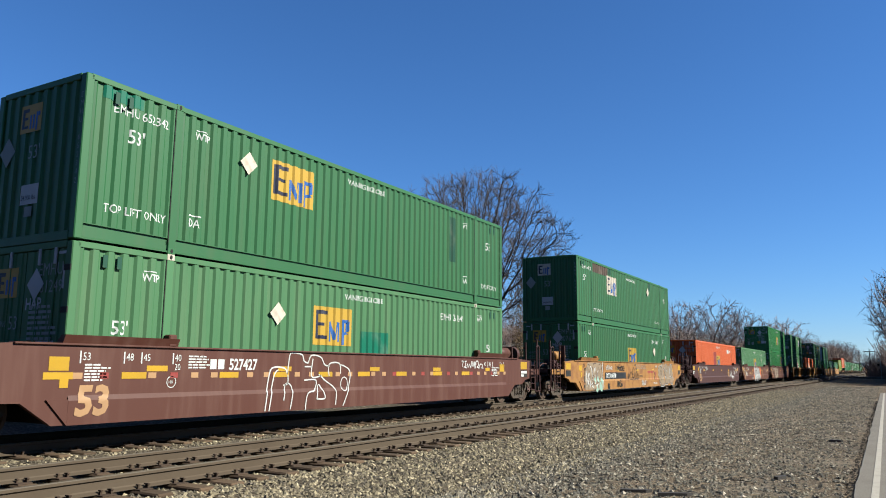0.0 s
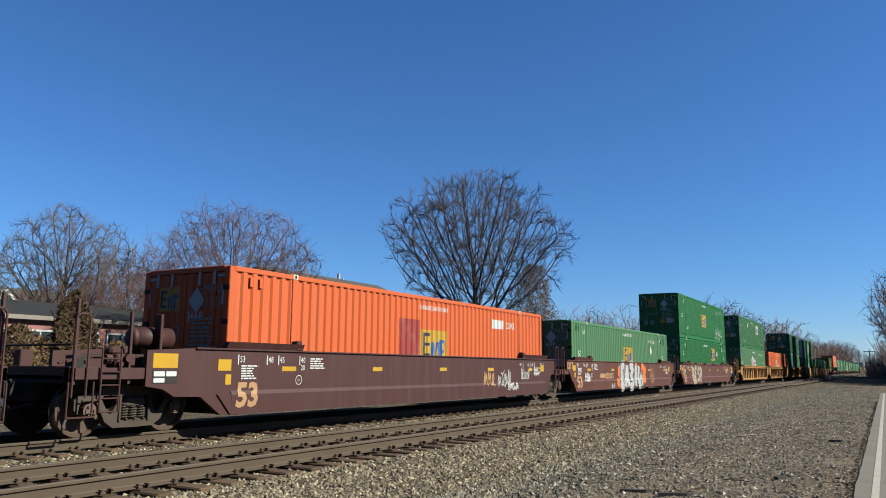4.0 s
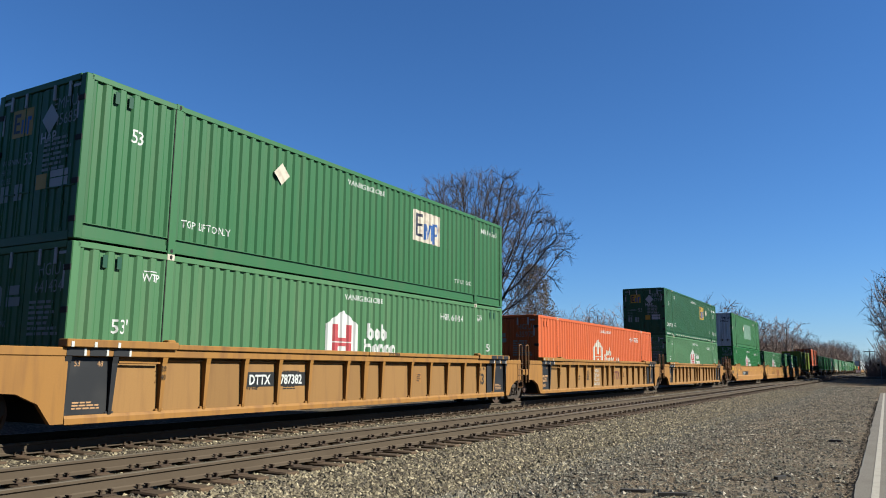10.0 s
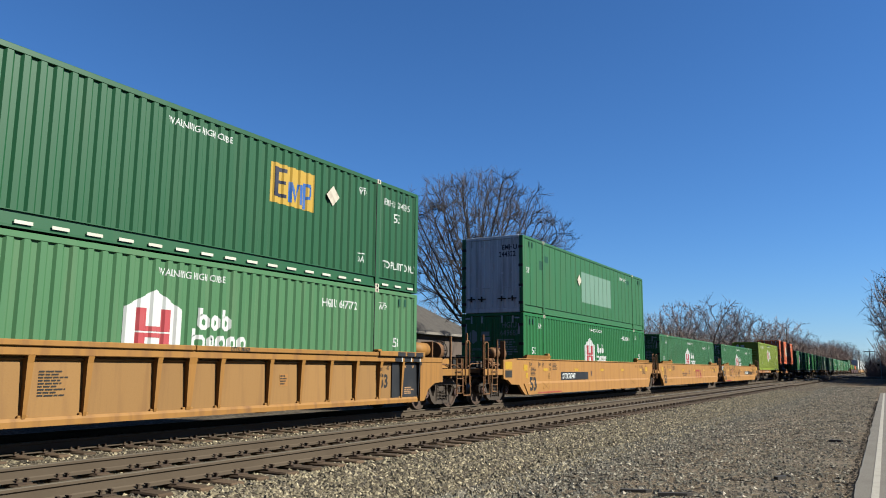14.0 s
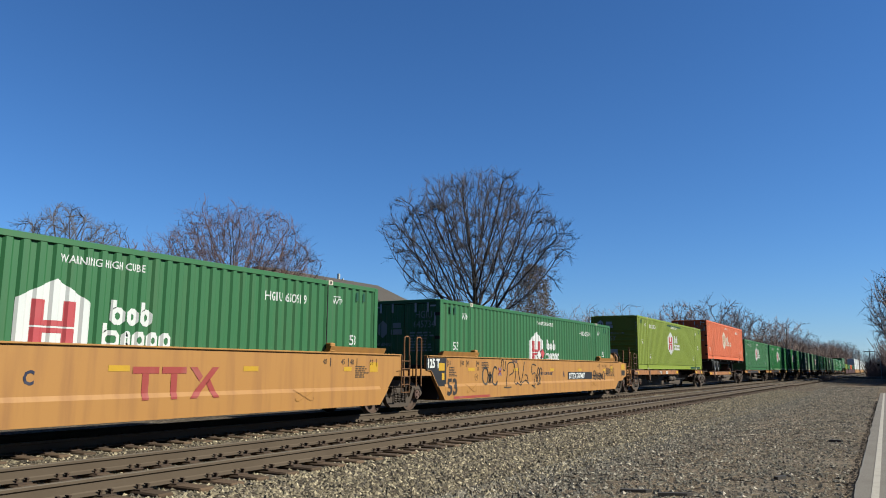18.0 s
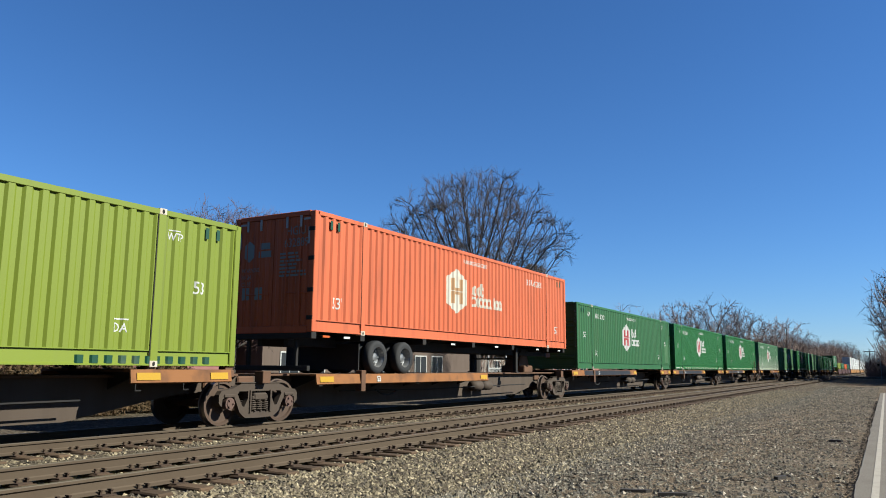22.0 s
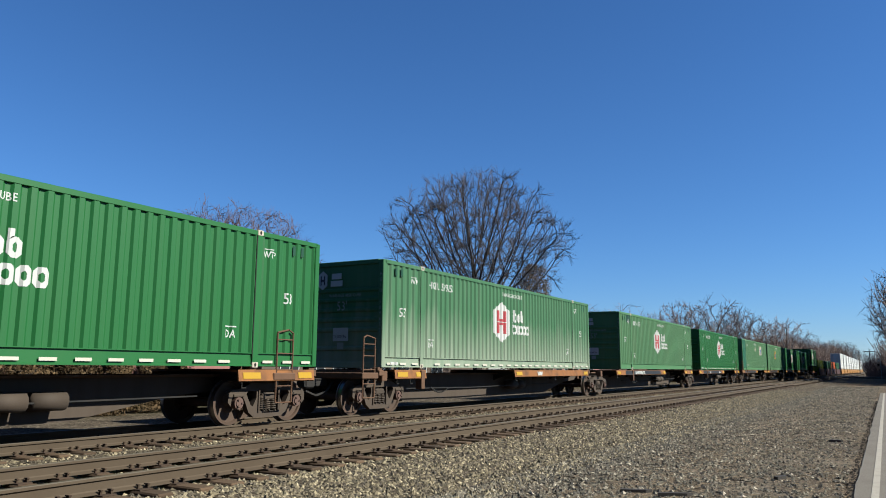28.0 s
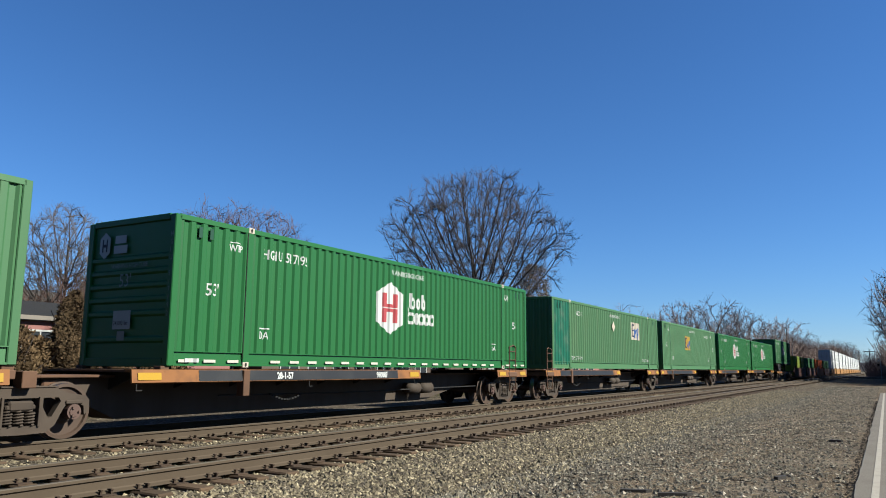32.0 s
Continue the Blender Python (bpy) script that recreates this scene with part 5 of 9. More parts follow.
# ---------------------------------------------------------------- spine wagons
def spine_wagon(place, spec, near_truck, far_truck, coupled_near, coupled_far):
    """One unit of a spine wagon: a deep centre sill with narrow platforms at both container ends."""
    car = thing("spine_wagon", pose(TRAIN_X, place, RAIL_Z), spec["label"], "railcar", "spine wagons of the freight train")
    rng = random.Random(spec["seed"])
    a, b = near_truck, (far_truck if far_truck else CL + 1.2)
    outline = [(a - 0.5, 1.0), (a - 0.5, 0.72), (a + 1.2, 0.70), (a + 2.2, 0.24), (b - 4.2, 0.24), (b - 2.0, 0.62), (b - 0.6, 0.72), (b - 0.2, 1.0)]
    part("centre_sill", prism(outline, -0.33, 0.33, "x"), SPINE_BODY, car, "dusty brown deep centre sill")
    part("sill_flange", box((-0.5, a + 0.6, 1.0), (0.5, b - 0.3, 1.05), 0.01), SPINE_RUST, car)
    dz = spec.get("drop", 0.0)
    segs = spec.get("fascia", ((-0.75, 8.75), (13.6, CL + 0.3)))
    for y0, y1 in segs:
        bm = bmesh.new()
        add_prism(bm, [(1.10, 1.15 - dz), (1.30, 1.15 - dz), (1.335, 0.92 - dz), (1.30, 0.90 - dz), (1.27, 1.10 - dz), (1.10, 1.10 - dz)], y0, y1, "y")
        part("deck_edge", bm, SPINE_YELLOW, car, "worn orange-yellow deck edge")
        bm = bmesh.new()
        add_prism(bm, [(-1.10, 1.15 - dz), (-1.30, 1.15 - dz), (-1.335, 0.92 - dz), (-1.30, 0.90 - dz), (-1.27, 1.10 - dz), (-1.10, 1.10 - dz)], y0, y1, "y")
        part("deck_edge", bm, SPINE_YELLOW, car)
        part("platform", box((-1.12, y0, 1.105 - dz), (1.12, y1, 1.145 - dz)), SPINE_RUST, car)
        n = max(2, int((y1 - y0) / 1.3))
        for i in range(n):
            y = y0 + 0.3 + i * (y1 - y0 - 0.6) / (n - 1)
            shared("cross_arm", "spine_arm", lambda: prism([(-1.25, 1.10), (1.25, 1.10), (0.34, 0.78), (-0.34, 0.78)], -0.03, 0.03, "y"), GRIME, car, "", pose(0, y, -dz))
        for y in (y0 + 0.12, (y0 + y1) / 2, y1 - 0.3):
            bm = bmesh.new()
            add_path(bm, [(1.30, y, 0.92), (1.30, y, 0.78), (1.30, y + 0.12, 0.78)], 0.012, 5)
            part("hook", bm, GRIME, car)
        for y, w in ((y0 + 0.12, 0.5), (y1 - 0.55, 0.45)):
            part("reflective_tape", bars([(0, 0, w, 0.13)]), YELLOW_TAPE, car, "", SIDE(1.342, y, 0.965 - dz) @ Matrix.Rotation(radians(-8), 4, "X"))
    if not dz and spec["seed"] != 100 and segs[0][1] - segs[0][0] > 6:
        bm = bmesh.new()
        add_prism(bm, [(1.302, 1.138), (1.3075, 1.138), (1.3395, 0.93), (1.334, 0.93)], segs[0][0] + 1.5, segs[0][1] - 1.15, "y")
        part("black_panel", bm, BLACK, car, "black middle of the deck edge")
    for y in (0.0, LIFT, CL - LIFT, CL - 0.1) if not dz else ():
        for s in (-1, 1):
            shared("pedestal", "pedestal", lambda: box((-0.1, -0.1, 1.02), (0.1, 0.1, 1.215), 0.01), SPINE_RUST, car, "", pose(s * 1.15, y, 0))
        shared("end_beam", "spine_beam", lambda: box((-1.3, -0.1, 1.0), (1.3, 0.1, 1.14), 0.01), SPINE_RUST, car, "", pose(0, y, 0))
    part("stake", box((1.16, LIFT - 0.09, 0.62), (1.36, LIFT + 0.09, 1.14), 0.01), SPINE_RUST, car)
    # text on the deck edge
    for text, y in spec.get("texts", ()):
        part("lettering", letters(text, 0.14, 0.008), WHITE if not spec.get("dark_text") else GRIME, car, "", SIDE(1.346, y, 0.96 - dz) @ Matrix.Rotation(radians(-8), 4, "X"))
    for y in (5.2, 5.9):
        shared("brake_cylinder", "brake_cylinder", lambda: cyl((0.62, -0.3, 0.62), (0.62, 0.3, 0.62), 0.16, 12), TRUCK_STEEL, car, "", pose(0, y + 4.2, 0), True)
    bm = bmesh.new()
    add_path(bm, [(0.75, 1.8, 0.62), (0.75, 6.0, 0.58), (0.75, CL - 3, 0.62)], 0.018, 6)
    part("brake_rod", bm, GRIME, car)
    bm = bmesh.new()
    for i in range(12):
        y = 3.2 + i * 0.09
        z = 0.62 - 0.14 * math.sin(math.pi * i / 12)
        add_box(bm, (0.83, y, z - 0.02), (0.87, y + 0.075, z + 0.02), 0.006)
    part("chain", bm, GRIME, car)
    truck(car, near_truck, place)
    if far_truck:
        truck(car, far_truck, place)
    for s, on, y in ((-1, coupled_near, a - 0.5), (1, coupled_far, b - 0.2)):
        if on:
            part("end_sill", box((-1.35, min(y, y + s * 0.7), 0.92), (1.35, max(y, y + s * 0.7), 1.08), 0.02), SPINE_RUST, car)
            coupler(car, y + s * 0.5, s)
            bm = bmesh.new()
            yy = y + s * 0.62
            add_path(bm, [(1.30, yy, 0.45), (1.30, yy, 1.95), (1.30, yy - s * 0.15, 2.02), (1.30, yy - s * 0.5, 1.95), (1.30, yy - s * 0.5, 0.45)], 0.02, 6)
            for zz in (0.45, 0.8, 1.15, 1.5, 1.8):
                add_cyl(bm, (1.30, yy, zz), (1.30, yy - s * 0.5, zz), 0.014, 6)
            part("ladder", bm, SPINE_RUST, car)
        else:
            part("articulated_joint", box((-0.4, min(y, y + s * 0.5), 0.74), (0.4, max(y, y + s * 0.5), 1.0), 0.03), SPINE_RUST, car)
    # upright post beside the truck
    part("side_bearing_post", box((0.95, near_truck - 0.12, 0.86), (1.2, near_truck + 0.12, 1.12), 0.01), SPINE_RUST, car)
    return car


def chassis(place, deck):
    """A road trailer chassis that carries a container on the wagon."""
    ch = thing("trailer_chassis", pose(TRAIN_X, place, RAIL_Z), "black road trailer chassis with double wheels riding on a spine wagon", "trailer")
    for x in (-0.42, 0.42):
        part("frame_rail", box((x - 0.06, 0.1, 1.70), (x + 0.06, CL - 0.2, 1.98), 0.01), GRIME, ch)
    for y in (0.1, 2.0, 5.0, 8.0, 11.0, 14.2, CL - 0.25):
        part("cross_beam", box((-1.28, y - 0.09, 1.86), (1.28, y + 0.09, 2.02), 0.01), GRIME, ch)
    for y in (2.72, 4.0):
        part("axle", cyl((-1.0, y, 1.475), (1.0, y, 1.475), 0.07, 10), GRIME, ch)
        for s in (-1, 1):
            for x in (1.14, 0.80):
                def tyre():
                    bm = bmesh.new()
                    prof = [(-0.13, 0.26), (-0.14, 0.33), (-0.12, 0.405), (-0.08, 0.43), (0.08, 0.43), (0.12, 0.405), (0.14, 0.33), (0.13, 0.26)]
                    n = 28
                    rings = [[bm.verts.new((x_, r * math.cos(2 * math.pi * i / n), r * math.sin(2 * math.pi * i / n))) for x_, r in prof] for i in range(n)]
                    for i in range(n):
                        p, q = rings[i], rings[(i + 1) % n]
                        for k in range(len(prof) - 1):
                            bm.faces.new((p[k], p[k + 1], q[k + 1], q[k]))
                    return bm
                w = shared("tyre", "tyre", tyre, RUBBER, ch, "black dusty road tyre", pose(s * x, y, 1.475), True)
                def rim():
                    bm = bmesh.new()
                    prof = [(0.12, 0.265), (0.06, 0.24), (-0.03, 0.22), (-0.05, 0.12), (0.02, 0.10), (0.04, 0.0)]
                    n = 20
                    rings = [[bm.verts.new((x_, r * math.cos(2 * math.pi * i / n), r * math.sin(2 * math.pi * i / n))) for x_, r in prof] for i in range(n)]
                    for i in range(n):
                        p, q = rings[i], rings[(i + 1) % n]
                        for k in range(len(prof) - 1):
                            bm.faces.new((p[k], p[k + 1], q[k + 1], q[k]))
                    for k in range(5):
                        t = 2 * math.pi * k / 5
                        add_cyl(bm, (-0.04, 0.17 * math.cos(t), 0.17 * math.sin(t)), (0.0, 0.17 * math.cos(t), 0.17 * math.sin(t)), 0.03, 8)
                    return bm
                shared("wheel_rim", "wheel_rim", rim, ALLOY, ch, "", pose(s * x, y, 1.475, 0, 0, 0 if s > 0 else 180))
    part("mud_flap", box((-1.2, 1.95, 1.15), (1.2, 1.98, 1.8)), GRIME, ch)
    bm = box((-1.15, 0.05, 1.12), (1.15, 0.15, 1.24), 0.01)
    for x in (-0.75, 0.75):
        add_box(bm, (x - 0.05, 0.06, 1.2), (x + 0.05, 0.14, 1.9), 0.01)
    part("underride_guard", bm, GRIME, ch)
    for x in (-0.9, 0.9):
        bm = box((x - 0.07, 11.9, 1.06), (x + 0.07, 12.05, 1.95), 0.01)
        add_box(bm, (x - 0.12, 11.85, 1.05), (x + 0.12, 12.1, 1.09))
        part("landing_leg", bm, GRIME, ch)
    bm = bmesh.new()
    add_cyl(bm, (-0.9, 11.97, 1.55), (0.9, 11.97, 1.55), 0.03, 8)
    add_path(bm, [(0.85, 12.0, 1.4), (0.6, 13.2, 1.9)], 0.03, 6)
    part("leg_brace", bm, GRIME, ch)
    bm = box((-0.5, 13.7, 1.05), (0.5, 14.5, 1.32), 0.03)
    add_prism(bm, [(13.6, 1.3), (14.6, 1.3), (14.3, 1.86), (13.9, 1.86)], -0.3, 0.3, "x")
    part("hitch_stand", bm, SPINE_RUST, ch, "rusty trailer hitch stand")
    for y in (0.4, 1.2, 6.5, 9.5, 13.0, 15.2):
        part("side_reflector", bars([(0, 0, 0.25, 0.05)]), WHITE if y > 1 else AMBER, ch, "", SIDE(1.30, y, 1.90))
    return ch


# ---------------------------------------------------------------- the train
BOXES = []      # container, its place along the train, its height over the rail
WAGONS = []     # wagon or chassis, its place along the train
UP, LOW, FLAT = 3.27, 0.36, 1.19

EMP_TEXT = (("53'", 0.85, 1.38, 0.25), ("53", CL - 1.15, 1.38, 0.25))
SQ, HEX, HOUSE = "square", "hex", "house"


def put(spec, place, height):
    c = container(spec)
    c.matrix_basis = pose(TRAIN_X, place, RAIL_Z + height)
    BOXES.append((c, place, height))
    return c


def emp(number, paint, y, z, panel, **more):
    d = dict(paint=paint, logo=(SQ, y, z, panel), number=number, end="doors", diamonds=((12.38, 1.85),), texts=EMP_TEXT + ((number, 12.0, 2.28, 0.2),), label="green corrugated steel container with a square logo panel", hap=True, seed=len(BOXES) + 3)
    d.update(more)
    return d


def hub(number, paint, kind, **more):
    shape = (kind, 6.62, 0.90 if kind == HEX else 0.96, WHITE, RED, "short")
    d = dict(paint=paint, logo=shape, number=number, end="doors" if kind == HOUSE else "ribs", texts=(("53'", 0.85, 1.40, 0.25), ("53", CL - 1.15, 1.40, 0.25)) + (((number, 2.38, 2.32, 0.22),) if kind == HEX else ((number, 12.0, 2.28, 0.2),)), label="green corrugated steel container with a white barred logo shape", seed=len(BOXES) + 3, low_cream=kind == HEX)
    d.update(more)
    return d


PLACES = [7.45, 31.10, 54.68, 74.08, 93.71, 117.31, 136.65, 156.23, 179.72, 199.15, 218.53]
WELLS = [
    dict(paint=BROWN, label="brown steel well wagon with white sprayed outlines", ink=WHITE, big_ink=TAN_LETTER, seed=1, irons=BROWN_DARK),
    dict(paint=YELLOW_RUST, label="rusty yellow well wagon covered in graffiti", ink=GRIME, seed=2, irons=BROWN_DARK),
    dict(paint=BROWN_DARK, label="dark brown well wagon with pale stencils", ink=TAN_LETTER, small_ink=WHITE, seed=3, irons=BROWN_DARK),
    dict(paint=BROWN, label="brown well wagon with a large white and orange graffiti piece", ink=TAN_LETTER, small_ink=WHITE, seed=4, plate125=BROWN, plate_ink=TAN_LETTER, irons=BROWN_DARK),
    dict(paint=BROWN, label="brown well wagon with white graffiti", ink=TAN_LETTER, small_ink=WHITE, seed=5, plate125=BROWN, plate_ink=TAN_LETTER, irons=BROWN_DARK),
    dict(paint=YELLOW_WORN, label="weathered yellow well wagon with ribbed sides", irons=IRON_RUST, ribbed=True, seed=6),
    dict(paint=YELLOW_WORN, label="weathered yellow well wagon with ribbed sides and black stencil panels", irons=IRON_RUST, ribbed=True, seed=7),
    dict(paint=YELLOW_WORN, label="weathered yellow well wagon with ribbed sides and black stencil panels", irons=IRON_RUST, ribbed=True, seed=8),
    dict(paint=YELLOW_CAR, label="yellow well wagon with smooth side and black number panel", irons=IRON_RUST, ink=GRIME, seed=9),
    dict(paint=YELLOW_CAR, label="yellow well wagon with smooth side and red block shapes", irons=IRON_RUST, ink=GRIME, seed=10),
    dict(paint=YELLOW_CAR, label="yellow well wagon with black tags along its plate side", irons=IRON_RUST, ink=GRIME, seed=11, plate125=BLACK),
]
JOINTS = ["C", "C", "C", "A", "A", "C", "A", "A", "C", "A", "A", "C"]   # how each wagon joins the one before it; the last is the joint behind
cars = []
for i, (place, spec) in enumerate(zip(PLACES, WELLS)):
    front = "truck" if JOINTS[i] == "C" else "shared"
    rear = "truck" if JOINTS[i + 1] == "C" else "shared"
    car = well_wagon(place, spec, front, rear)
    cars.append(car)
    WAGONS.append((car, place))


def wagon_mark(i, name, bm, material, y, z, x=1.4365, label=""):
    return on_plate(cars[i], name, bm, material, y, z, x, label)


def spray(i, seed, count, y, z, w, h, width, material, x=1.476, name="graffiti", label=""):
    bm = bmesh.new()
    for s in tag_strokes(seed, count, w, h):
        ribbon(bm, s, width)
    return on_plate(cars[i], name, bm, material, y, z, x, label)


HOOK = (((0.80, 1.0), (0.25, 0.92), (0.25, 0.5), (0.06, 0.0)), ((0.25, 0.52), (0.62, 0.58)), ((0.1, 0.05), (0.4, 0.03), (0.66, 0.14)))
PEAK = (((0.0, 0.0), (0.25, 0.55), (0.4, 1.0)), ((0.4, 1.0), (0.62, 0.5), (0.8, 0.0)), ((0.25, 0.32), (0.62, 0.34)))
ZIGZAG = (((0.1, 0.92), (0.5, 1.0), (0.85, 0.92)), ((0.85, 0.92), (0.45, 0.55), (0.28, 0.42)), ((0.28, 0.42), (0.7, 0.3), (0.6, 0.06), (0.1, 0.02)))
POST = (((0.62, 1.0), (0.55, 0.5), (0.45, 0.0)),)
BOOT = (((0.3, 1.0), (0.22, 0.5), (0.16, 0.08)), ((0.16, 0.08), (0.6, 0.12), (0.78, 0.42), (0.98, 0.3), (0.96, 0.0)))
BELLY = (((0.12, 1.0), (0.2, 0.5), (0.02, 0.3)), ((0.2, 0.85), (0.78, 0.75), (0.45, 0.5), (0.95, 0.28), (0.75, 0.0), (0.05, 0.28)))
SNAKE = (((0.98, 1.0), (0.5, 0.86), (0.32, 0.62), (0.85, 0.45), (0.72, 0.12), (0.05, 0.16)),)
FLAG = (((0.25, 0.95), (0.4, 0.4), (0.42, -0.05)), ((0.25, 0.95), (0.8, 0.85), (0.98, 0.58), (0.4, 0.42)))


def painted_piece(i, shapes, y, z, w, h, coats, lean=0.0):
    """A row of fat sprayed shapes, each in several coats (width, paint), the lower coats wider."""
    cell = w / len(shapes)
    for k, shape in enumerate(shapes):
        for c, (width, material) in enumerate(coats):
            bm = bmesh.new()
            for n, line in enumerate(shape):
                n0 = len(bm.verts)
                ribbon(bm, [(u * cell * 1.08 + lean * v * h, v * h) for u, v in line], width)
                bm.verts.ensure_lookup_table()
                for q in bm.verts[n0:]:
                    q.co.z += 0.0004 * n
            on_plate(cars[i], "graffiti", bm, material, y + k * cell, z, 1.4785 + 0.008 * c + 0.0012 * k, "fat sprayed shape in a dark outline")


def scrawl(i, lines, width, material, x=1.478, label=""):
    """Sprayed lines, each a part of its own, in the wagon's (y, z)."""
    for pts in lines:
        bm = bmesh.new()
        y0, z0 = pts[0]
        ribbon(bm, [(a - y0, b - z0) for a, b in pts], width)
        on_plate(cars[i], "graffiti", bm, material, y0, z0, x, label)


def oval(y, z, ry, rz, n=10):
    return [(y + ry * math.cos(2 * math.pi * k / n), z + rz * math.sin(2 * math.pi * k / n)) for k in range(n + 1)]


# first wagon: number, red and yellow tape, white outlines
wagon_mark(0, "lettering", letters("527427", 0.22, 0.008), WHITE, 3.44, 1.15)
wagon_mark(0, "owner_mark_bars", bars([(0, 0, 0.16, 0.19), (0.2, 0, 0.36, 0.19)]), WHITE, 2.95, 1.16)
for k in range(34):
    y = 0.1 + k * 0.48
    wagon_mark(0, "reflective_tape", bars([(0, 0, 0.17, 0.10)]), (TAN_LETTER, RED_DULL, TAN_LETTER)[k % 3], y, 1.0)
for k, y in enumerate((-0.4, 1.0, 3.2, 4.7, 6.2, 7.7, 9.4, 11.3, 13.0)):
    wagon_mark(0, "reflective_tape", bars([(0, 0, 0.5, 0.11)]), YELLOW_TAPE, y, 0.995, 1.4385)
scrawl(0, (((4.46, 0.3), (4.58, 1.05), (4.72, 1.2), (5.05, 1.18), (5.14, 1.06)), ((4.58, 0.3), (4.72, 1.0), (4.85, 1.15)), ((5.14, 1.06), (5.2, 1.46), (5.3, 1.52), (5.6, 1.48), (5.68, 1.34), (5.82, 1.3)),
           ((5.82, 1.3), (5.92, 1.47), (6.25, 1.44), (6.4, 1.27), (6.58, 1.24)), ((6.58, 1.0), (6.56, 1.28), (6.95, 1.3), (7.0, 1.05)), ((7.02, 1.27), (7.3, 1.18), (7.38, 1.02), (7.3, 0.7), (7.08, 0.3)),
           ((5.24, 0.31), (5.3, 0.75), (5.1, 0.85), (5.02, 0.5)), ((5.73, 0.28), (5.8, 0.62), (6.05, 0.7), (6.1, 0.92), (5.7, 0.92)), ((6.8, 0.34), (6.8, 0.7), (6.45, 0.9), (6.2, 1.05)),
           ((6.12, 0.5), (6.42, 0.52), (6.2, 0.82), (6.12, 0.5)), ((5.16, 1.04), (5.16, 0.86), (5.02, 0.82)), ((5.7, 1.22), (5.95, 1.22)), ((5.98, 1.4), (5.95, 1.0), (6.3, 1.02))), 0.032, SPRAY_WHITE, 1.478, "white sprayed outline")
scrawl(0, (oval(7.15, 0.82, 0.13, 0.16),), 0.025, SPRAY_WHITE)
spray(0, 77, 5, 13.0, 1.2, 1.6, 0.25, 0.03, SPRAY_WHITE, 1.438)
# second wagon: black number panel and heavy graffiti
wagon_mark(1, "number_panel", bars([(0, 0, 3.25, 0.30)]), BLACK, 3.1, 0.75, 1.480, "black number panel")
wagon_mark(1, "lettering", letters("DTTX 646788", 0.21, 0.01), WHITE, 3.28, 0.80, 1.484)
wagon_mark(1, "red_block_shapes", poly([(0, 0.4), (0.55, 0.4), (0.55, 0.5), (0, 0.5)], [(0.22, 0), (0.34, 0), (0.34, 0.398), (0.22, 0.398)], [(0.62, 0.4), (1.17, 0.4), (1.17, 0.5), (0.62, 0.5)], [(0.84, 0), (0.96, 0), (0.96, 0.398), (0.84, 0.398)], [(1.25, 0), (1.39, 0), (1.87, 0.5), (1.73, 0.5)], [(1.25, 0.5), (1.39, 0.5), (1.55, 0.335), (1.48, 0.27)], [(1.64, 0.24), (1.70, 0.30), (1.87, 0), (1.75, 0)]), RED_DULL, 10.35, 0.62, 1.480, "faded red block shapes")
on_plate(cars[1], "repaint_panel", poly([(0, 0), (2.6, 0), (2.65, 0.58), (0.1, 0.6)]), YELLOW_CAR, 9.85, 0.58, 1.4775, "cleaner yellow repainted panel")
on_plate(cars[1], "graffiti", poly([(0.15, 0.02), (2.65, 0.02), (2.35, 1.2), (0.6, 1.2), (0.2, 0.7)]), SPRAY_TAN, 0.15, 0.29, 1.4775, "tan ground of a graffiti piece")
bm = bmesh.new()
rg = random.Random(4)
for k, (u, v, r) in enumerate(((1.15, 0.42, 0.16), (1.5, 0.3, 0.17), (1.85, 0.42, 0.2), (2.1, 0.3, 0.16), (1.3, 0.68, 0.12), (1.7, 0.7, 0.13), (2.2, 0.62, 0.14))):
    n = 12
    bm.faces.new([bm.verts.new((u + r * rg.uniform(0.8, 1.15) * math.cos(a * math.pi / 6), v + r * 1.1 * rg.uniform(0.8, 1.15) * math.sin(a * math.pi / 6), 0.0006 * k)) for a in range(n)])
on_plate(cars[1], "graffiti", bm, SPRAY_MINT, 0.35, 0.05, 1.482, "mint sprayed blobs")
on_plate(cars[1], "graffiti", fat_piece(47, 3, 2.0, 1.05, 0.26), SPRAY_BROWN, 0.55, 0.34, 1.4785, "")
on_plate(cars[1], "graffiti", fat_piece(47, 3, 2.0, 1.05, 0.17), SPRAY_TAN, 0.55, 0.34, 1.483, "")
spray(1, 12, 4, 0.45, 0.35, 2.1, 1.0, 0.05, SPRAY_WHITE, 1.484)
spray(1, 13, 3, 0.5, 0.4, 2.0, 0.9, 0.04, SPRAY_BROWN, 1.486)
on_plate(cars[1], "graffiti", bars([(0, 0, 0.05, 1.2)]), SPRAY_WHITE, 2.72, 0.33, 1.487, "")
spray(1, 14, 5, 6.6, 0.62, 2.4, 0.7, 0.035, SPRAY_BLACK, 1.482)
spray(1, 15, 6, 4.6, 1.15, 1.4, 0.3, 0.02, SPRAY_BROWN, 1.482)
spray(1, 25, 5, 8.0, 1.2, 2.4, 0.28, 0.02, SPRAY_GREY, 1.482)
spray(1, 26, 5, 9.05, 0.34, 0.9, 0.36, 0.03, SPRAY_WHITE, 1.483)
spray(1, 27, 6, 11.4, 0.40, 0.8, 0.14, 0.018, SPRAY_WHITE, 1.484)
spray(1, 28, 4, 11.9, 1.28, 0.45, 0.16, 0.022, SPRAY_WHITE, 1.484)
wagon_mark(1, "stencil_patch", bars([(0, 0, 0.95, 0.2)]), YELLOW_CAR, 8.55, 0.76, 1.479)
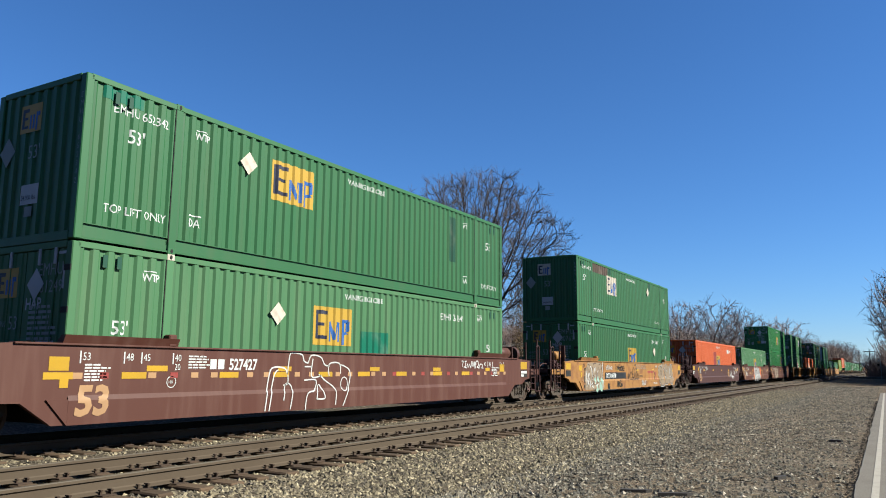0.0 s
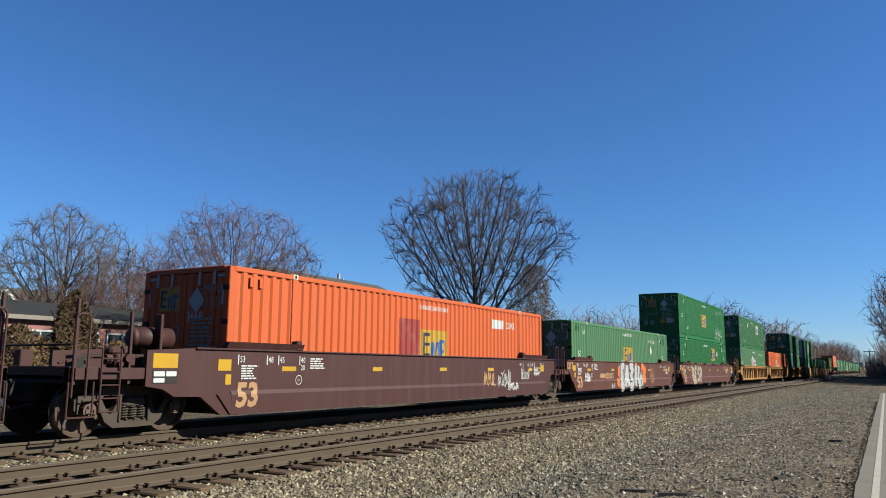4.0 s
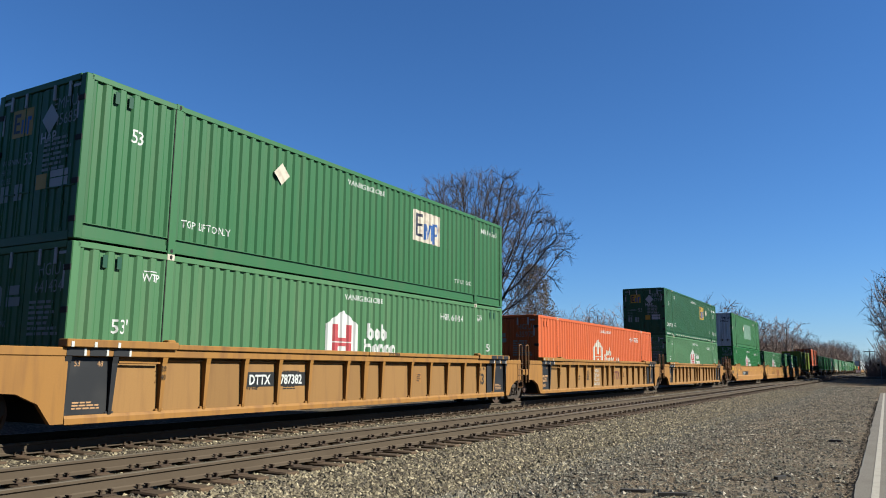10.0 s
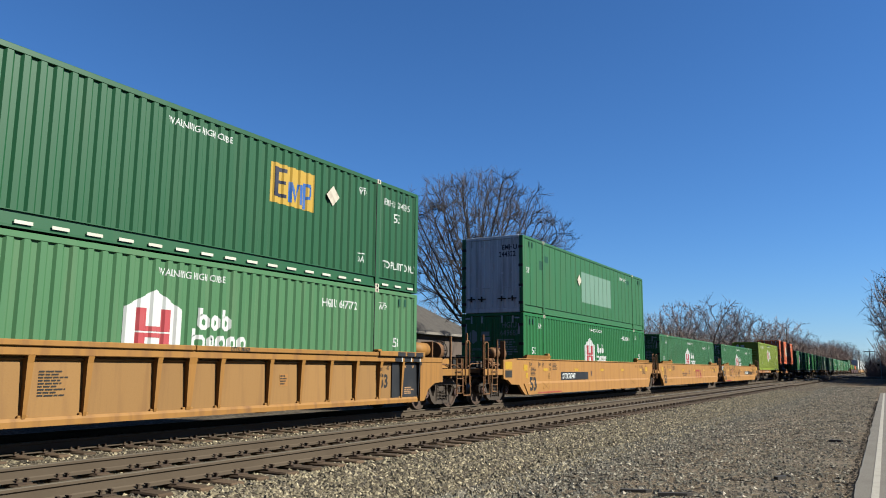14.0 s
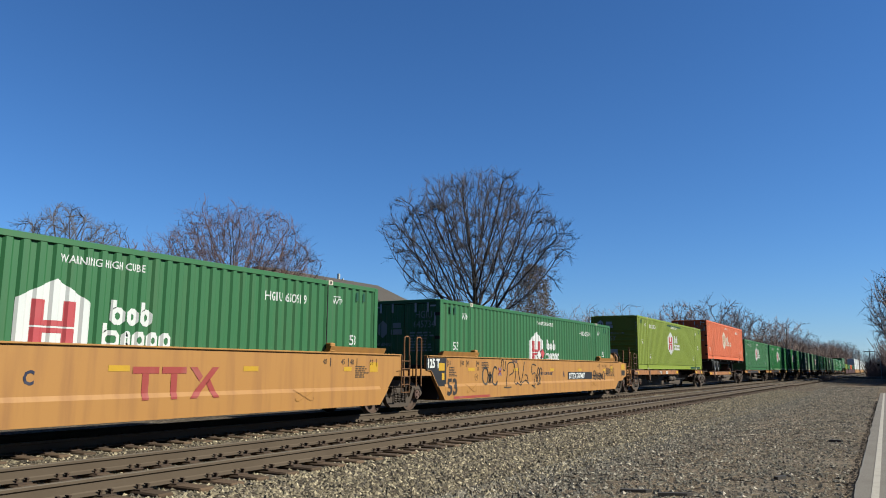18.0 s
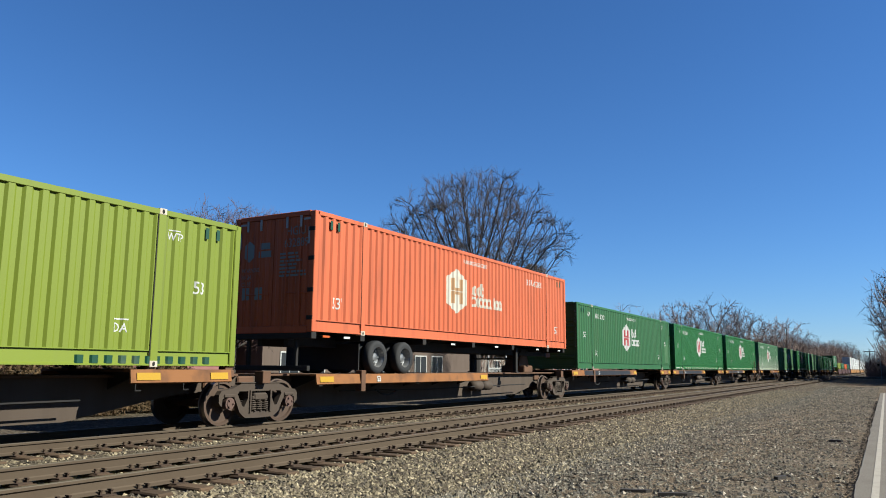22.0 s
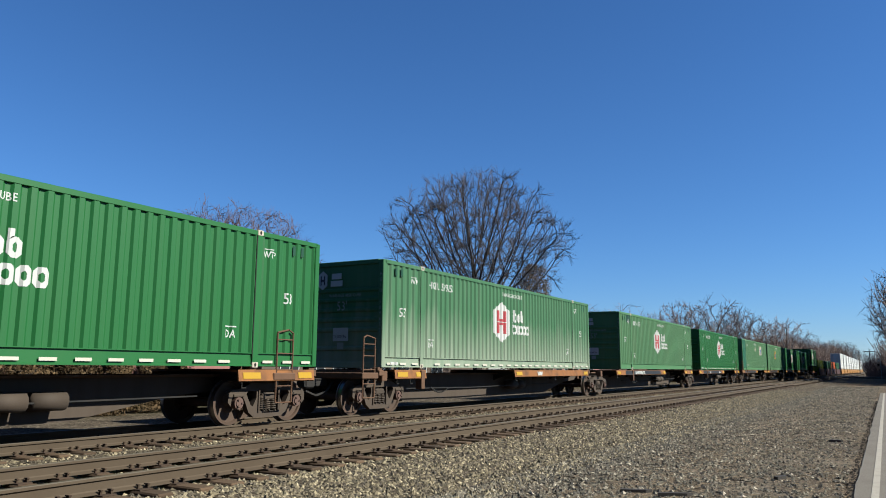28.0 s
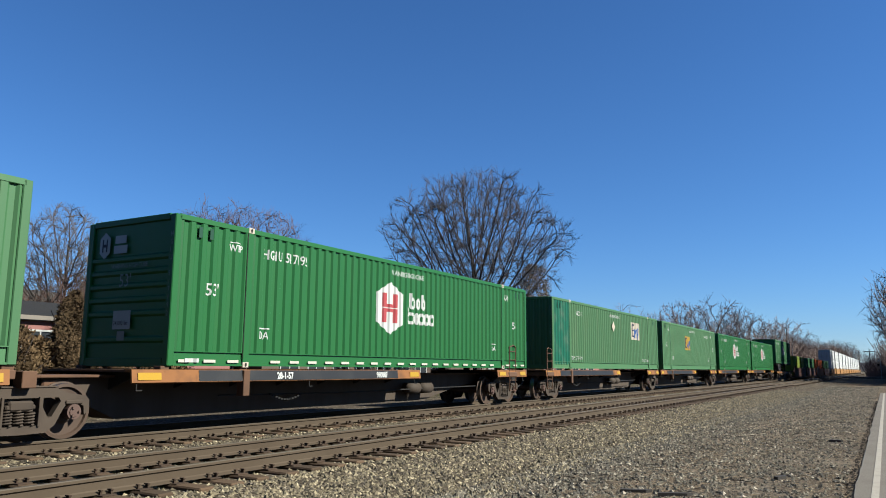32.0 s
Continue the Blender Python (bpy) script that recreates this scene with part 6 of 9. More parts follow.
wagon_mark(1, "lettering", letters("LD LMT 168900", 0.095, 0.004), GRIME, 8.6, 0.81, 1.481)
wagon_mark(1, "stencil_patch", bars([(0, 0, 0.8, 0.17)]), YELLOW_CAR, 7.65, 1.34, 1.479)
wagon_mark(1, "lettering", letters("646788", 0.11, 0.004), GRIME, 7.75, 1.37, 1.481)
wagon_mark(1, "black_chevron", poly([(0, 0.5), (0.1, 0.5), (0.36, 0.26), (0.12, 0), (0.02, 0), (0.26, 0.26)]), GRIME, 11.55, 0.62, 1.482)
# the far piece: pale fat letters in black outline
painted_piece(1, (BELLY, HOOK, SNAKE, PEAK, SNAKE), 12.75, 0.42, 3.05, 0.98, ((0.44, SPRAY_WHITE), (0.37, SPRAY_BLACK), (0.27, SPRAY_TAN)))
for t, y, z in (("40", 14.15, 1.28), ("20", 14.15, 1.12), ("45", 14.75, 1.28), ("48", 15.2, 1.28), ("53", 15.9, 1.28), ("73-4", 14.7, 0.95)):
    wagon_mark(1, "lettering", letters(t, 0.11, 0.004), GRIME, y, z, 1.449)
wagon_mark(1, "lettering", letters("GWF13", 0.10, 0.004), GRIME, 13.0, 0.36, 1.492)
bm = letters("96", 0.27, 0.02)
on_plate(cars[1], "lettering", bm, SPRAY_BLACK, 3.36, 0.28, 1.482, "black sprayed digits")
spray(1, 61, 4, 4.94, 1.10, 1.35, 0.36, 0.035, SPRAY_BLACK, 1.482)
spray(1, 62, 4, 4.73, 0.34, 1.05, 0.34, 0.04, SPRAY_BLACK, 1.482)
spray(1, 63, 5, 3.2, 1.16, 1.1, 0.26, 0.022, SPRAY_WHITE, 1.482)
# third wagon: thin pale scrawls
spray(2, 21, 4, 12.0, 0.55, 1.2, 0.7, 0.025, SPRAY_WHITE, 1.478)
spray(2, 22, 5, 12.7, 0.45, 1.0, 0.3, 0.03, SPRAY_WHITE, 1.478)
spray(2, 23, 5, 13.9, 0.8, 0.8, 0.45, 0.025, SPRAY_WHITE, 1.478)
spray(2, 24, 3, 11.0, 0.6, 0.9, 0.6, 0.05, TAN_LETTER, 1.478)
# fourth wagon: the big white piece with orange behind
wagon_mark(3, "owner_mark_bars", bars([(0, 0, 0.16, 0.2), (0.19, 0, 0.35, 0.2), (0.38, 0, 0.54, 0.2), (0.57, 0, 0.73, 0.2)]), TAN_LETTER, 3.2, 0.80, 1.476)
wagon_mark(3, "lettering", letters("253120 C", 0.25, 0.014), TAN_LETTER, 4.0, 0.78, 1.476)
bm = bmesh.new()
for u, v, r in ((0.15, 0.25, 0.22), (0.45, 0.75, 0.3), (0.55, 0.2, 0.28), (0.95, 1.0, 0.25), (3.3, 1.05, 0.2), (4.5, 0.95, 0.3), (4.75, 0.45, 0.32), (4.9, 0.85, 0.22), (2.4, 0.12, 0.2)):
    disc(bm, u, v, r, 12)
for k, f in enumerate(list(bm.faces)):
    for v in f.verts:
        v.co.z = 0.0006 * k
on_plate(cars[3], "graffiti", bm, SPRAY_ORANGE, 5.65, 0.32, 1.478, "orange sprayed blots behind a graffiti piece")
painted_piece(3, (HOOK, PEAK, ZIGZAG, POST, BOOT), 6.15, 0.36, 3.65, 1.02, ((0.52, SPRAY_WHITE), (0.46, SPRAY_BLACK), (0.34, SPRAY_SILVER)), 0.10)
spray(3, 34, 3, 1.15, 0.62, 0.8, 0.55, 0.06, SPRAY_WHITE, 1.478)
spray(3, 35, 4, 4.7, 0.32, 0.6, 0.25, 0.05, SPRAY_WHITE, 1.478)
for r, material, x in ((0.45, FADED_TAN, 1.478), (0.30, BROWN, 1.480)):
    bm = bmesh.new()
    disc(bm, 0, 0, r, 28)
    wagon_mark(3, "round_emblem", bm, material, 11.95, 0.86, x, "faded tan round emblem with a cross")
wagon_mark(3, "round_emblem", bars([(-0.29, -0.07, 0.29, 0.07), (-0.07, 0.071, 0.07, 0.29), (-0.07, -0.29, 0.07, -0.071)]), FADED_TAN, 11.95, 0.86, 1.482)
spray(3, 37, 3, 10.1, 0.75, 0.5, 0.5, 0.05, SPRAY_WHITE, 1.484)
# fifth wagon: white letters
painted_piece(4, (BELLY, HOOK, SNAKE, FLAG), 2.5, 0.38, 3.0, 0.98, ((0.30, SPRAY_CREAM), (0.25, SPRAY_BROWN), (0.225, SPRAY_CREAM)))
for y0, y1 in ((2.2, 2.95), (3.95, 6.0), (7.0, 9.15), (10.1, 12.2), (13.05, 13.9)):
    part("top_guide", prism([(1.34, 1.56), (1.475, 1.56), (1.46, 1.64), (1.36, 1.675)], y0, y1, "y"), BROWN, cars[4], "flared guide block on the top flange")
# smooth yellow wagons
wagon_mark(8, "number_panel", bars([(0, 0, 3.2, 0.32)]), BLACK, 3.3, 0.76, 1.476, "black number panel")
wagon_mark(8, "lettering", letters("DTTX 767487", 0.21, 0.01), WHITE, 3.45, 0.82, 1.480)
wagon_mark(8, "lettering", letters("B", 0.22, 0.01), NAVY, 6.85, 0.92)
wagon_mark(9, "lettering", letters("C", 0.22, 0.01), NAVY, 6.75, 0.92)
wagon_mark(9, "lettering", letters("LD LMT 117,700 PER UNIT", 0.10, 0.003), NAVY, 4.89, 0.90)
wagon_mark(9, "lettering", letters("20 FT CONTAINER LIMIT 57,500 EACH", 0.055, 0.002), NAVY, 4.89, 0.81)
wagon_mark(9, "red_block_shapes", poly([(0, 0.46), (0.55, 0.46), (0.55, 0.58), (0, 0.58)], [(0.2, 0), (0.34, 0), (0.34, 0.458), (0.2, 0.458)], [(0.62, 0.46), (1.17, 0.46), (1.17, 0.58), (0.62, 0.58)], [(0.82, 0), (0.96, 0), (0.96, 0.458), (0.82, 0.458)], [(1.25, 0), (1.42, 0), (1.97, 0.58), (1.80, 0.58)], [(1.25, 0.58), (1.42, 0.58), (1.57, 0.40), (1.49, 0.31)], [(1.66, 0.27), (1.74, 0.36), (1.97, 0), (1.82, 0)]), RED_DULL, 8.68, 0.62, 1.478, "dull red block shapes")
wagon_mark(10, "number_panel", bars([(0, 0, 2.95, 0.30)]), BLACK, 10.08, 0.78, 1.476, "black number panel")
bm = letters("DTTX 767487", 0.22, 0.012)
for v in bm.verts:
    v.co.x = v.co.x * 1.22 + v.co.y * 0.15
wagon_mark(10, "lettering", bm, WHITE, 10.2, 0.82, 1.480)
wagon_mark(10, "lettering", letters("A", 0.22, 0.01), NAVY, 9.55, 0.9)
scrawl(10, (oval(2.68, 0.97, 0.2, 0.27), ((3.52, 1.2), (3.34, 1.25), (3.2, 1.0), (3.22, 0.72), (3.42, 0.68), (3.56, 0.78))), 0.065, SPRAY_BLACK, 1.478, "black sprayed tag")
scrawl(10, (((2.88, 0.98), (3.14, 0.98)), ((2.94, 0.72), (3.01, 1.1)), ((3.01, 1.1), (3.08, 0.72)), ((2.9, 0.74), (3.12, 0.95))), 0.06, SPRAY_BLACK, 1.478)
scrawl(10, (((3.84, 1.2), (3.9, 1.47), (4.02, 1.46), (4.0, 1.2), (4.14, 1.15), (4.2, 1.45)), ((4.0, 0.58), (4.3, 0.56), (4.58, 0.58)), ((4.2, 0.6), (4.32, 1.0), (4.38, 1.36), (4.84, 1.4), (4.84, 1.1), (4.5, 0.98)),
            ((4.92, 1.38), (5.0, 1.0), (4.94, 0.68), (5.2, 0.72)), ((5.2, 1.4), (5.28, 1.0), (5.42, 0.64), (5.1, 0.72)), ((5.77, 1.46), (5.62, 1.0), (5.52, 0.72), (5.9, 0.8), (6.06, 0.66), (6.0, 0.95), (5.78, 0.98)),
            ((6.8, 1.32), (6.47, 1.36), (6.44, 1.02), (6.72, 1.04), (6.6, 0.6), (6.35, 0.62), (6.66, 0.5)), ((6.84, 0.7), (7.0, 1.22), (7.14, 1.1), (6.92, 0.8), (7.1, 0.66), (7.36, 1.12), (7.2, 1.2), (7.1, 0.62)), oval(6.86, 0.92, 0.05, 0.06), oval(6.9, 0.68, 0.06, 0.07)), 0.04, SPRAY_BLACK, 1.478, "black sprayed tag")
scrawl(10, (((3.64, 1.0), (3.86, 1.2)), ((3.64, 1.22), (3.86, 1.0))), 0.06, RED_DULL, 1.479, "red sprayed cross")
scrawl(10, (((3.66, 0.96), (3.75, 1.06), (3.86, 0.96)), ((3.66, 1.24), (3.75, 1.14), (3.86, 1.24))), 0.025, BLUE, 1.480)
wagon_mark(10, "lettering", letters("LD LMT 117,700 PER UNIT", 0.10, 0.003), NAVY, 7.1, 0.98)
wagon_mark(10, "lettering", letters("GWG33F", 0.10, 0.003), NAVY, 4.7, 1.4)
spray(10, 53, 5, 13.1, 0.7, 1.9, 0.55, 0.05, SPRAY_BLACK, 1.478)
spray(10, 54, 4, 14.9, 0.85, 1.5, 0.45, 0.035, SPRAY_BLACK, 1.478)
wagon_mark(10, "red_strip", bars([(0, 0, 2.4, 0.07)]), RED_DULL, 0.55, 0.30, 1.470)
wagon_mark(8, "red_strip", bars([(0, 0, 2.4, 0.05)]), RED_DULL, 0.9, 0.30, 1.470)
for i in (8, 9, 10):
    for y in (1.3, 2.05, 12.8, 13.55):
        bm = bmesh.new()
        d = 0.5 if y in (1.3, 12.8) else -0.5
        ribbon(bm, [(0, 0), (d, -0.22), (d * 1.3, -0.24), (d * 1.35, -0.18)], 0.02)
        wagon_mark(i, "weld_rib", bm, YELLOW_WORN, y, 0.72, 1.476)

TOPL = (("TOP LIFT ONLY", 0.5, 0.58, 0.16), ("TOP LIFT ONLY", CL - 1.75, 0.58, 0.16))
# wagon 1: two faded containers
put(emp("EMHU 652342", GREEN, 4.55, 2.49, YELLOW, end="folds", diamonds=((3.83, 2.2),), texts=(("EMHU 652342", 0.58, 2.36, 0.17), ("53'", 0.90, 1.88, 0.26), ("TOP LIFT ONLY", 0.52, 0.56, 0.16), ("TOP LIFT ONLY", CL - 1.6, 0.56, 0.14), ("53", CL - 1.2, 1.88, 0.26)), wtp_in=True, patches=((12.45, 1.2, 12.9, 2.6, PATCH_SLOT_DARK), (0.35, 2.55, 1.2, 2.78, TEAL)), no_cream=True), PLACES[0], UP)
put(emp("EMHU 261249", GREEN_LIGHT, 6.12, 2.27, YELLOW, end="doors", diamonds=((4.91, 2.0),), patches=((8.0, 1.15, 9.2, 1.75, TEAL),)), PLACES[0], LOW)
# wagon 2
put(emp("EMHU 644961", GREEN, 4.18, 2.42, CREAM, end="folds", diamonds=((11.4, 2.22),), texts=(("EMHU 644961", 0.7, 2.40, 0.17), ("53", CL - 1.15, 1.9, 0.26), ("53'", 0.9, 1.88, 0.26), ("TOP LIFT ONLY", 2.2, 0.56, 0.15), ("TOP LIFT ONLY", CL - 3.35, 0.56, 0.13)), caps=False, patches=((2.2, 2.38, 4.4, 2.78, SPRAY_BROWN), (4.45, 2.5, 4.8, 2.78, PATCH_SLOT_DARK), (11.7, 2.35, 12.1, 2.78, PATCH_SLOT_DARK)), no_cream=True), PLACES[1], UP)
put(emp("EMHU 260763", GREEN, 7.40, 1.94, YELLOW), PLACES[1], LOW)
# wagon 3: one orange container
put(emp("EMHU 201921", ORANGE, 7.4, 1.94, YELLOW, label="orange corrugated steel container with a square logo panel", caps=False, diamonds=(), texts=(("201921", 13.0, 2.22, 0.22),), patches=((6.3, 1.2, 7.35, 2.2, RED_DULL), (11.9, 2.18, 12.8, 2.48, WHITE))), PLACES[2], LOW)
# wagon 4
put(emp("EMHU 262706", GREEN_LIGHT, 7.43, 1.95, YELLOW, patches=((14.5, 2.3, 15.0, 2.55, PATCH_SLOT_DARK), (15.2, 2.2, 15.6, 2.6, PATCH_SLOT_DARK))), PLACES[3], LOW)
# wagon 5: two deep green, a white tag
put(emp("EMHU 272801", GREEN_VIVID, 7.18, 1.92, YELLOW, diamonds=(), tags=((12.05, 0.25, 2.7, 0.9, 61, 4),), low_cream=True, texts=(("53", 0.85, 1.38, 0.25), ("53", CL - 1.25, 1.5, 0.25), ("EMHU 272801", 12.3, 2.28, 0.19))), PLACES[4], UP)
put(emp("EMHU 274947", GREEN_VIVID, 10.07, 2.43, YELLOW, diamonds=((12.15, 2.0),), texts=(("53", 0.85, 1.8, 0.25), ("53'", CL - 1.2, 1.6, 0.25), ("EMHU 274947", CL - 1.75, 2.28, 0.18)), smears=((6.6, 0.95, 2.7, 0.32), (7.4, 0.75, 1.0, 0.4))), PLACES[4], LOW)
# wagon 6
put(emp("EMHU 645685", GREEN, 10.4, 2.46, CREAM, diamonds=((4.85, 2.2),), texts=(("EMHU 645685", CL - 1.6, 2.4, 0.17), ("53", 0.95, 1.9, 0.26), ("TOP LIFT ONLY", 2.2, 0.56, 0.15), ("TOP LIFT ONLY", CL - 3.3, 0.56, 0.13)), no_cream=True, caps=False), PLACES[5], UP)
put(hub("HGIU 641434", GREEN_LIGHT, HOUSE), PLACES[5], LOW)
# wagon 7
put(hub("HGIU 635975", ORANGE, HOUSE, label="orange corrugated steel container with a white barred logo shape", logo=(HOUSE, 6.34, 0.92, CREAM_LOGO, ORANGE, "long"), texts=(("HGIU 635975", 12.0, 2.25, 0.23),), caps=False), PLACES[6], LOW)
# wagon 8
put(emp("EMHU 274795", GREEN_DEEP, 10.1, 2.44, YELLOW, diamonds=((12.22, 2.07),), dashes=True, texts=(("53", 0.95, 1.88, 0.26), ("53", CL - 1.2, 1.88, 0.26), ("TOP LIFT ONLY", 0.42, 0.58, 0.2), ("TOP LIFT ONLY", CL - 1.7, 0.58, 0.2), ("EMHU 274795", CL - 1.7, 2.3, 0.18)), wtp_in=True, low_cream=True), PLACES[7], UP)
put(hub("HGIU 647772", GREEN_LIGHT, HOUSE), PLACES[7], LOW)
# wagon 9: a smooth-panelled box with pale doors
put(emp("EMHU 244322", GREEN, 0, 0, YELLOW, posted=True, logo=("none",), door_paint=GREY_DOOR, rod=GREY_DOOR, plain_end=True, label="green panelled container with pale grey doors and a grey repainted rectangle", texts=(("53'", 0.35, 1.5, 0.22), ("EMHU 244322", 12.0, 2.4, 0.16)), caps=False, warn=False, diamonds=((5.98, 1.78),), patches=((6.3, 0.85, 10.45, 2.2, PATCH), (1.6, 1.75, 1.95, 2.1, PATCH_SLOT_DARK), (2.1, 2.1, 2.5, 2.35, PATCH_SLOT_DARK), (13.2, 2.3, 13.6, 2.5, PATCH_SLOT_DARK))), PLACES[8], UP)
put(hub("HGIU 649687", GREEN_VIVID, HOUSE), PLACES[8], LOW)
put(hub("HGIU 650919", GREEN, HOUSE), PLACES[9], LOW)
placarded = put(hub("HGIU 645734", GREEN, HOUSE), PLACES[10], LOW)
for y, z, material in ((7.42, 1.36, WHITE), (7.76, 1.42, RED)):
    part("placard", prism([(0, -0.19), (0.19, 0), (0, 0.19), (-0.19, 0)], 0.0, 0.004, "x"), material, placarded, "diamond hazard placard", pose(CW + 0.013, y, z))

# spine wagons: place, near truck, far truck, coupled ends, what rides on them
FAR_PLACES = [239.45, 257.95, 275.45, 292.95, 310.81, 329.6, 350.35, 369.29, 388.0, 405.33, 423.02, 440.1, 459.28]
SPINES = [
    # near truck, far truck, coupled near, coupled far
    (0.2, None, True, False), (-1.3, None, False, False), (-1.6, None, False, False), (-1.56, None, False, False), (-2.65, 14.9, False, True),
    (0.3, None, True, False), (-2.7, None, False, False), (-2.5, 14.75, False, True),
    (0.5, None, True, False), (-1.6, None, False, False), (-1.6, None, False, False), (-1.5, None, False, False), (-2.2, 14.9, False, True)]
TEXTS = [(("TTAX", 4.2), ("653653", 5.6)), (("53", 2.6),), (("53", 2.6),), (("53", 2.3),), (("653653", 4.9), ("53", 8.0)), (("360087", 10.2),), (("ALL PURPOSE SPINE CAR", 2.4),), (("28-1-57", 2.9), ("980087", 6.6)), (), (), (), (), ()]
for i, (place, (nt, ft, cn, cf)) in enumerate(zip(FAR_PLACES, SPINES)):
    raised = i in (1, 12)
    car = spine_wagon(place, dict(label="rusty brown spine wagon with worn yellow deck edges" + (" under a trailer" if raised else ""), seed=100 + i, texts=TEXTS[i], drop=0.1 if raised else 0.0, fascia=((0.2, 8.95),) if raised else (((-0.75, 8.75), (13.7, CL - 0.1)) if i not in (5,) else ((0.6, 2.2), (8.2, CL - 0.3)))), nt, ft, cn, cf)
    WAGONS.append((car, place))
    if raised:
        WAGONS.append((chassis(place, 1.05), place))
HUB_LABEL = "green corrugated container with a white hexagon logo on a wagon"
put(hub("HGIU 530424", LIME, HEX, label="lime green corrugated steel container with a pale hexagon logo", logo=(HEX, 6.62, 0.90, WHITE, RED, "short"), patches=((12.6, 0.06, 15.6, 0.2, PATCH_SLOT_DARK), (6.5, 2.62, 10.0, 2.72, PATCH_SLOT_DARK))), FAR_PLACES[0], FLAT)
put(hub("HGIU 632889", ORANGE_OLD, HEX, end="doors", label="orange corrugated container with a faded hexagon logo on a chassis", logo=(HEX, 6.24, 0.88, CREAM_LOGO, TAN_LETTER, "long"), texts=(("53'", 0.72, 0.60, 0.28), ("53", CL - 1.2, 0.6, 0.28), ("HGIU 632889", 12.2, 2.3, 0.22)), caps=False, plain_end=False), FAR_PLACES[1], 2.0)
put(hub("HGIU 513109", GREEN, HEX, label=HUB_LABEL, patches=((15.0, 0.4, 15.7, 1.5, GREEN_LIGHT),)), FAR_PLACES[2], FLAT)
put(hub("HGIU 513165", GREEN_VIVID, HEX, label=HUB_LABEL, dashes=True), FAR_PLACES[3], FLAT)
put(hub("HGIU 513430", GREEN_VIVID, HEX, label=HUB_LABEL, dashes=True), FAR_PLACES[4], FLAT)
put(hub("HGIU 509653", GREEN_PALE, HEX, label="chalky faded green container with a white hexagon logo", dashes=True), FAR_PLACES[5], FLAT)
put(hub("HGIU 641134", GREEN_LIGHT, HEX, label=HUB_LABEL, patches=((1.2, 2.4, 1.85, 2.78, PATCH_SLOT_DARK),)), FAR_PLACES[6], FLAT)
put(hub("HGIU 517192", GREEN_VIVID, HEX, label=HUB_LABEL, dashes=True), FAR_PLACES[7], FLAT)
put(emp("EMHU 650111", GREEN_LIGHT, 10.95, 2.45, CREAM, end="folds", diamonds=((7.85, 2.07),), caps=False, patches=((0.16, 0.2, 1.88, 2.79, TEAL),), texts=(("TOP LIFT ONLY", 2.2, 0.4, 0.15), ("TOP LIFT ONLY", CL - 3.3, 0.4, 0.15), ("650111", 2.8, 2.3, 0.2))), FAR_PLACES[8], FLAT)
put(emp("EMHU 652007", GREEN_LIGHT, 5.9, 2.2, YELLOW, end="folds", diamonds=()), FAR_PLACES[9], FLAT)
put(hub("HGIU 514401", GREEN_VIVID, HEX, label=HUB_LABEL), FAR_PLACES[10], FLAT)
put(hub("HGIU 515520", GREEN_VIVID, HEX, label=HUB_LABEL), FAR_PLACES[11], FLAT)
put(hub("HGIU 516118", GREEN, HEX, label="green container with a white logo on a raised trailer chassis"), FAR_PLACES[12], 2.0)

# the far tail of the train: low wells, then white stacked containers
# first four wagons: dark brown stands in for the tree shade over them
TAIL = [(479.0, LIME, 1, BROWN_DARK), (499.5, GREEN, 1, BROWN_DARK), (519.0, ORANGE, 1, BROWN_DARK), (539.0, GREEN_DEEP, 1, BROWN_DARK)] + [(565.0 + 20.2 * k, WHITE_BOX, 2, YELLOW_CAR) for k in range(12)]
for k, (place, paint, n, wag) in enumerate(TAIL):
    car = well_wagon(place, dict(paint=wag, label="distant well wagon at the tail of the train", ribbed=False, seed=200 + k, ink=GRIME, plain=True, ribbed_far=True), "shared", "shared")
    WAGONS.append((car, place))
    words = {LIME: "lime green", GREEN: "green", ORANGE: "orange", GREEN_DEEP: "dark green", WHITE_BOX: "white"}[paint]
    for level in range(n):
        put(dict(paint=paint, label=words + " container stacked in a distant well wagon", logo=("none",), end="doors", far=True, plain_end=True, no_cream=True), place, (LOW, UP)[level])


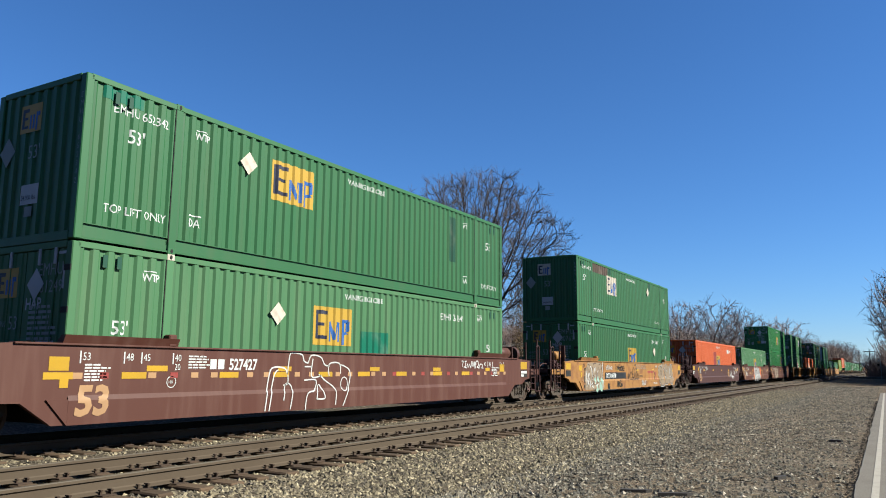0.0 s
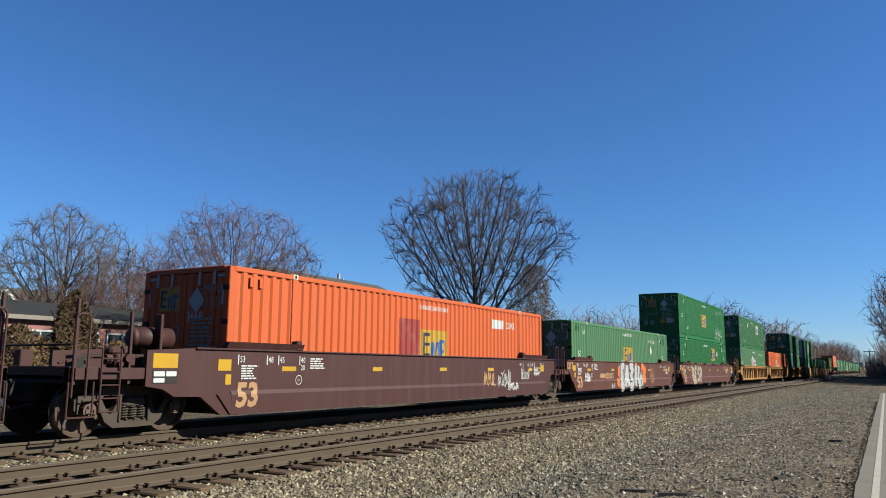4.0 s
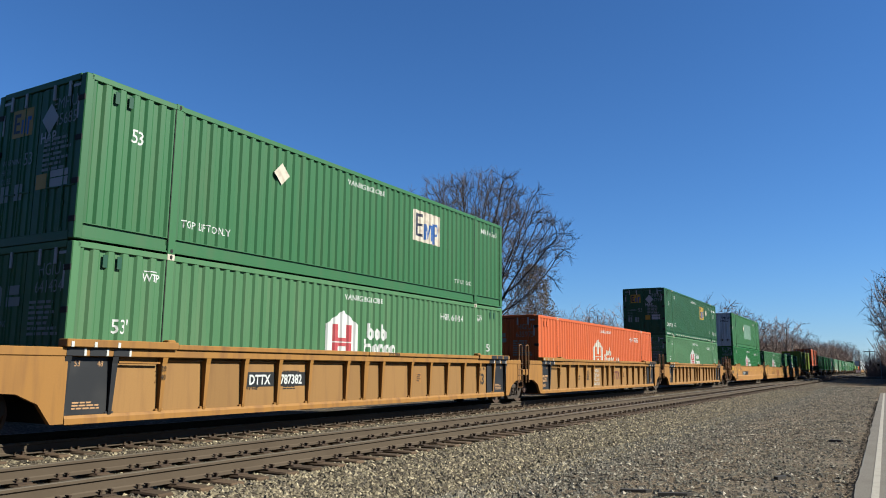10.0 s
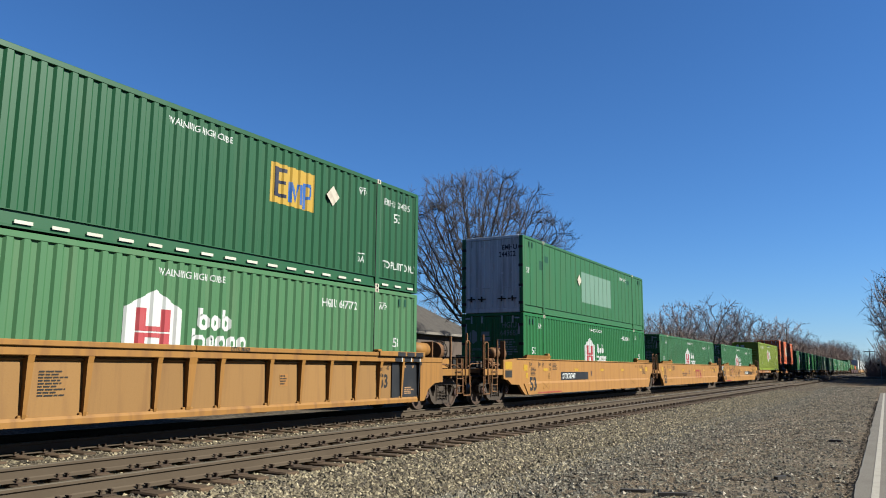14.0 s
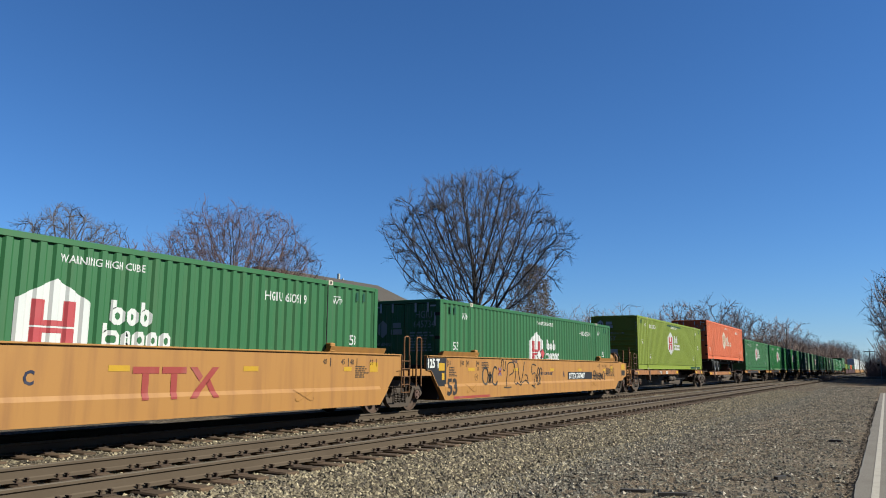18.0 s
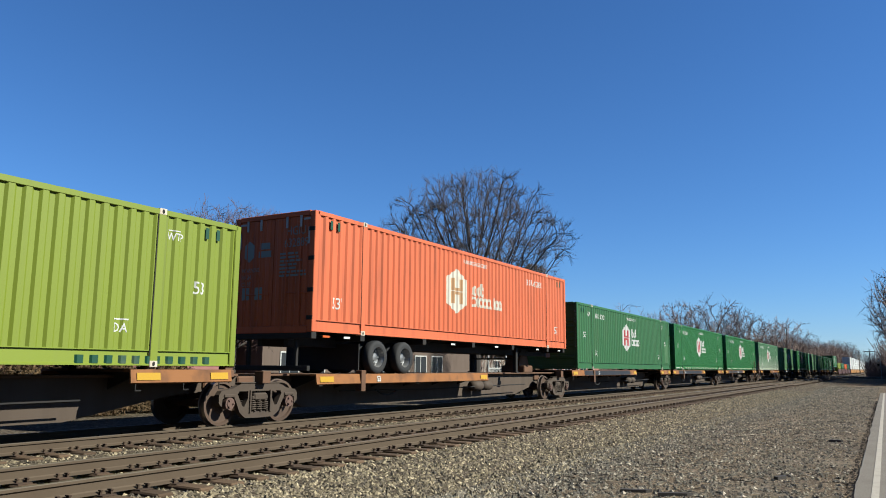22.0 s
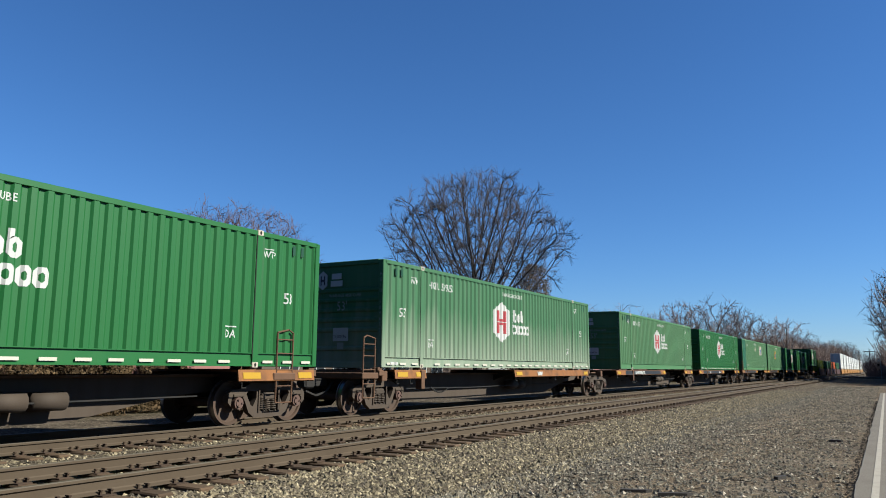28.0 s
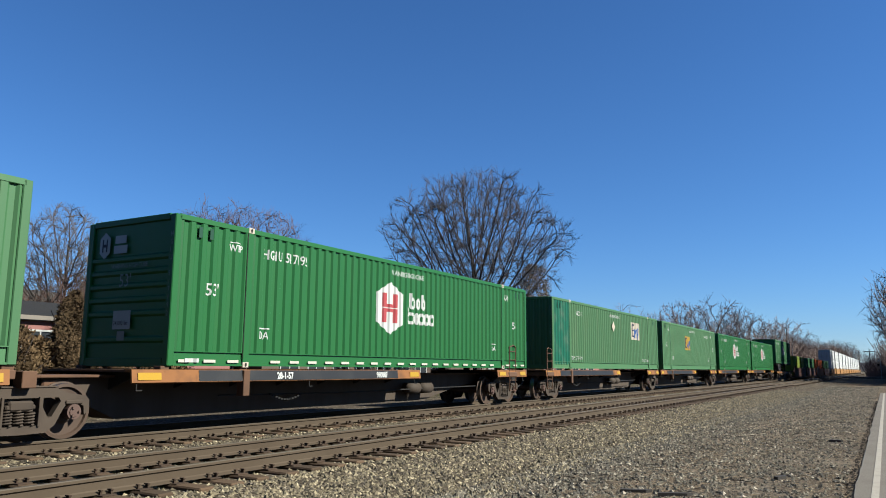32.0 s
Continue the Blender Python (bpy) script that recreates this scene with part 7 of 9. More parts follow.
# ---------------------------------------------------------------- ground, road, tracks
def ground_material():
    m = bpy.data.materials.new("gravel_and_dirt_ground")
    m.use_nodes = True
    nt = m.node_tree
    n, l = nt.nodes, nt.links
    b = n["Principled BSDF"]
    geo = n.new("ShaderNodeNewGeometry")
    sep = n.new("ShaderNodeSeparateXYZ")
    l.new(geo.outputs["Position"], sep.inputs[0])

    def noise_tex(scale, detail=6):
        t = n.new("ShaderNodeTexNoise")
        t.inputs["Scale"].default_value = scale
        t.inputs["Detail"].default_value = detail
        l.new(geo.outputs["Position"], t.inputs["Vector"])
        return t

    def ramp(src, *stops):
        r = n.new("ShaderNodeValToRGB")
        e = r.color_ramp.elements
        while len(e) < len(stops):
            e.new(0.5)
        for k, (p, c) in enumerate(stops):
            e[k].position = p
            e[k].color = (*c, 1)
        l.new(src, r.inputs[0])
        return r

    def rng(src, a, b_):
        r = n.new("ShaderNodeMapRange")
        r.inputs[1].default_value, r.inputs[2].default_value = a, b_
        l.new(src, r.inputs[0])
        return r

    def mix(f, a, b_):
        x = n.new("ShaderNodeMix")
        x.data_type = "RGBA"
        l.new(f, x.inputs["Factor"])
        l.new(a, x.inputs["A"])
        l.new(b_, x.inputs["B"])
        return x.outputs["Result"]

    vor = n.new("ShaderNodeTexVoronoi")
    vor.inputs["Scale"].default_value = 22
    l.new(geo.outputs["Position"], vor.inputs["Vector"])
    vor2 = n.new("ShaderNodeTexVoronoi")
    vor2.inputs["Scale"].default_value = 55
    l.new(geo.outputs["Position"], vor2.inputs["Vector"])
    sv = n.new("ShaderNodeSeparateColor")
    l.new(vor.outputs["Color"], sv.inputs[0])
    sv2 = n.new("ShaderNodeSeparateColor")
    l.new(vor2.outputs["Color"], sv2.inputs[0])
    stone = ramp(sv.outputs[0], (0.0, (0.01661, 0.0133, 0.009525)), (0.5, (0.04698, 0.03723, 0.02606)), (0.9, (0.08862, 0.07092, 0.05009)), (1.0, (0.1661, 0.1436, 0.1104)))
    gravel = ramp(sv2.outputs[0], (0.0, (0.0339, 0.02486, 0.01647)), (0.6, (0.08137, 0.06078, 0.03878)), (1.0, (0.1628, 0.1245, 0.08237)))
    patch = noise_tex(0.45, 8)
    dirt = ramp(patch.outputs["Fac"], (0.35, (0.043, 0.035, 0.0265)), (0.62, (0.08, 0.064, 0.046)))
    grass = ramp(noise_tex(2.0).outputs["Fac"], (0.3, (0.025, 0.02273, 0.01091)), (0.7, (0.05909, 0.04772, 0.025)))
    # a wandering edge between ballast, gravel verge and trodden dirt
    wob = n.new("ShaderNodeMath")
    wob.operation = "MULTIPLY_ADD"
    l.new(patch.outputs["Fac"], wob.inputs[0])
    wob.inputs[1].default_value = 3.2
    l.new(sep.outputs[0], wob.inputs[2])
    verge = mix(rng(wob.outputs[0], -3.2, -1.2).outputs[0], stone.outputs[0], gravel.outputs[0])
    fine = noise_tex(0.9, 8)
    dirtf = n.new("ShaderNodeMath")
    dirtf.operation = "MULTIPLY"
    l.new(rng(wob.outputs[0], -1.9, 0.3).outputs[0], dirtf.inputs[0])
    l.new(rng(fine.outputs["Fac"], 0.40, 0.62).outputs[0], dirtf.inputs[1])
    verge = mix(dirtf.outputs[0], verge, dirt.outputs[0])
    # beyond the far track: dry winter grass
    far = mix(rng(wob.outputs[0], -22.0, -19.0).outputs[0], grass.outputs[0], verge)
    right = mix(rng(wob.outputs[0], 6.6, 7.4).outputs[0], far, grass.outputs[0])
    speck = n.new("ShaderNodeTexNoise")
    speck.inputs["Scale"].default_value = 9.0
    speck.inputs["Detail"].default_value = 9
    speck.inputs["Roughness"].default_value = 0.78
    l.new(geo.outputs["Position"], speck.inputs["Vector"])
    vary = n.new("ShaderNodeMapRange")
    vary.inputs[1].default_value, vary.inputs[2].default_value = 0.34, 0.68
    vary.inputs[3].default_value, vary.inputs[4].default_value = 0.45, 1.6
    l.new(speck.outputs["Fac"], vary.inputs[0])
    wide = n.new("ShaderNodeMapRange")
    wide.inputs[1].default_value, wide.inputs[2].default_value = 0.35, 0.65
    wide.inputs[3].default_value, wide.inputs[4].default_value = 0.8, 1.2
    l.new(fine.outputs["Fac"], wide.inputs[0])
    both = n.new("ShaderNodeMath")
    both.operation = "MULTIPLY"
    l.new(vary.outputs[0], both.inputs[0])
    l.new(wide.outputs[0], both.inputs[1])
    shade = n.new("ShaderNodeHueSaturation")
    l.new(right, shade.inputs["Color"])
    l.new(both.outputs[0], shade.inputs["Value"])
    l.new(shade.outputs[0], b.inputs["Base Color"])
    b.inputs["Roughness"].default_value = 0.95
    b.inputs["Specular IOR Level"].default_value = 0.05
    bp = n.new("ShaderNodeBump")
    bp.inputs["Strength"].default_value = 0.7
    bp.inputs["Distance"].default_value = 0.03
    l.new(vor.outputs["Distance"], bp.inputs["Height"])
    bp2 = n.new("ShaderNodeBump")
    bp2.inputs["Strength"].default_value = 0.5
    bp2.inputs["Distance"].default_value = 0.012
    l.new(vor2.outputs["Distance"], bp2.inputs["Height"])
    l.new(bp.outputs[0], bp2.inputs["Normal"])
    l.new(bp2.outputs[0], b.inputs["Normal"])
    return m


GROUND = ground_material()


def ground_height(x, y):
    """Bed of the tracks: flat verge, ballast shoulder, level between the tracks, falling off behind."""
    h = np.interp(x, [-400, -20, -17.5, -15.2, -14.4, -11.0, -9.7, -6.7, -6.35, -4.6, -3.0, -0.5, 0, 400], [-0.12, -0.12, -0.1, 0.0, 0.085, 0.085, 0.11, 0.115, 0.06, -0.02, -0.035, -0.02, -0.03, -0.03])
    if -6.4 < x < -0.6 and y < 120:
        h += 0.02 * noise.noise((x * 0.9, y * 0.6, 0)) + 0.012 * noise.noise((x * 3, y * 2, 4))
    return float(h)


xs = [-1500, -600, -250, -100, -60, -40, -28, -20, -17.5, -16.3, -15.2, -14.4, -13.0, -11.0, -9.7, -8.2, -6.9, -6.6] + [-6.4 + 0.2 * i for i in range(31)] + [-0.2, 1, 3, 5, 8, 15, 30, 60, 120, 300, 800, 1500]
ys = [-800, -300, -100, -40, -15] + [-5 + 0.7 * i for i in range(90)] + [60, 64, 70, 78, 88, 100, 115, 130, 150, 180, 220, 280, 350, 450, 600, 900, 1400, 2200, 3500]
verts = [(x, y, ground_height(x, y)) for y in ys for x in xs]
faces = [(j * len(xs) + i, j * len(xs) + i + 1, (j + 1) * len(xs) + i + 1, (j + 1) * len(xs) + i) for j in range(len(ys) - 1) for i in range(len(xs) - 1)]
me = bpy.data.meshes.new("ground")
me.from_pydata(verts, [], faces)
ground = link_mesh("ground", me, GROUND)
tagged(ground, "grey-brown gravel and dirt ground beside the tracks", "ground", kind="structure")

ASPHALT = mat("worn_grey_asphalt", (0.0909, 0.07819, 0.06273), 0.9, dirty=0.5, dirt=(0.06364, 0.05455, 0.04454), scale=5, grain=0.5, bump=0.5, spread=0.0)
bm = bmesh.new()
rg = random.Random(9)
edge = []
y = -60.0
while y < 63:
    edge.append((-0.465 + 0.035 * noise.noise((0, y * 0.7, 0)) + 0.012 * noise.noise((4, y * 5, 0)), y))
    y += 0.12 if y < 60 else 2.0
left = [bm.verts.new((x, y, 0.0)) for x, y in edge]
low = [bm.verts.new((x - 0.04, y, -0.06)) for x, y in edge]
right = [bm.verts.new((5.2, y, 0.02)) for x, y in edge]
for i in range(len(edge) - 1):
    bm.faces.new((left[i], right[i], right[i + 1], left[i + 1]))
    bm.faces.new((low[i], left[i], left[i + 1], low[i + 1]))
road = part("road", bm, ASPHALT)
tagged(road, "worn grey asphalt road with a broken edge", "road", kind="structure")
tagged(part("side_road", box((5.2, 56, -0.05), (60, 63, 0.015)), ASPHALT), "grey asphalt side road turning away", "road", kind="structure")
LINE = mat("worn_white_road_paint", (0.2136, 0.1909, 0.1568), 0.75, dirty=0.6, dirt=(0.15, 0.1318, 0.1069), scale=14, bump=0.2)
tagged(part("road_edge_line", box((-0.272, -40, 0.0), (-0.185, 61, 0.006)), LINE), "worn white edge line on the asphalt", "road marking", kind="structure")


def rail_section():
    """Half-true T rail: head, web, foot; the top at 0."""
    return [(-0.036, -0.008), (-0.028, 0.0), (0.028, 0.0), (0.036, -0.008), (0.036, -0.036), (0.012, -0.05), (0.009, -0.135), (0.02, -0.15), (0.074, -0.165), (0.074, -0.178), (-0.074, -0.178), (-0.074, -0.165), (-0.02, -0.15), (-0.009, -0.135), (-0.012, -0.05), (-0.036, -0.036)]


TIES = []


def track(x, z, name, y_end, near_ties):
    t = thing(name, pose(x, 0, z), "railway track with rusty rails on weathered timber ties", "railway track", kind="structure")
    for s in (-1, 1):
        rail = part("rail", prism(rail_section(), -60, 900, "y"), RAIL_SIDE, t, "rusty rail with a worn grey head", pose(s * 0.7525, 0, 0))
        rail.data.materials.append(RAIL_HEAD)
        for f in rail.data.polygons:
            if f.center[2] > -0.007:
                f.material_index = 1
    rg = random.Random(int(-x * 100))

    def tie_mesh(k):
        def make():
            bm = box((-1.30, -0.115, -0.37), (1.30, 0.115, -0.195), 0.018)
            for v in bm.verts:
                q = v.co * 3 + Vector((k * 7, 0, 0))
                v.co += Vector((noise.noise(q) * 0.03, noise.noise(q + Vector((5, 0, 0))) * 0.012, noise.noise(q + Vector((0, 9, 0))) * 0.012))
            # end checks
            add_box(bm, (1.285, -0.05, -0.33), (1.305, -0.03, -0.22))
            return bm
        return make

    def plate():
        bm = box((-0.17, -0.09, -0.197), (0.17, 0.09, -0.178), 0.004)
        for dx in (-0.115, -0.088, 0.088, 0.115):
            for dy in (-0.055, 0.055):
                if (dx > 0) == (dy > 0) or abs(dx) < 0.1:
                    add_box(bm, (dx - 0.011, dy - 0.011, -0.2), (dx + 0.011, dy + 0.011, -0.135))
                    add_box(bm, (dx - 0.024, dy - 0.016, -0.142), (dx + 0.02, dy + 0.016, -0.128))
        return bm

    y = -6.0
    joined = []
    count = 0
    while y < y_end:
        y += 0.495 + rg.uniform(-0.03, 0.03)
        turn = rg.uniform(-1.6, 1.6)
        dx, dz = rg.uniform(-0.05, 0.05), rg.uniform(-0.012, 0.004)
        k = rg.randrange(5)
        TIES.append((x, y))
        if count < near_ties and y > 1.0:
            count += 1
            tie = shared("tie", "tie%d" % k, tie_mesh(k), TIE, t, "", pose(dx, y, dz, 0, 0, turn))
            for s in (-1, 1):
                shared("tie_plate", "tie_plate", plate, PLATE, tie, "", pose(s * 0.7525 - dx, 0, -dz))
        else:
            joined.append((dx, y, dz))
    vs, fs = [], []
    for dx, y, dz in joined:
        n0 = len(vs)
        vs += [(sx * 1.3 + dx, y + sy * 0.115, sz + dz) for sz in (-0.37, -0.195) for sy in (-1, 1) for sx in (-1, 1)]
        fs += [(n0, n0 + 2, n0 + 3, n0 + 1), (n0 + 4, n0 + 5, n0 + 7, n0 + 6), (n0, n0 + 1, n0 + 5, n0 + 4), (n0 + 2, n0 + 6, n0 + 7, n0 + 3), (n0, n0 + 4, n0 + 6, n0 + 2), (n0 + 1, n0 + 3, n0 + 7, n0 + 5)]
    me = bpy.data.meshes.new("far_ties")
    me.from_pydata(vs, [], fs)
    tagged(link_mesh("far_ties", me, TIE, t), kind="stuff")
    return t


track(NEAR_X, NEAR_RAIL_Z, "track_near", 420, 150)
track(TRAIN_X, RAIL_Z, "track_far", 420, 110)


# loose stones: ballast round the ties, smaller gravel on the verge
def stones(name, label, count, place, size, material, seed):
    g = np.random.default_rng(seed)
    base = np.array([(1, 0, 0), (-1, 0, 0), (0, 1, 0), (0, -1, 0), (0, 0, 1), (0, 0, -1)], float)
    tri = np.array([(0, 2, 4), (2, 1, 4), (1, 3, 4), (3, 0, 4), (2, 0, 5), (1, 2, 5), (3, 1, 5), (0, 3, 5)])
    pts = place(g, count)
    count = len(pts)
    r = size(g, count)
    a = g.uniform(0, 2 * np.pi, count)
    shape = base[None] * g.uniform(0.6, 1.25, (count, 6, 1)) + g.normal(0, 0.16, (count, 6, 3))
    shape[:, :, 2] *= 0.75
    c, s = np.cos(a)[:, None], np.sin(a)[:, None]
    x, y = shape[:, :, 0] * c - shape[:, :, 1] * s, shape[:, :, 0] * s + shape[:, :, 1] * c
    v = np.stack([x, y, shape[:, :, 2]], 2) * r[:, None, None] + pts[:, None, :]
    f = (tri[None] + 6 * np.arange(count)[:, None, None]).reshape(-1, 3)
    me = bpy.data.meshes.new(name)
    me.from_pydata(v.reshape(-1, 3).tolist(), [], f.tolist())
    return tagged(link_mesh(name, me, material), label, "gravel", kind="stuff")


def stone_material(name, stops):
    m = bpy.data.materials.new(name)
    m.use_nodes = True
    n, l = m.node_tree.nodes, m.node_tree.links
    geo = n.new("ShaderNodeNewGeometry")
    r = n.new("ShaderNodeValToRGB")
    e = r.color_ramp.elements
    while len(e) < len(stops):
        e.new(0.5)
    for k, (p, c) in enumerate(stops):
        e[k].position = p
        e[k].color = (*c, 1)
    l.new(geo.outputs["Random Per Island"], r.inputs[0])
    t = n.new("ShaderNodeTexNoise")
    t.inputs["Scale"].default_value = 60
    tc = n.new("ShaderNodeTexCoord")
    l.new(tc.outputs["Object"], t.inputs["Vector"])
    h = n.new("ShaderNodeHueSaturation")
    l.new(r.outputs[0], h.inputs["Color"])
    mr = n.new("ShaderNodeMapRange")
    mr.inputs[3].default_value, mr.inputs[4].default_value = 0.7, 1.3
    l.new(t.outputs["Fac"], mr.inputs[0])
    l.new(mr.outputs[0], h.inputs["Value"])
    l.new(h.outputs[0], n["Principled BSDF"].inputs["Base Color"])
    n["Principled BSDF"].inputs["Roughness"].default_value = 0.9
    return m


BALLAST = stone_material("ballast_stone", ((0.0, (0.023, 0.01732, 0.009409)), (0.4, (0.06482, 0.05027, 0.02691)), (0.8, (0.1171, 0.09335, 0.05213)), (1.0, (0.23, 0.1891, 0.1144))))
CHIPS = stone_material("verge_gravel_stone", ((0.0, (0.02, 0.0165, 0.0115)), (0.45, (0.055, 0.046, 0.031)), (0.85, (0.115, 0.098, 0.068)), (1.0, (0.25, 0.215, 0.16))))


def field(x0, x1, far, falloff, skew=1.0):
    def place(g, count):
        y = 3.0 + (far - 3.0) * g.random(count) ** falloff
        x = x0 + (x1 - x0) * g.random(count) ** skew
        keep = (-0.5 * x + 0.866 * y > 8.0)
        x, y = x[keep], y[keep]
        clear = np.ones(len(x), bool)
        for tx in (NEAR_X, TRAIN_X):
            line = np.sort([b for a, b in TIES if a == tx])
            gap = np.min(np.abs(y[:, None] - line[np.clip(np.searchsorted(line, y)[:, None] + np.array([-1, 0]), 0, len(line) - 1)]), 1)
            clear &= (np.abs(x - tx) > 1.34) | (gap > 0.14)
        x, y = x[clear], y[clear]
        z = np.array([ground_height(a, b) for a, b in zip(x, y)])
        return np.stack([x, y, z], 1)
    return place


stones("ballast_shoulder", "loose grey-brown ballast stones beside the ties", 34000, field(-6.95, -4.3, 60, 1.7), lambda g, n: g.uniform(0.02, 0.048, n), BALLAST, 1)
stones("ballast_bed", "loose ballast stones between the tracks", 26000, field(-14.2, -6.95, 55, 1.7), lambda g, n: g.uniform(0.02, 0.045, n), BALLAST, 2)
stones("verge_gravel", "fine gravel on the roadside verge", 78000, field(-4.8, -0.6, 84, 2.1, 2.0), lambda g, n: 0.012 + 0.03 * g.random(n) ** 1.5, CHIPS, 3)
stones("verge_grit", "sparse grit near the road edge", 9000, field(-2.6, -0.45, 40, 1.5), lambda g, n: 0.006 + 0.014 * g.random(n) ** 2, CHIPS, 4)


# ---------------------------------------------------------------- bare winter trees
BARK = mat("grey_brown_bark", (0.05909, 0.04546, 0.03636), 0.9, dirty=0.4, dirt=(0.03182, 0.025, 0.02045), scale=5, bump=0.4, spread=0.1)
TWIG = mat("brown_twig_bark", (0.02818, 0.02227, 0.01909), 0.9, dirty=0.3, dirt=(0.04546, 0.03409, 0.02727), scale=3, bump=0.0, spread=0.15)
WOODS = mat("grey_brown_winter_woods", (0.1207, 0.08415, 0.06895), 0.95, dirty=0.4, dirt=(0.078, 0.06, 0.051), scale=0.6, bump=0.0, spread=0.2)


def limbs(seed, height, spread, stems, kids, levels, lean=0.5, r0=0.16, up=0.12, start=0.3):
    """Branches of a tree: lists of (points, radius at each end, level)."""
    rg = random.Random(seed)
    out = []

    def grow(p, d, length, r, level):
        n = 5 if level < 2 else (4 if level < 3 else 3)
        pts = [p.copy()]
        q, dd = p.copy(), d.copy()
        for i in range(n):
            j = 0.10 + 0.05 * level
            dd = (dd + Vector((rg.uniform(-j, j), rg.uniform(-j, j), rg.uniform(-j, j) + up * (1.0, 0.8, 0.3, 0.0, 0.0)[level]))).normalized()
            q = q + dd * (length / n)
            pts.append(q.copy())
        out.append((pts, r, r * 0.35, level))
        if level >= levels:
            return
        for k in range(kids[level]):
            f = start + (0.98 - start) * (k + rg.random()) / kids[level]
            idx = min(int(f * n), n - 1)
            base = pts[idx].lerp(pts[idx + 1], f * n - idx)
            along = (pts[idx + 1] - pts[idx]).normalized()
            side = along.cross(Vector((rg.uniform(-1, 1), rg.uniform(-1, 1), rg.uniform(-1, 1)))).normalized()
            ang = rg.uniform(0.4, 0.8) + 0.07 * level
            nd = (along * math.cos(ang) + side * math.sin(ang)).normalized()
            grow(base, nd, length * rg.uniform(0.5, 0.78) * (1.15 - 0.5 * f), r * (1 - 0.65 * f) * 0.55, level + 1)

    for k in range(stems):
        a = 2 * math.pi * (k + rg.random() * 0.7) / stems
        ln = lean * rg.uniform(0.35, 1.1) if stems > 1 else 0.04
        d = Vector((math.cos(a) * ln * spread, math.sin(a) * ln * spread, 1)).normalized()
        grow(Vector((math.cos(a) * 0.25, math.sin(a) * 0.25, 0)) if stems > 1 else Vector((0, 0, 0)), d, height * rg.uniform(0.72, 0.92), r0 * rg.uniform(0.7, 1.1), 0)
    return out


def tubes(name, branches, sides_for, rmin):
    vs, fs = [], []
    for pts, r0, r1, level in branches:
        n = sides_for(level)
        for i, p in enumerate(pts):
            d = (pts[min(i + 1, len(pts) - 1)] - pts[max(i - 1, 0)]).normalized()
            u = d.orthogonal().normalized()
            w = d.cross(u)
            r = max(rmin, r0 + (r1 - r0) * i / (len(pts) - 1))
            for k in range(n):
                a = 2 * math.pi * k / n
                vs.append(p + (u * math.cos(a) + w * math.sin(a)) * r)
            if i:
                b = len(vs) - 2 * n
                fs += [(b + k, b + (k + 1) % n, b + n + (k + 1) % n, b + n + k) for k in range(n)]
    me = bpy.data.meshes.new(name)
    me.from_pydata(vs, [], fs)
    return me


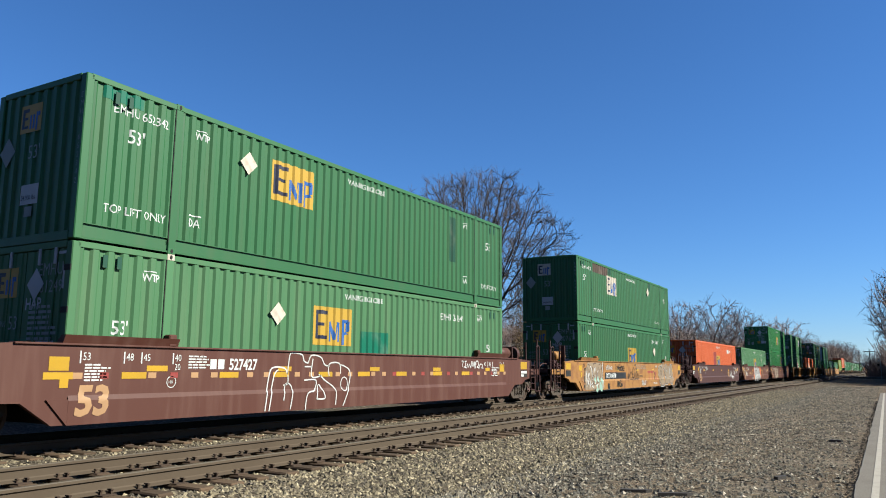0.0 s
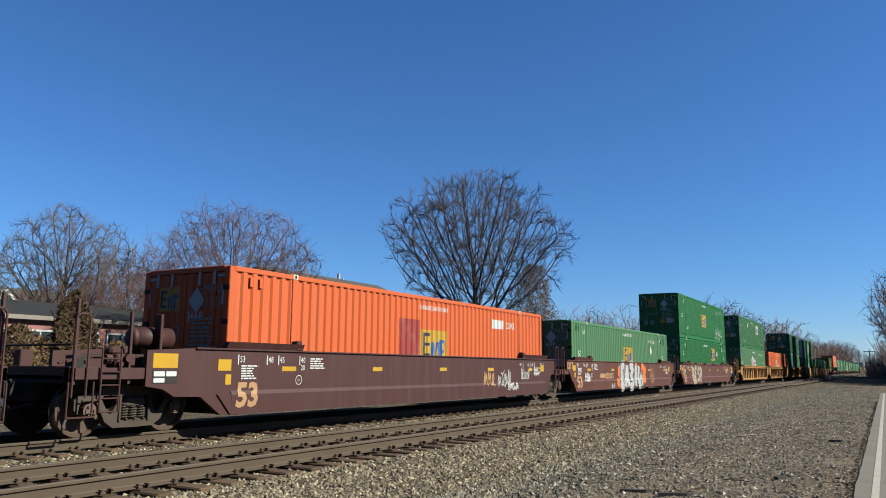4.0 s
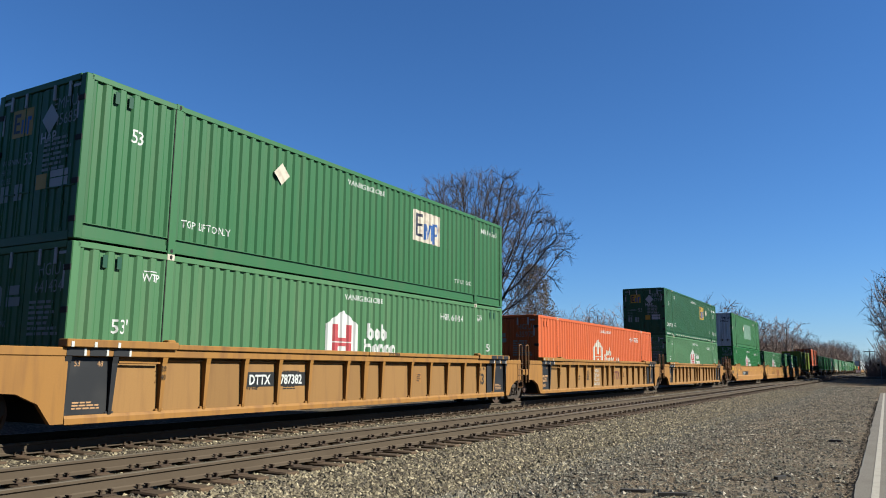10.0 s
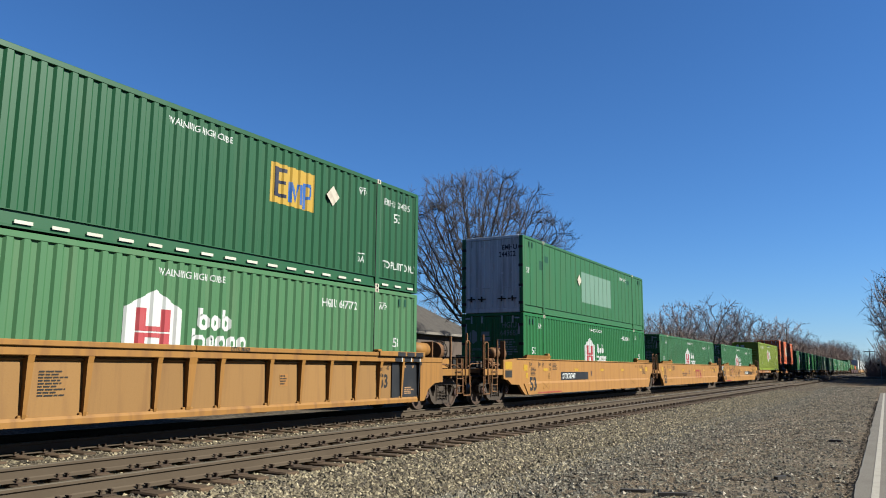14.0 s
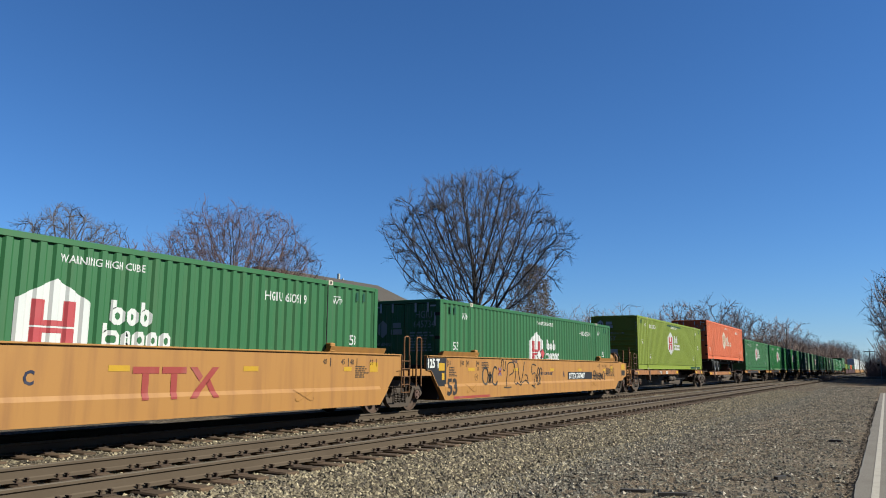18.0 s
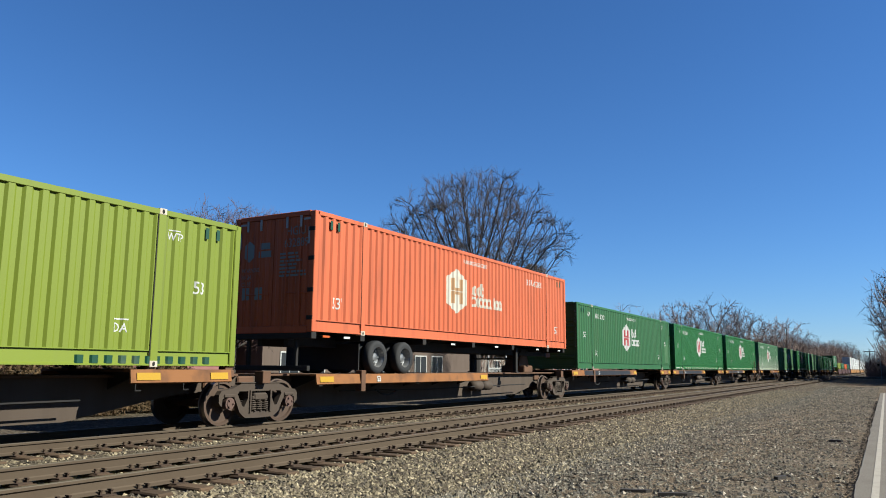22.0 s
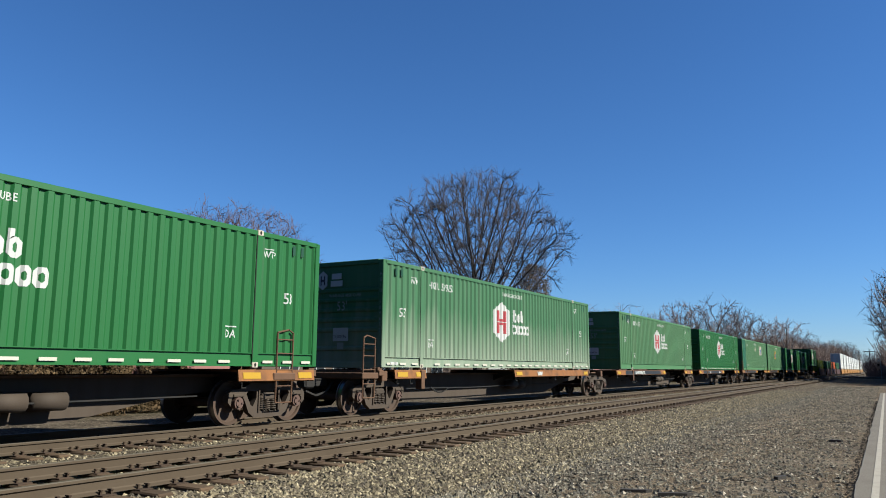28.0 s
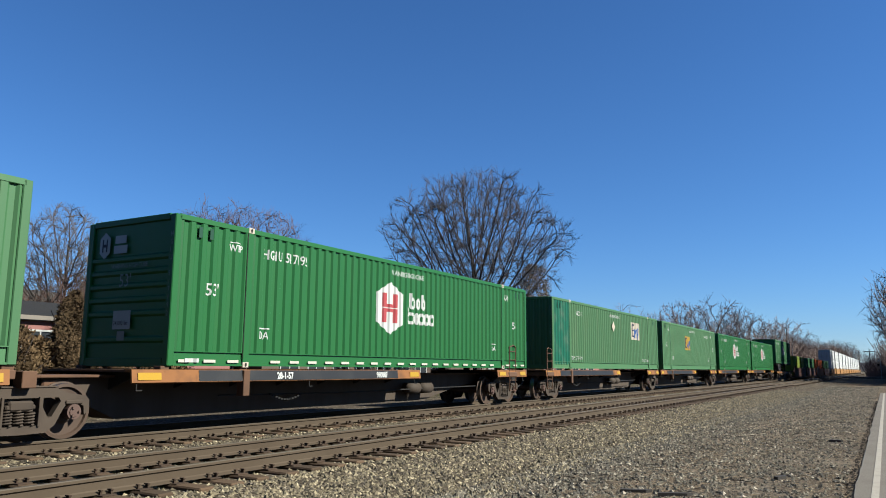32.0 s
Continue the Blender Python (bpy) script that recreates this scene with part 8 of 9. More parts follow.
def grown(seed, crown, trunk, reach=2.6, kill=0.5, step=0.3, keep=0.55, tip=0.006, twigs=2, shoot=0.55, droop=0.0, pipe=2.4, lead=0.8, bend=True):
    """Branches that grow towards the points of a crown. Returns chains of (points, radii)."""
    g = np.random.default_rng(seed)
    want = np.array(crown, float)
    nodes = [np.array(p, float) for p in trunk]
    parent = [-1] + list(range(len(trunk) - 1))
    way = [np.array((0.0, 0.0, 1.0))] * len(trunk)
    heart = np.array(trunk[-1], float)
    sons = [1] * len(trunk)
    near = np.full(len(want), 1e9)
    own = np.zeros(len(want), int)

    def claim(ids):
        nonlocal near, own
        p = np.array([nodes[i] for i in ids])
        d = np.linalg.norm(want[:, None, :] - p[None], axis=2)
        k = np.argmin(d, 1)
        best = d[np.arange(len(want)), k]
        hit = best < near
        near = np.where(hit, best, near)
        own = np.where(hit, np.array(ids)[k], own)

    claim(list(range(len(nodes))))
    for turn in range(160):
        if not len(want):
            break
        pull = near < (reach if turn > 12 else 99.0)
        if not pull.any():
            pull = near <= near.min() + 0.5
        fresh = []
        ids = own[pull]
        v = want[pull] - np.array([nodes[i] for i in ids])
        v /= np.linalg.norm(v, axis=1)[:, None] + 1e-9
        for i in np.unique(ids):
            d = v[ids == i].sum(0)
            n = np.linalg.norm(d)
            if n < 1e-6 or sons[i] > 3:
                continue
            off = nodes[i] - heart
            d = d / n + keep * way[i] + lead * off / (np.linalg.norm(off) + 0.4) + g.normal(0, 0.09, 3) - np.array((0, 0, droop))
            d /= np.linalg.norm(d)
            q = nodes[i] + d * step
            sons[i] += 1
            sons.append(0)
            nodes.append(q)
            parent.append(int(i))
            way.append(d)
            fresh.append(len(nodes) - 1)
        if not fresh:
            break
        claim(fresh)
        stay = near > kill
        want, near, own = want[stay], near[stay], own[stay]
    kids = {}
    for i, p in enumerate(parent):
        kids.setdefault(p, []).append(i)
    r = np.zeros(len(nodes))
    for i in range(len(nodes) - 1, -1, -1):
        below = kids.get(i, [])
        r[i] = max(tip, sum(r[k] ** pipe for k in below) ** (1 / pipe)) if below else tip
    out = []
    starts = [(0, None)]
    while starts:
        i, base = starts.pop()
        pts, rad = ([Vector(nodes[base])], [r[i]]) if base is not None else ([], [])
        while True:
            pts.append(Vector(nodes[i]))
            rad.append(r[i])
            below = sorted(kids.get(i, []), key=lambda k: -r[k])
            starts += [(k, i) for k in below[1:]]
            if not below:
                break
            i = below[0]
        if len(pts) > 1:
            out.append((pts, rad))
    # short shoots on the thin wood
    for i in range(len(nodes)):
        if r[i] < tip * 2.6:
            for k in range(twigs):
                d = way[i] + g.normal(0, 0.42, 3) + np.array((0, 0, 0.12))
                d /= np.linalg.norm(d)
                L = shoot * g.uniform(0.5, 1.3)
                p = nodes[i]
                out.append(([Vector(p), Vector(p + d * L * 0.55 + g.normal(0, 0.03, 3)), Vector(p + d * L)], [tip * 0.9, tip * 0.8, tip * 0.6]) if bend else ([Vector(p), Vector(p + d * L)], [tip * 0.9, tip * 0.5]))
    return out


def chains(name, items):
    """Tapered tubes along chains of points, rounder where they are thicker."""
    vs, fs = [], []
    for pts, rad in items:
        n = 3 if rad[0] < 0.03 else 5 if rad[0] < 0.1 else 8
        for i, p in enumerate(pts):
            d = (pts[min(i + 1, len(pts) - 1)] - pts[max(i - 1, 0)]).normalized()
            u = d.cross(Vector((0.3, 0.9, 0.2))).normalized()
            w = d.cross(u)
            for k in range(n):
                a = 2 * math.pi * k / n
                vs.append(p + (u * math.cos(a) + w * math.sin(a)) * rad[i])
            if i:
                b = len(vs) - 2 * n
                fs += [(b + k, b + (k + 1) % n, b + n + (k + 1) % n, b + n + k) for k in range(n)]
    me = bpy.data.meshes.new(name)
    me.from_pydata(vs, [], fs)
    return me


def dome(seed, count, centre, radius, top, low, shell=0.5, lump=0.12, flat=1.0):
    """Points of a crown: a lumpy dome over a funnel that narrows to low."""
    g = np.random.default_rng(seed)
    out = []
    while len(out) < count:
        z = g.uniform(low, top)
        a = g.uniform(0, 2 * math.pi)
        if z > centre:
            edge = radius * math.sqrt(max(0.0, 1 - ((z - centre) / (top - centre)) ** 2))
        else:
            edge = radius * ((z - low) / (centre - low)) ** flat
        edge *= 1 + lump * noise.noise((2.2 * math.cos(a), 2.2 * math.sin(a), 0.35 * z + seed)) + 0.5 * lump * noise.noise((6 * math.cos(a), 6 * math.sin(a), z + seed))
        if g.random() > (edge / radius) ** 2 + 0.04:
            continue
        rr = edge * g.random() ** shell
        out.append((rr * math.cos(a), rr * math.sin(a), z + lump * 2.0 * noise.noise((rr * math.cos(a) * 0.7, rr * math.sin(a) * 0.7, seed)) * (z - low) / (top - low)))
    return out


def tree_meshes(items, thick):
    return chains("trunk", [c for c in items if c[1][0] >= thick]), chains("crown", [c for c in items if c[1][0] < thick])


def grown_tree(label, m, seed, crown, trunk, twig, thick=0.045, **more):
    t = thing("tree", m, label, "tree")
    a, b = tree_meshes(grown(seed, crown, trunk, **more), thick)
    link_mesh("trunk", a, BARK_DARK, t)
    link_mesh("crown", b, twig, t)
    return t


def stem(h, n=6):
    return [(0.03 * math.sin(k), 0.03 * math.cos(2 * k), h * k / (n - 1)) for k in range(n)]


BARK_DARK = mat("dark_wet_bark", (0.02273, 0.01909, 0.01636), 0.9, dirty=0.4, dirt=(0.04091, 0.03409, 0.02727), scale=5, bump=0.4, spread=0.1)
TWIG_RED = mat("reddish_brown_twig_bark", (0.0625, 0.03565, 0.0264), 0.9, dirty=0.3, dirt=(0.045, 0.033, 0.028), scale=3, bump=0.0, spread=0.1)
TWIG_GREY = mat("grey_twig_bark", (0.055, 0.046, 0.039), 0.9, dirty=0.3, dirt=(0.04, 0.033, 0.029), scale=3, bump=0.0, spread=0.1)
grown_tree("large bare tree with a broad vase-shaped crown behind the tracks", pose(-23.6, 45.0, -0.1), 5, dome(5, 4300, 9.2, 5.9, 14.6, 3.6, 0.5, 0.3, 0.7), stem(3.4), TWIG, reach=2.0, kill=0.36, step=0.3, keep=1.1, tip=0.0085, twigs=2, shoot=0.55)
grown_tree("round bare crab-apple tree with a dense dark crown", pose(-25.2, 24.6, -0.1), 23, dome(23, 3600, 4.8, 4.2, 8.7, 2.2, 0.5, 0.35, 0.5), stem(1.5, 4), TWIG_RED, reach=1.4, kill=0.24, step=0.2, keep=0.7, tip=0.007, twigs=2, shoot=0.45, lead=0.5)
grown_tree("tall bare grey tree behind the houses", pose(-38.0, 24.5, -0.1), 31, dome(31, 2400, 6.2, 3.4, 9.7, 2.6, 0.5, 0.35, 0.6), stem(2.4), TWIG_GREY, reach=1.8, kill=0.33, step=0.26, keep=0.9, tip=0.009, twigs=2, shoot=0.5, lead=0.6)
grown_tree("low bare tree behind the houses", pose(-36.0, 18.0, -0.1), 37, dome(37, 1000, 4.0, 2.6, 6.4, 1.6, 0.5, 0.3, 0.6), stem(1.5, 4), TWIG_GREY, reach=1.8, kill=0.32, step=0.26, keep=0.8, tip=0.009, twigs=2, shoot=0.5, lead=0.5)
grown_tree("low bare tree behind the houses", pose(-39.0, 29.5, -0.1), 41, dome(41, 1600, 5.4, 3.3, 8.8, 2.0, 0.5, 0.3, 0.6), stem(1.9, 5), TWIG_RED, reach=1.8, kill=0.33, step=0.26, keep=0.8, tip=0.009, twigs=2, shoot=0.5, lead=0.5)
for k, (x, y, h) in enumerate(((-36.8, 24.2, 6.4), (-35.5, 26.8, 6.9), (-34.4, 31.4, 7.0), (-37.5, 30.5, 7.4))):
    grown_tree("low reddish-brown twiggy tree behind the low house", pose(x, y, -0.1), 50 + k, dome(50 + k, 1500, 0.55 * h, 2.8, h, 0.9, 0.5, 0.25, 0.5), stem(0.8, 3), TWIG_RED, reach=1.5, kill=0.26, step=0.22, keep=0.5, tip=0.009, twigs=3, shoot=0.4, lead=0.4)

# dead twigs and straw on the verge
def litter(name, label, count, x0, x1, size, material, seed):
    g = random.Random(seed)
    br = []
    for k in range(count):
        x, y = g.uniform(x0, x1), 5 + 40 * g.random() ** 1.5
        a, L = g.uniform(0, math.pi), size * g.uniform(0.4, 1.6)
        z = ground_height(x, y) + 0.012
        d = Vector((math.cos(a), math.sin(a), 0))
        p = Vector((x, y, z))
        br.append(([p, p + d * L * 0.5 + Vector((g.uniform(-0.02, 0.02), g.uniform(-0.02, 0.02), 0.01)), p + d * L], 0.006, 0.004, 2))
    tagged(link_mesh(name, tubes(name, br, lambda l: 3, 0.003), material), label, "litter", kind="stuff")


litter("edge_debris", "dark dead leaves and crumbs along the broken road edge", 1100, -0.57, -0.475, 0.03, BARK_DARK, 93)
STRAW = mat("pale_dry_straw", (0.1546, 0.1181, 0.06818), 0.9, bump=0.0, spread=0.2)
litter("dead_twigs", "dead brown twigs lying on the gravel verge", 420, -4.2, -0.5, 0.16, BARK_DARK, 91)
litter("dry_straw", "pale dry straw stalks on the verge", 300, -3.4, -0.5, 0.11, STRAW, 92)

# dark splinters of old ties on the verge
for x, y, L, a in ((-2.93, 10.05, 0.42, 25), (-2.41, 9.98, 0.45, 28), (-1.45, 12.35, 0.3, 70), (-1.07, 19.2, 0.3, 15)):
    p = thing("wood_splinter", pose(x, y, ground_height(x, y) + 0.012, 2, 0, a), "dark splinter of an old tie lying on the gravel", "wood scrap", "splinters on the verge")
    bm = prism([(-L / 2, -0.035), (L * 0.3, -0.045), (L / 2, 0.01), (L * 0.2, 0.04), (-L * 0.45, 0.035)], -0.012, 0.035, "z")
    part("splinter", bm, BARK_DARK, p)

# bushes and evergreens
NEEDLE = mat("dull_evergreen_foliage", (0.072, 0.046, 0.02), 0.9, dirty=0.7, dirt=(0.05909, 0.04318, 0.02045), scale=3, bump=0.0, spread=0.2)
NEEDLE_DARK = mat("dark_evergreen_foliage", (0.02273, 0.02273, 0.009998), 0.9, dirty=0.6, dirt=(0.04546, 0.03409, 0.01818), scale=3, bump=0.0, spread=0.2)


def sprays(name, count, inside, size, seed):
    """Many small leafy sprigs (thin bent blades) filling a shape."""
    rg = random.Random(seed)
    vs, fs = [], []
    while len(fs) < count * 2:
        p = inside(rg)
        d = Vector((rg.uniform(-1, 1), rg.uniform(-1, 1), rg.uniform(-0.2, 1))).normalized()
        u = d.orthogonal().normalized()
        s = size * rg.uniform(0.6, 1.4)
        n0 = len(vs)
        vs += [p, p + d * s * 0.5 + u * s * 0.18, p + d * s, p + d * s * 0.5 - u * s * 0.18 + Vector((0, 0, 0.1 * s))]
        fs += [(n0, n0 + 1, n0 + 2), (n0, n0 + 2, n0 + 3)]
    me = bpy.data.meshes.new(name)
    me.from_pydata(vs, [], fs)
    return me


def conifer(label, m, height, radius, count, seed, material, taper=1.0):
    def inside(rg):
        h = rg.random() ** 1.3
        a = rg.uniform(0, 2 * math.pi)
        rr = radius * ((1 - h) ** taper * 0.95 + 0.05) * (0.75 + 0.25 * math.sin(a * 3 + seed + h * 9)) * rg.random() ** 0.4
        return Vector((rr * math.cos(a), rr * math.sin(a), 0.15 + h * height - 0.15 * rr))
    t = thing("evergreen_tree", m, label, "tree")
    br = limbs(seed, height * 0.95, 1, 1, (10, 4), 1, r0=0.09, up=0.02)
    link_mesh("trunk", tubes("trunk", br, lambda l: 5, 0.01), BARK, t)
    link_mesh("crown", sprays("crown", count * 2, inside, 0.15, seed), material, t)
    return t


conifer("dark evergreen beside the large bare tree", pose(-22.9, 53.0, -0.1), 9.3, 2.9, 9000, 3, NEEDLE, 0.28)
conifer("brown-green evergreen beside the tracks", pose(-23.0, 15.3, -0.1), 3.8, 1.75, 11000, 5, NEEDLE, 0.75)
for k, (x, y, h, r) in enumerate(((-22.5, 13.2, 2.6, 1.2), (-23.2, 14.3, 2.3, 1.1), (-22.8, 16.9, 2.2, 1.0), (-22.6, 18.2, 2.0, 0.9), (-23.0, 19.4, 2.0, 0.9))):
    conifer("dull brown-green evergreen bush in a hedge", pose(x, y, -0.1), h, r, 2600, 20 + k, NEEDLE, 0.35)["group"] = "hedge behind the tracks"

# woods along the line, from a few trees of each sort
SORTS = []
for k in range(5):
    SORTS.append(tree_meshes(grown(200 + k, dome(200 + k, 460, 5.2, 3.5 - 0.25 * (k % 3), 8.8, 1.8, 0.5, 0.35, 0.6), stem(1.6 + 0.2 * k, 4), reach=2.6, kill=0.62, step=0.45, keep=0.7, tip=0.016, twigs=1, shoot=0.8, lead=0.5, bend=False), 0.06))
# gnarled open crowns that stand above the rest
OLD = [tree_meshes(grown(230 + k, dome(230 + k, 420, 7.4, 4.6, 11.0, 3.0, 0.4, 0.5, 0.6), stem(3.2, 5), reach=3.0, kill=0.7, step=0.45, keep=0.35, tip=0.02, twigs=3, shoot=0.8, pipe=2.1, lead=0.4, bend=False), 0.08) for k in range(2)]
rg = random.Random(77)


def wood_tree(x, y, h, label, group, wide=1.0, sort=None):
    t = thing("tree", pose(x, y, -0.15, 0, 0, rg.uniform(0, 360)), label, "tree", group)
    tr, cr = sort or SORTS[rg.randrange(5)]
    s = h / (11.0 if sort else 9.3)
    for nm, me, mt in (("trunk", tr, BARK), ("crown", cr, WOODS)):
        o = link_mesh(nm, me, mt, t)
        o.scale = (s * wide, s * wide, s)


for k in range(130):
    y = 96 + 520 * (k / 130) ** 1.35 + rg.uniform(-4, 4)
    x = -33 + 14 * min(1.0, (y - 100) / 170) - rg.random() ** 1.3 * 26
    h = (9.0 + y * 0.0165) * rg.uniform(0.85, 1.12)
    wood_tree(x, y, h, "bare tree in the winter woods along the line", "woods along the line")
for k in range(14):
    y = 66 + k * 2.8
    wood_tree(-38 - rg.random() * 16, y, (1.5 + 0.07 * y) * rg.uniform(0.8, 1.05), "low bare tree at the edge of the woods", "woods along the line")
for k, (x, y, h, w) in enumerate(((-25.0, 110, 11.4, 0.9), (-24.0, 128, 12.6, 1.15), (-24.0, 146, 12.2, 0.9), (-24.0, 165, 13.2, 1.0), (-22.0, 188, 13.0, 0.8), (-22.0, 212, 14.2, 1.1))):
    wood_tree(x, y, h, "tall gnarled bare tree above the woods", "woods along the line", w, OLD[k % 2])
for x, y, h, w in ((2.8, 101, 15.0, 0.85), (2.2, 106, 13.0, 0.8), (3.8, 111, 17.0, 0.9), (3.0, 118, 15.5, 0.85), (3.8, 125, 17.0, 0.85), (3.0, 132, 15.5, 0.85), (3.8, 140, 16.0, 0.85)):
    wood_tree(x, y, h, "bare roadside tree beyond the road end", "roadside trees", w)
for k in range(24):
    wood_tree(5.0 + rg.random() * 8, 116 + k * 4.6 + rg.uniform(-2, 2), rg.uniform(14, 19), "tall bare roadside tree beyond the road end", "roadside trees", 0.75)
for k in range(10):
    wood_tree(4.0 + rg.random() * 9, 232 + k * 8 + rg.uniform(-3, 3), rg.uniform(9, 12), "bare roadside tree beyond the road end", "roadside trees", 0.8)
for k in range(12):
    wood_tree(rg.uniform(8, 60), 250 + rg.random() * 350, rg.uniform(8, 13), "bare tree standing in the distance", "woods in the distance")

# a dense evergreen belt beside the road, whose shade falls over the line
def belt_crown(seed):
    def inside(g):
        h = g.random()
        a = g.uniform(0, 2 * math.pi)
        rr = 3.2 * (1 - h) ** 0.45 * (0.75 + 0.25 * math.sin(a * 3 + seed + h * 9)) * g.random() ** 0.5
        return Vector((rr * math.cos(a), rr * math.sin(a), 1.5 + 14.5 * h))
    return sprays("crown", 9000, inside, 0.75, seed)


BELT = [belt_crown(k) for k in range(2)]
BELT_TRUNK = to_mesh("trunk", cyl((0, 0, 0), (0, 0, 14.5), 0.25, 8, 0.05))
for k in range(25):
    t = thing("evergreen_tree", pose(3.2 + rg.random() * 2.6, 112 + k * 4.4 + rg.uniform(-1.5, 1.5), -0.1, 0, 0, rg.uniform(0, 360)), "tall dark evergreen in a belt beside the road end", "tree", "evergreen belt")
    for nm, me, mt in (("trunk", BELT_TRUNK, BARK), ("crown", BELT[k % 2], NEEDLE_DARK)):
        link_mesh(nm, me, mt, t).scale = (1.0, 1.0, 1.2)

# undergrowth of the woods: a dense thicket of stems
def thicket(name, label, count, x0, x1, y0, y1, h0, h1, seed):
    rg2 = random.Random(seed)
    br = []
    for k in range(count):
        y = y0 + (y1 - y0) * rg2.random() ** 1.4
        p = Vector((rg2.uniform(x0, x1), y, -0.15))
        for j in range(3):
            d = Vector((rg2.uniform(-0.5, 0.5), rg2.uniform(-0.5, 0.5), 1)).normalized()
            h = rg2.uniform(h0, h1)
            q = p + d * h * 0.5 + Vector((rg2.uniform(-0.2, 0.2), rg2.uniform(-0.2, 0.2), 0))
            br.append(([p, q, p + d * h + Vector((rg2.uniform(-0.4, 0.4), rg2.uniform(-0.4, 0.4), 0))], 0.04, 0.02, 2))
    return tagged(link_mesh(name, tubes(name, br, lambda l: 3, 0.015), WOODS), label, "thicket", kind="stuff")


thicket("undergrowth", "dense leafless undergrowth of the woods", 5000, -50, -33, 64, 140, 2.0, 4.5, 5)
# the mass of thin poles that fills the woods
g = random.Random(15)
br = []
for k in range(42000):
    y = 96 + 480 * g.random() ** 1.7
    x = -33 + 14 * min(1.0, (y - 100) / 170) - g.random() * 14
    h = (9.0 + y * 0.0155) * g.uniform(0.3, 0.74)
    p = Vector((x, y, -0.15))
    br.append(([p + Vector((0, 0, h * g.uniform(0.3, 0.75))), p + Vector((g.uniform(-0.16, 0.16) * h, g.uniform(-0.16, 0.16) * h, h))], 0.024, 0.010, 2))
tagged(link_mesh("woodland_poles", tubes("woodland_poles", br, lambda l: 3, 0.009), WOODS), "mass of thin leafless poles filling the woods", "thicket", kind="stuff")
thicket("brushwood", "leafless brushwood beside the road", 3600, 0.9, 9, 94, 180, 1.5, 6.0, 6)
thicket("brushwood", "leafless brushwood past the level crossing", 2600, -3.5, 14, 180, 420, 2.0, 6.5, 7)
# two added thickets behind the camera, unseen: they keep low sky off container ends
thicket("brushwood", "dense leafless brushwood closing the place behind the road", 3200, -3, 50, -20, -32, 7.0, 12.0, 26)
thicket("brushwood", "tall leafless woods closing the line behind the road", 3200, -75, -18, -20, -32, 7.0, 12.0, 27)

# ---------------------------------------------------------------- houses behind the tracks
BRICK = mat("pinkish_brick_wall", (0.144, 0.06808, 0.05928), 0.85, dirty=0.4, dirt=(0.0909, 0.04546, 0.03636), scale=8, bump=0.3, spread=0.04)
ROOF = mat("grey_brown_shingles", (0.03863, 0.03273, 0.02727), 0.9, dirty=0.5, dirt=(0.02273, 0.01955, 0.01727), scale=9, bump=0.4)
ROOF_DARK = mat("dark_shingles", (0.01136, 0.01091, 0.01136), 0.9, dirty=0.4, dirt=(0.02045, 0.01818, 0.01727), scale=9, bump=0.4)
TRIM = mat("white_house_trim", (0.252, 0.252, 0.24), 0.6, dirty=0.2, bump=0.05)
SIDING = mat("grey_brown_siding", (0.1091, 0.09548, 0.08182), 0.8, dirty=0.3, scale=3, bump=0.1)
SIDING_PALE = mat("pale_siding", (0.4509, 0.4437, 0.4218), 0.7, dirty=0.3, scale=3, bump=0.1)
GLASS = bpy.data.materials.new("dark_window_glass")
GLASS.use_nodes = True
GLASS.node_tree.nodes["Principled BSDF"].inputs["Base Color"].default_value = (0.02, 0.022, 0.025, 1)
GLASS.node_tree.nodes["Principled BSDF"].inputs["Roughness"].default_value = 0.05


def window(house, x, y0, y1, z0, z1):
    """A white-framed window in a wall that faces the tracks."""
    w = part("window", box((x - 0.02, y0, z0), (x + 0.01, y1, z1)), GLASS, house, "dark glass window in a white frame")
    bm = box((x - 0.03, y0 - 0.08, z0 - 0.08), (x + 0.05, y0, z1 + 0.08))
    add_box(bm, (x - 0.03, y1, z0 - 0.08), (x + 0.05, y1 + 0.08, z1 + 0.08))
    add_box(bm, (x - 0.03, y0, z1), (x + 0.05, y1, z1 + 0.08))
    add_box(bm, (x - 0.03, (y0 + y1) / 2 - 0.03, z0), (x + 0.04, (y0 + y1) / 2 + 0.03, z1))
    part("window_frame", bm, TRIM, w)
    part("window_sill", box((x - 0.03, y0 - 0.12, z0 - 0.14), (x + 0.10, y1 + 0.12, z0 - 0.08)), TRIM, w)


